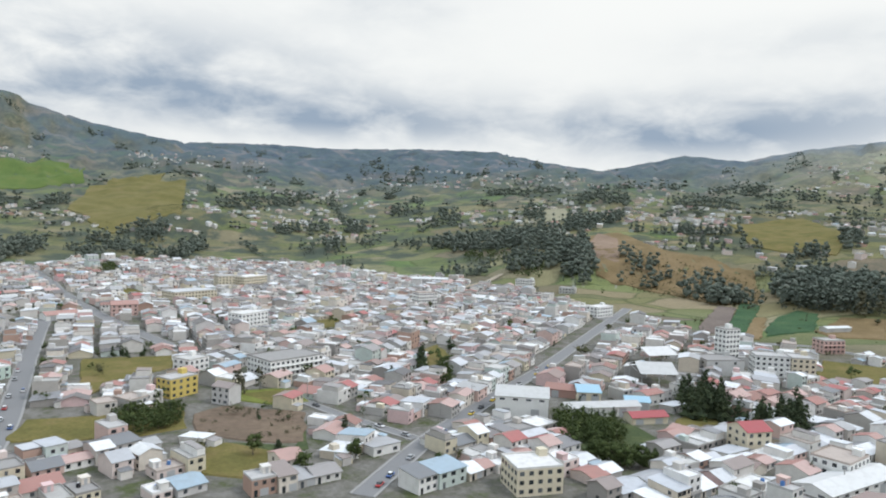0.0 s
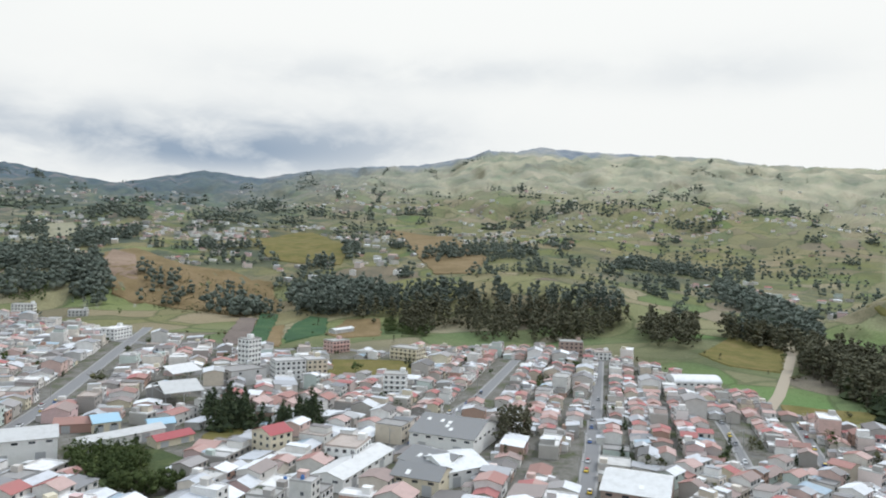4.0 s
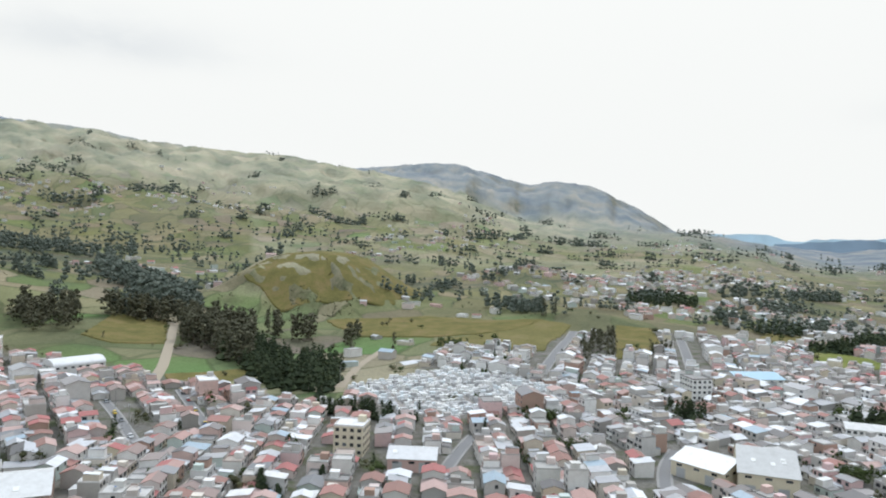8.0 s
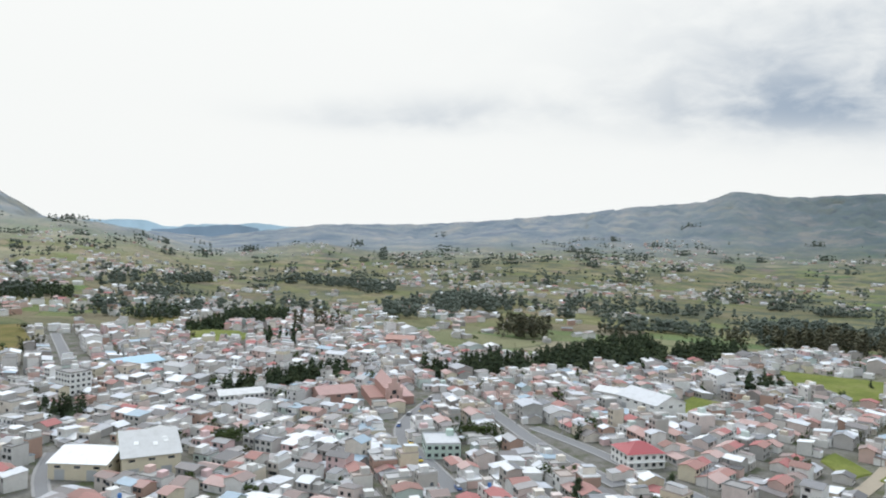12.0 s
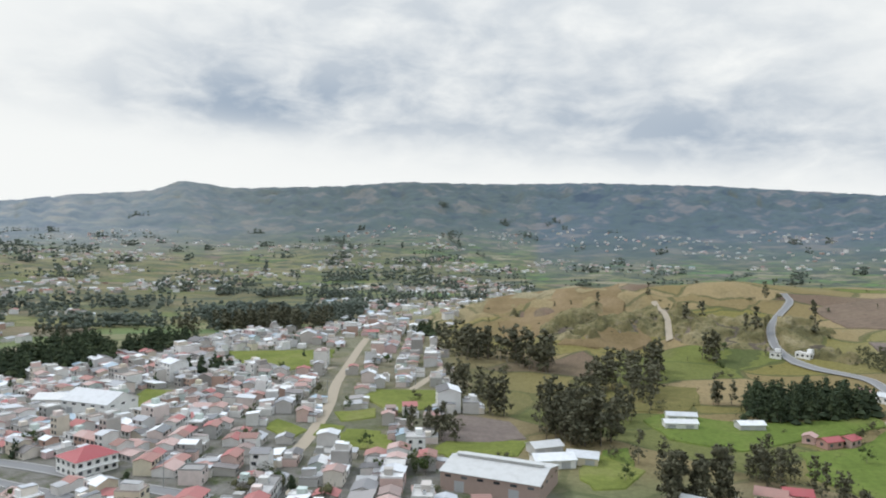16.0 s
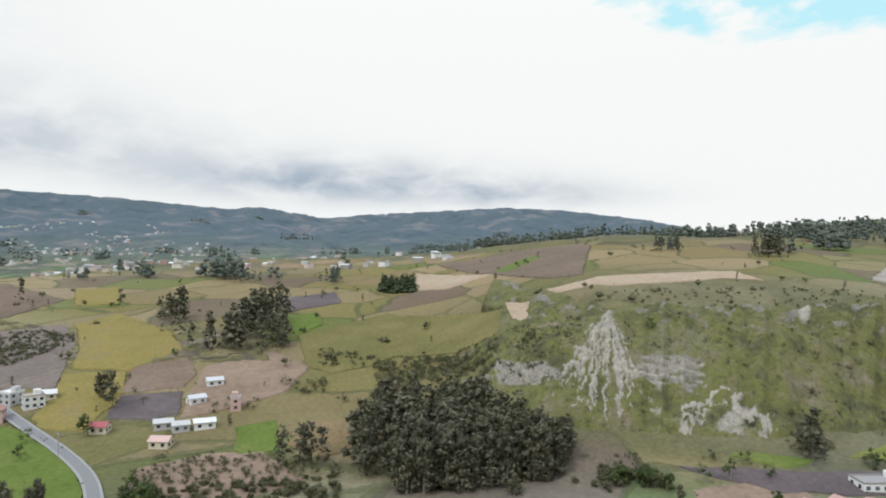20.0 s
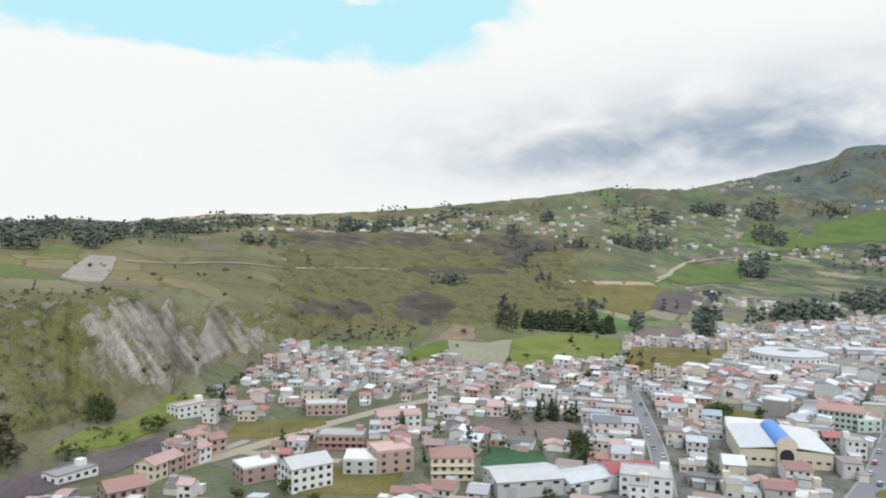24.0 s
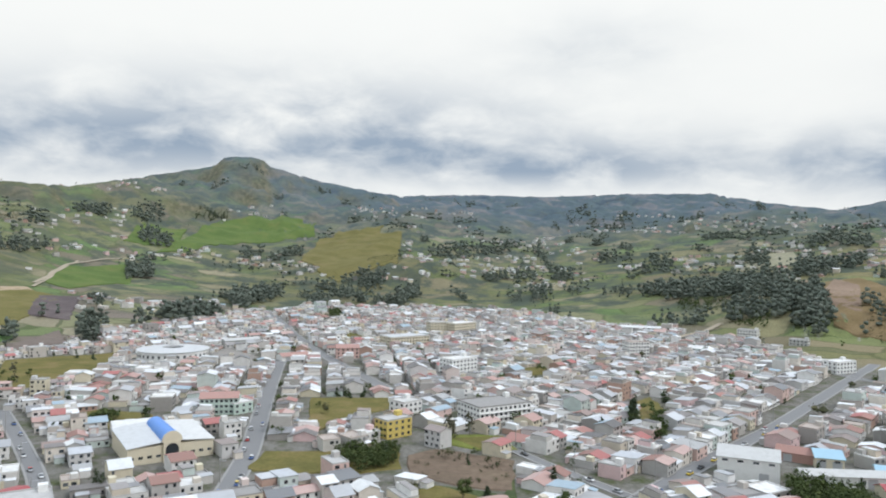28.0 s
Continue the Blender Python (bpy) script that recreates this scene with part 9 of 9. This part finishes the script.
hall(13, -254, 164, 36, 24, 6.5, 2.4, 'brick', 'light_grey', label='brick warehouse under a long pale grey roof with a ridge slot', lights=0, vent=True)
block(50, -291, -170, 8, 9, 2, 'white_paint', label='small white house by the dirt track', top='flat')
hall(-6, -280, -163, 16, 9, 3.4, 1.6, 'white_paint', 'white_sheet', label='low white farm building with outhouses', lights=0)
hall(-18, -286, 172, 12, 9, 3.2, 1.5, 'cream_paint', 'white_sheet', label='low farm shed with a pale roof', lights=0)
hall(-3, -297, -152, 13, 8, 3.2, 1.5, 'light_grey', 'light_grey', label='small grey farm shed', lights=0)
hall(-66, -345, -175, 15, 6, 3, 1.2, 'white_paint', 'white_sheet', label='long narrow poultry shed with a white roof', lights=0)
hall(-69, -359, -179, 14, 6, 3, 1.2, 'white_paint', 'white_sheet', label='long narrow poultry shed with a white roof', lights=0)
hall(-98, -348, -170, 12, 7, 3, 1.2, 'light_grey', 'white_sheet', label='low shed with a pale roof on the pasture', lights=0)
block(-124, -324, -153, 9, 6, 1, 'terracotta_paint', label='low unfinished house under a red roof', top='gable', cover='red_sheet')
block(-133, -327, -140, 8, 6, 1, 'brick', label='small brick outhouse under a red roof', top='gable', cover='red_sheet')
block(-118, -330, -120, 6, 5, 1, 'pink_paint', label='low pink farm hut', top='gable', cover='clay')
block(-164, -342, 142, 9, 9, 2, 'pink_paint', label='pink and white house beside the bend of the road', top='hip', cover='clay')
block(-184, -346, 161, 9, 7, 2, 'white_paint', label='white two-storey roadside house', step=2.6)
block(-194, -352, 150, 8, 7, 1, 'cream_paint', label='low cream house behind the road', top='gable', cover='white_sheet')
block(-181, -360, 102, 8, 8, 2, 'light_grey', label='grey rendered house beside the road')
block(-179, -370, 104, 8, 7, 1, 'white_paint', label='low white roadside house with a pale roof', top='gable', cover='white_sheet')
block(-177, -392, 114, 9, 7, 1, 'white_paint', label='low roadside house with a pale roof', top='gable', cover='white_sheet')
block(-172, -404, 118, 8, 7, 1, 'pink_paint', label='low pink roadside house', top='gable', cover='clay')
block(-175, -500, 133, 10, 8, 1, 'white_paint', label='white box-shaped roadside house')
block(-158, -505, 154, 7, 7, 1, 'white_paint', label='small white hut beside the road')
for x0, y0, t0, w0, d0, paint, cover in ((-79, -254, 160, 10, 8, 'cream_paint', 'clay'), (-88, -256, 172, 9, 7, 'pink_paint', 'red_sheet'), (-85, -245, 150, 9, 8, 'brick', 'clay'), (-91, -238, 165, 10, 8, 'cream_paint', 'pink_paint'),
                                         (-99, -234, 150, 9, 8, 'yellow_paint', 'clay'), (-68, -240, 140, 8, 7, 'white_paint', 'white_sheet'), (-51, -243, 155, 8, 7, 'light_grey', 'light_grey')):
    block(x0, y0, t0, w0, d0, 1, paint, label='low farmhouse in the cluster below the eucalyptus', top='gable', cover=cover)
block(-184, -292, 126, 7, 7, 1, 'cream_paint', label='roadside house under a bright red roof', top='gable', cover='red_sheet')
block(-187, -254, 120, 8, 7, 1, 'cream_paint', label='farmhouse with a pink roof', top='gable', cover='pink_paint')
block(-202, -273, 143, 8, 6, 1, 'light_grey', label='farmhouse with a grey sheet roof', top='gable', cover='light_grey')
block(-204, -264, 150, 7, 6, 1, 'light_grey', label='grey farm hut beside the farmhouse', top='gable', cover='light_grey')
block(-231, -287, 163, 8, 6, 1, 'white_paint', label='white farm shed on the slope', top='gable', cover='white_sheet')
block(-253, -300, 151, 8, 6, 1, 'white_paint', label='white farmhouse beside the hedge', top='gable', cover='white_sheet')
block(-236, -265, 139, 5, 6, 2, 'pink_paint', label='narrow pink two-storey farmhouse on the slope')
block(-212, -258, 146, 9, 6, 1, 'white_paint', label='low white house on the slope', top='gable', cover='white_sheet')
block(-244, 128, 66, 16, 12, 3, 'cream_paint', label='cream three-storey house under a red hipped roof', top='hip', cover='clay', bands=True)
block(-265, 99, 65, 13, 14, 2, 'light_grey', label='large house with grey rendered walls', step=4)
block(-262, 110, 86, 15, 14, 3, 'brick', label='tall house with bare brick end wall and pink roof terrace', step=5, cover='pink_paint')
block(-257, 74, 99, 16, 13, 3, 'white_paint', label='white and grey three-storey house with a sloping roof', top='gable', cover='light_grey')
for k, (h0, w0) in enumerate(((2, 7.0), (2, 7.6), (3, 6.6), (2, 7.2))):
    a = radians(132)
    block(-295 + (k - 1.5) * 8.2 * math.cos(a), 33 + (k - 1.5) * 8.2 * math.sin(a), 132, w0, 9.5, h0, ('cream_paint', 'brick', 'pink_paint', 'white_paint')[k], label='narrow row house under weathered red tiles', top='gable' if k != 2 else 'flat', cover='clay' if k != 2 else 'deck_object', step=2.6)
for k, (h0, w0) in enumerate(((2, 7.4), (3, 6.8), (2, 7.0))):
    a = radians(105)
    block(-313 + (k - 1) * 8.4 * math.cos(a), 43 + (k - 1) * 8.4 * math.sin(a), 105, w0, 9.0, h0, ('white_paint', 'cream_paint', 'brick')[k], label='narrow row house under pink clay tiles', top='gable' if k != 1 else 'hip', cover='clay', step=2.6)
block(-273, 60, 100, 15, 12, 2, 'brick', label='unfinished brick house with a flat deck', step=4)
block(-264, 13, 105, 13, 12, 2, 'brick', label='brick house under a clay roof', top='gable', cover='clay')
block(-300, 103, 63, 20, 12, 2, 'terracotta_paint', label='two-storey house with pillared gallery', bands=True, step=2.6)
block(-360, 115, 72, 21, 11, 2, 'brick', label='unfinished brick house with bare walls')
block(-377, 49, 117, 19, 10, 2, 'white_paint', label='white house at the foot of the scarp')
block(-292, -3, 124, 16, 9, 1, 'white_paint', label='low white house beside the ploughed field')
block(-322, 139, 80, 21, 10, 2, 'white_paint', label='white house with a red roof', top='gable', cover='clay')
block(-354, 238, 79, 13, 10, 2, 'white_paint', label='white house with a red hipped roof', top='hip', cover='clay')
hall(-220, 145, 77, 25, 18, 6, 1.5, 'light_grey', 'light_grey', label='grey hall with a flat-pitched roof', lights=0)
hall(-209, 185, 71, 18, 14, 6, 1.5, 'white_paint', 'red_sheet', label='white building with a dark red roof edge', lights=0)
hall(-212, 171, 90, 31, 14, 5, 1.2, 'white_paint', 'white_sheet', label='long white workshop roof', lights=0)
block(-229, 340, 29, 20, 12, 3, 'mint_paint', label='pale green building with tall pillars', top='gable', cover='clay', step=2.4)
block(-222, 345, 66, 12, 14, 2, 'mint_paint', label='pale green two-storey school wing')
hall(-284, 522, 49, 23, 14, 4, 2, 'white_paint', 'clay', label='long white wall building with clay roof', lights=0)
hall(-372, 603, 55, 57, 12, 4, 1.5, 'light_grey', 'light_grey', label='long grey hall by the arena', lights=0)
hall(-89, 896, 1, 79, 10, 4, 1.5, 'light_grey', 'light_grey', label='long grey depot at the edge of town', lights=0)
hall(-17, 865, 3, 50, 10, 5, 1.5, 'white_paint', 'white_sheet', label='white depot with red doors', lights=0)
block(91, 824, -21, 20, 12, 3, 'white_paint', label="white terrace of three storeys at the town's edge", step=2.6)
block(133, 780, -22, 17, 11, 2, 'light_grey', label='grey and white houses by the bypass')
block(-19, 642, 33, 19, 12, 5, 'white_paint', label='white five-storey apartment tower', step=2.6)
block(135, 624, 41, 22, 12, 3, 'white_paint', label='white house with blank end wall')
block(-74, 389, 35, 17, 16, 2, 'white_paint', label='white house with several roof terraces')
mast(-907, -1562, 36)
cemetery((394, 100), (438, 72), (468, 47), (454, 8), (422, -19), (376, -4), (343, 34), (344, 62))
park_cars()
lamp_posts()

settle_town()
hamlets()
plant()
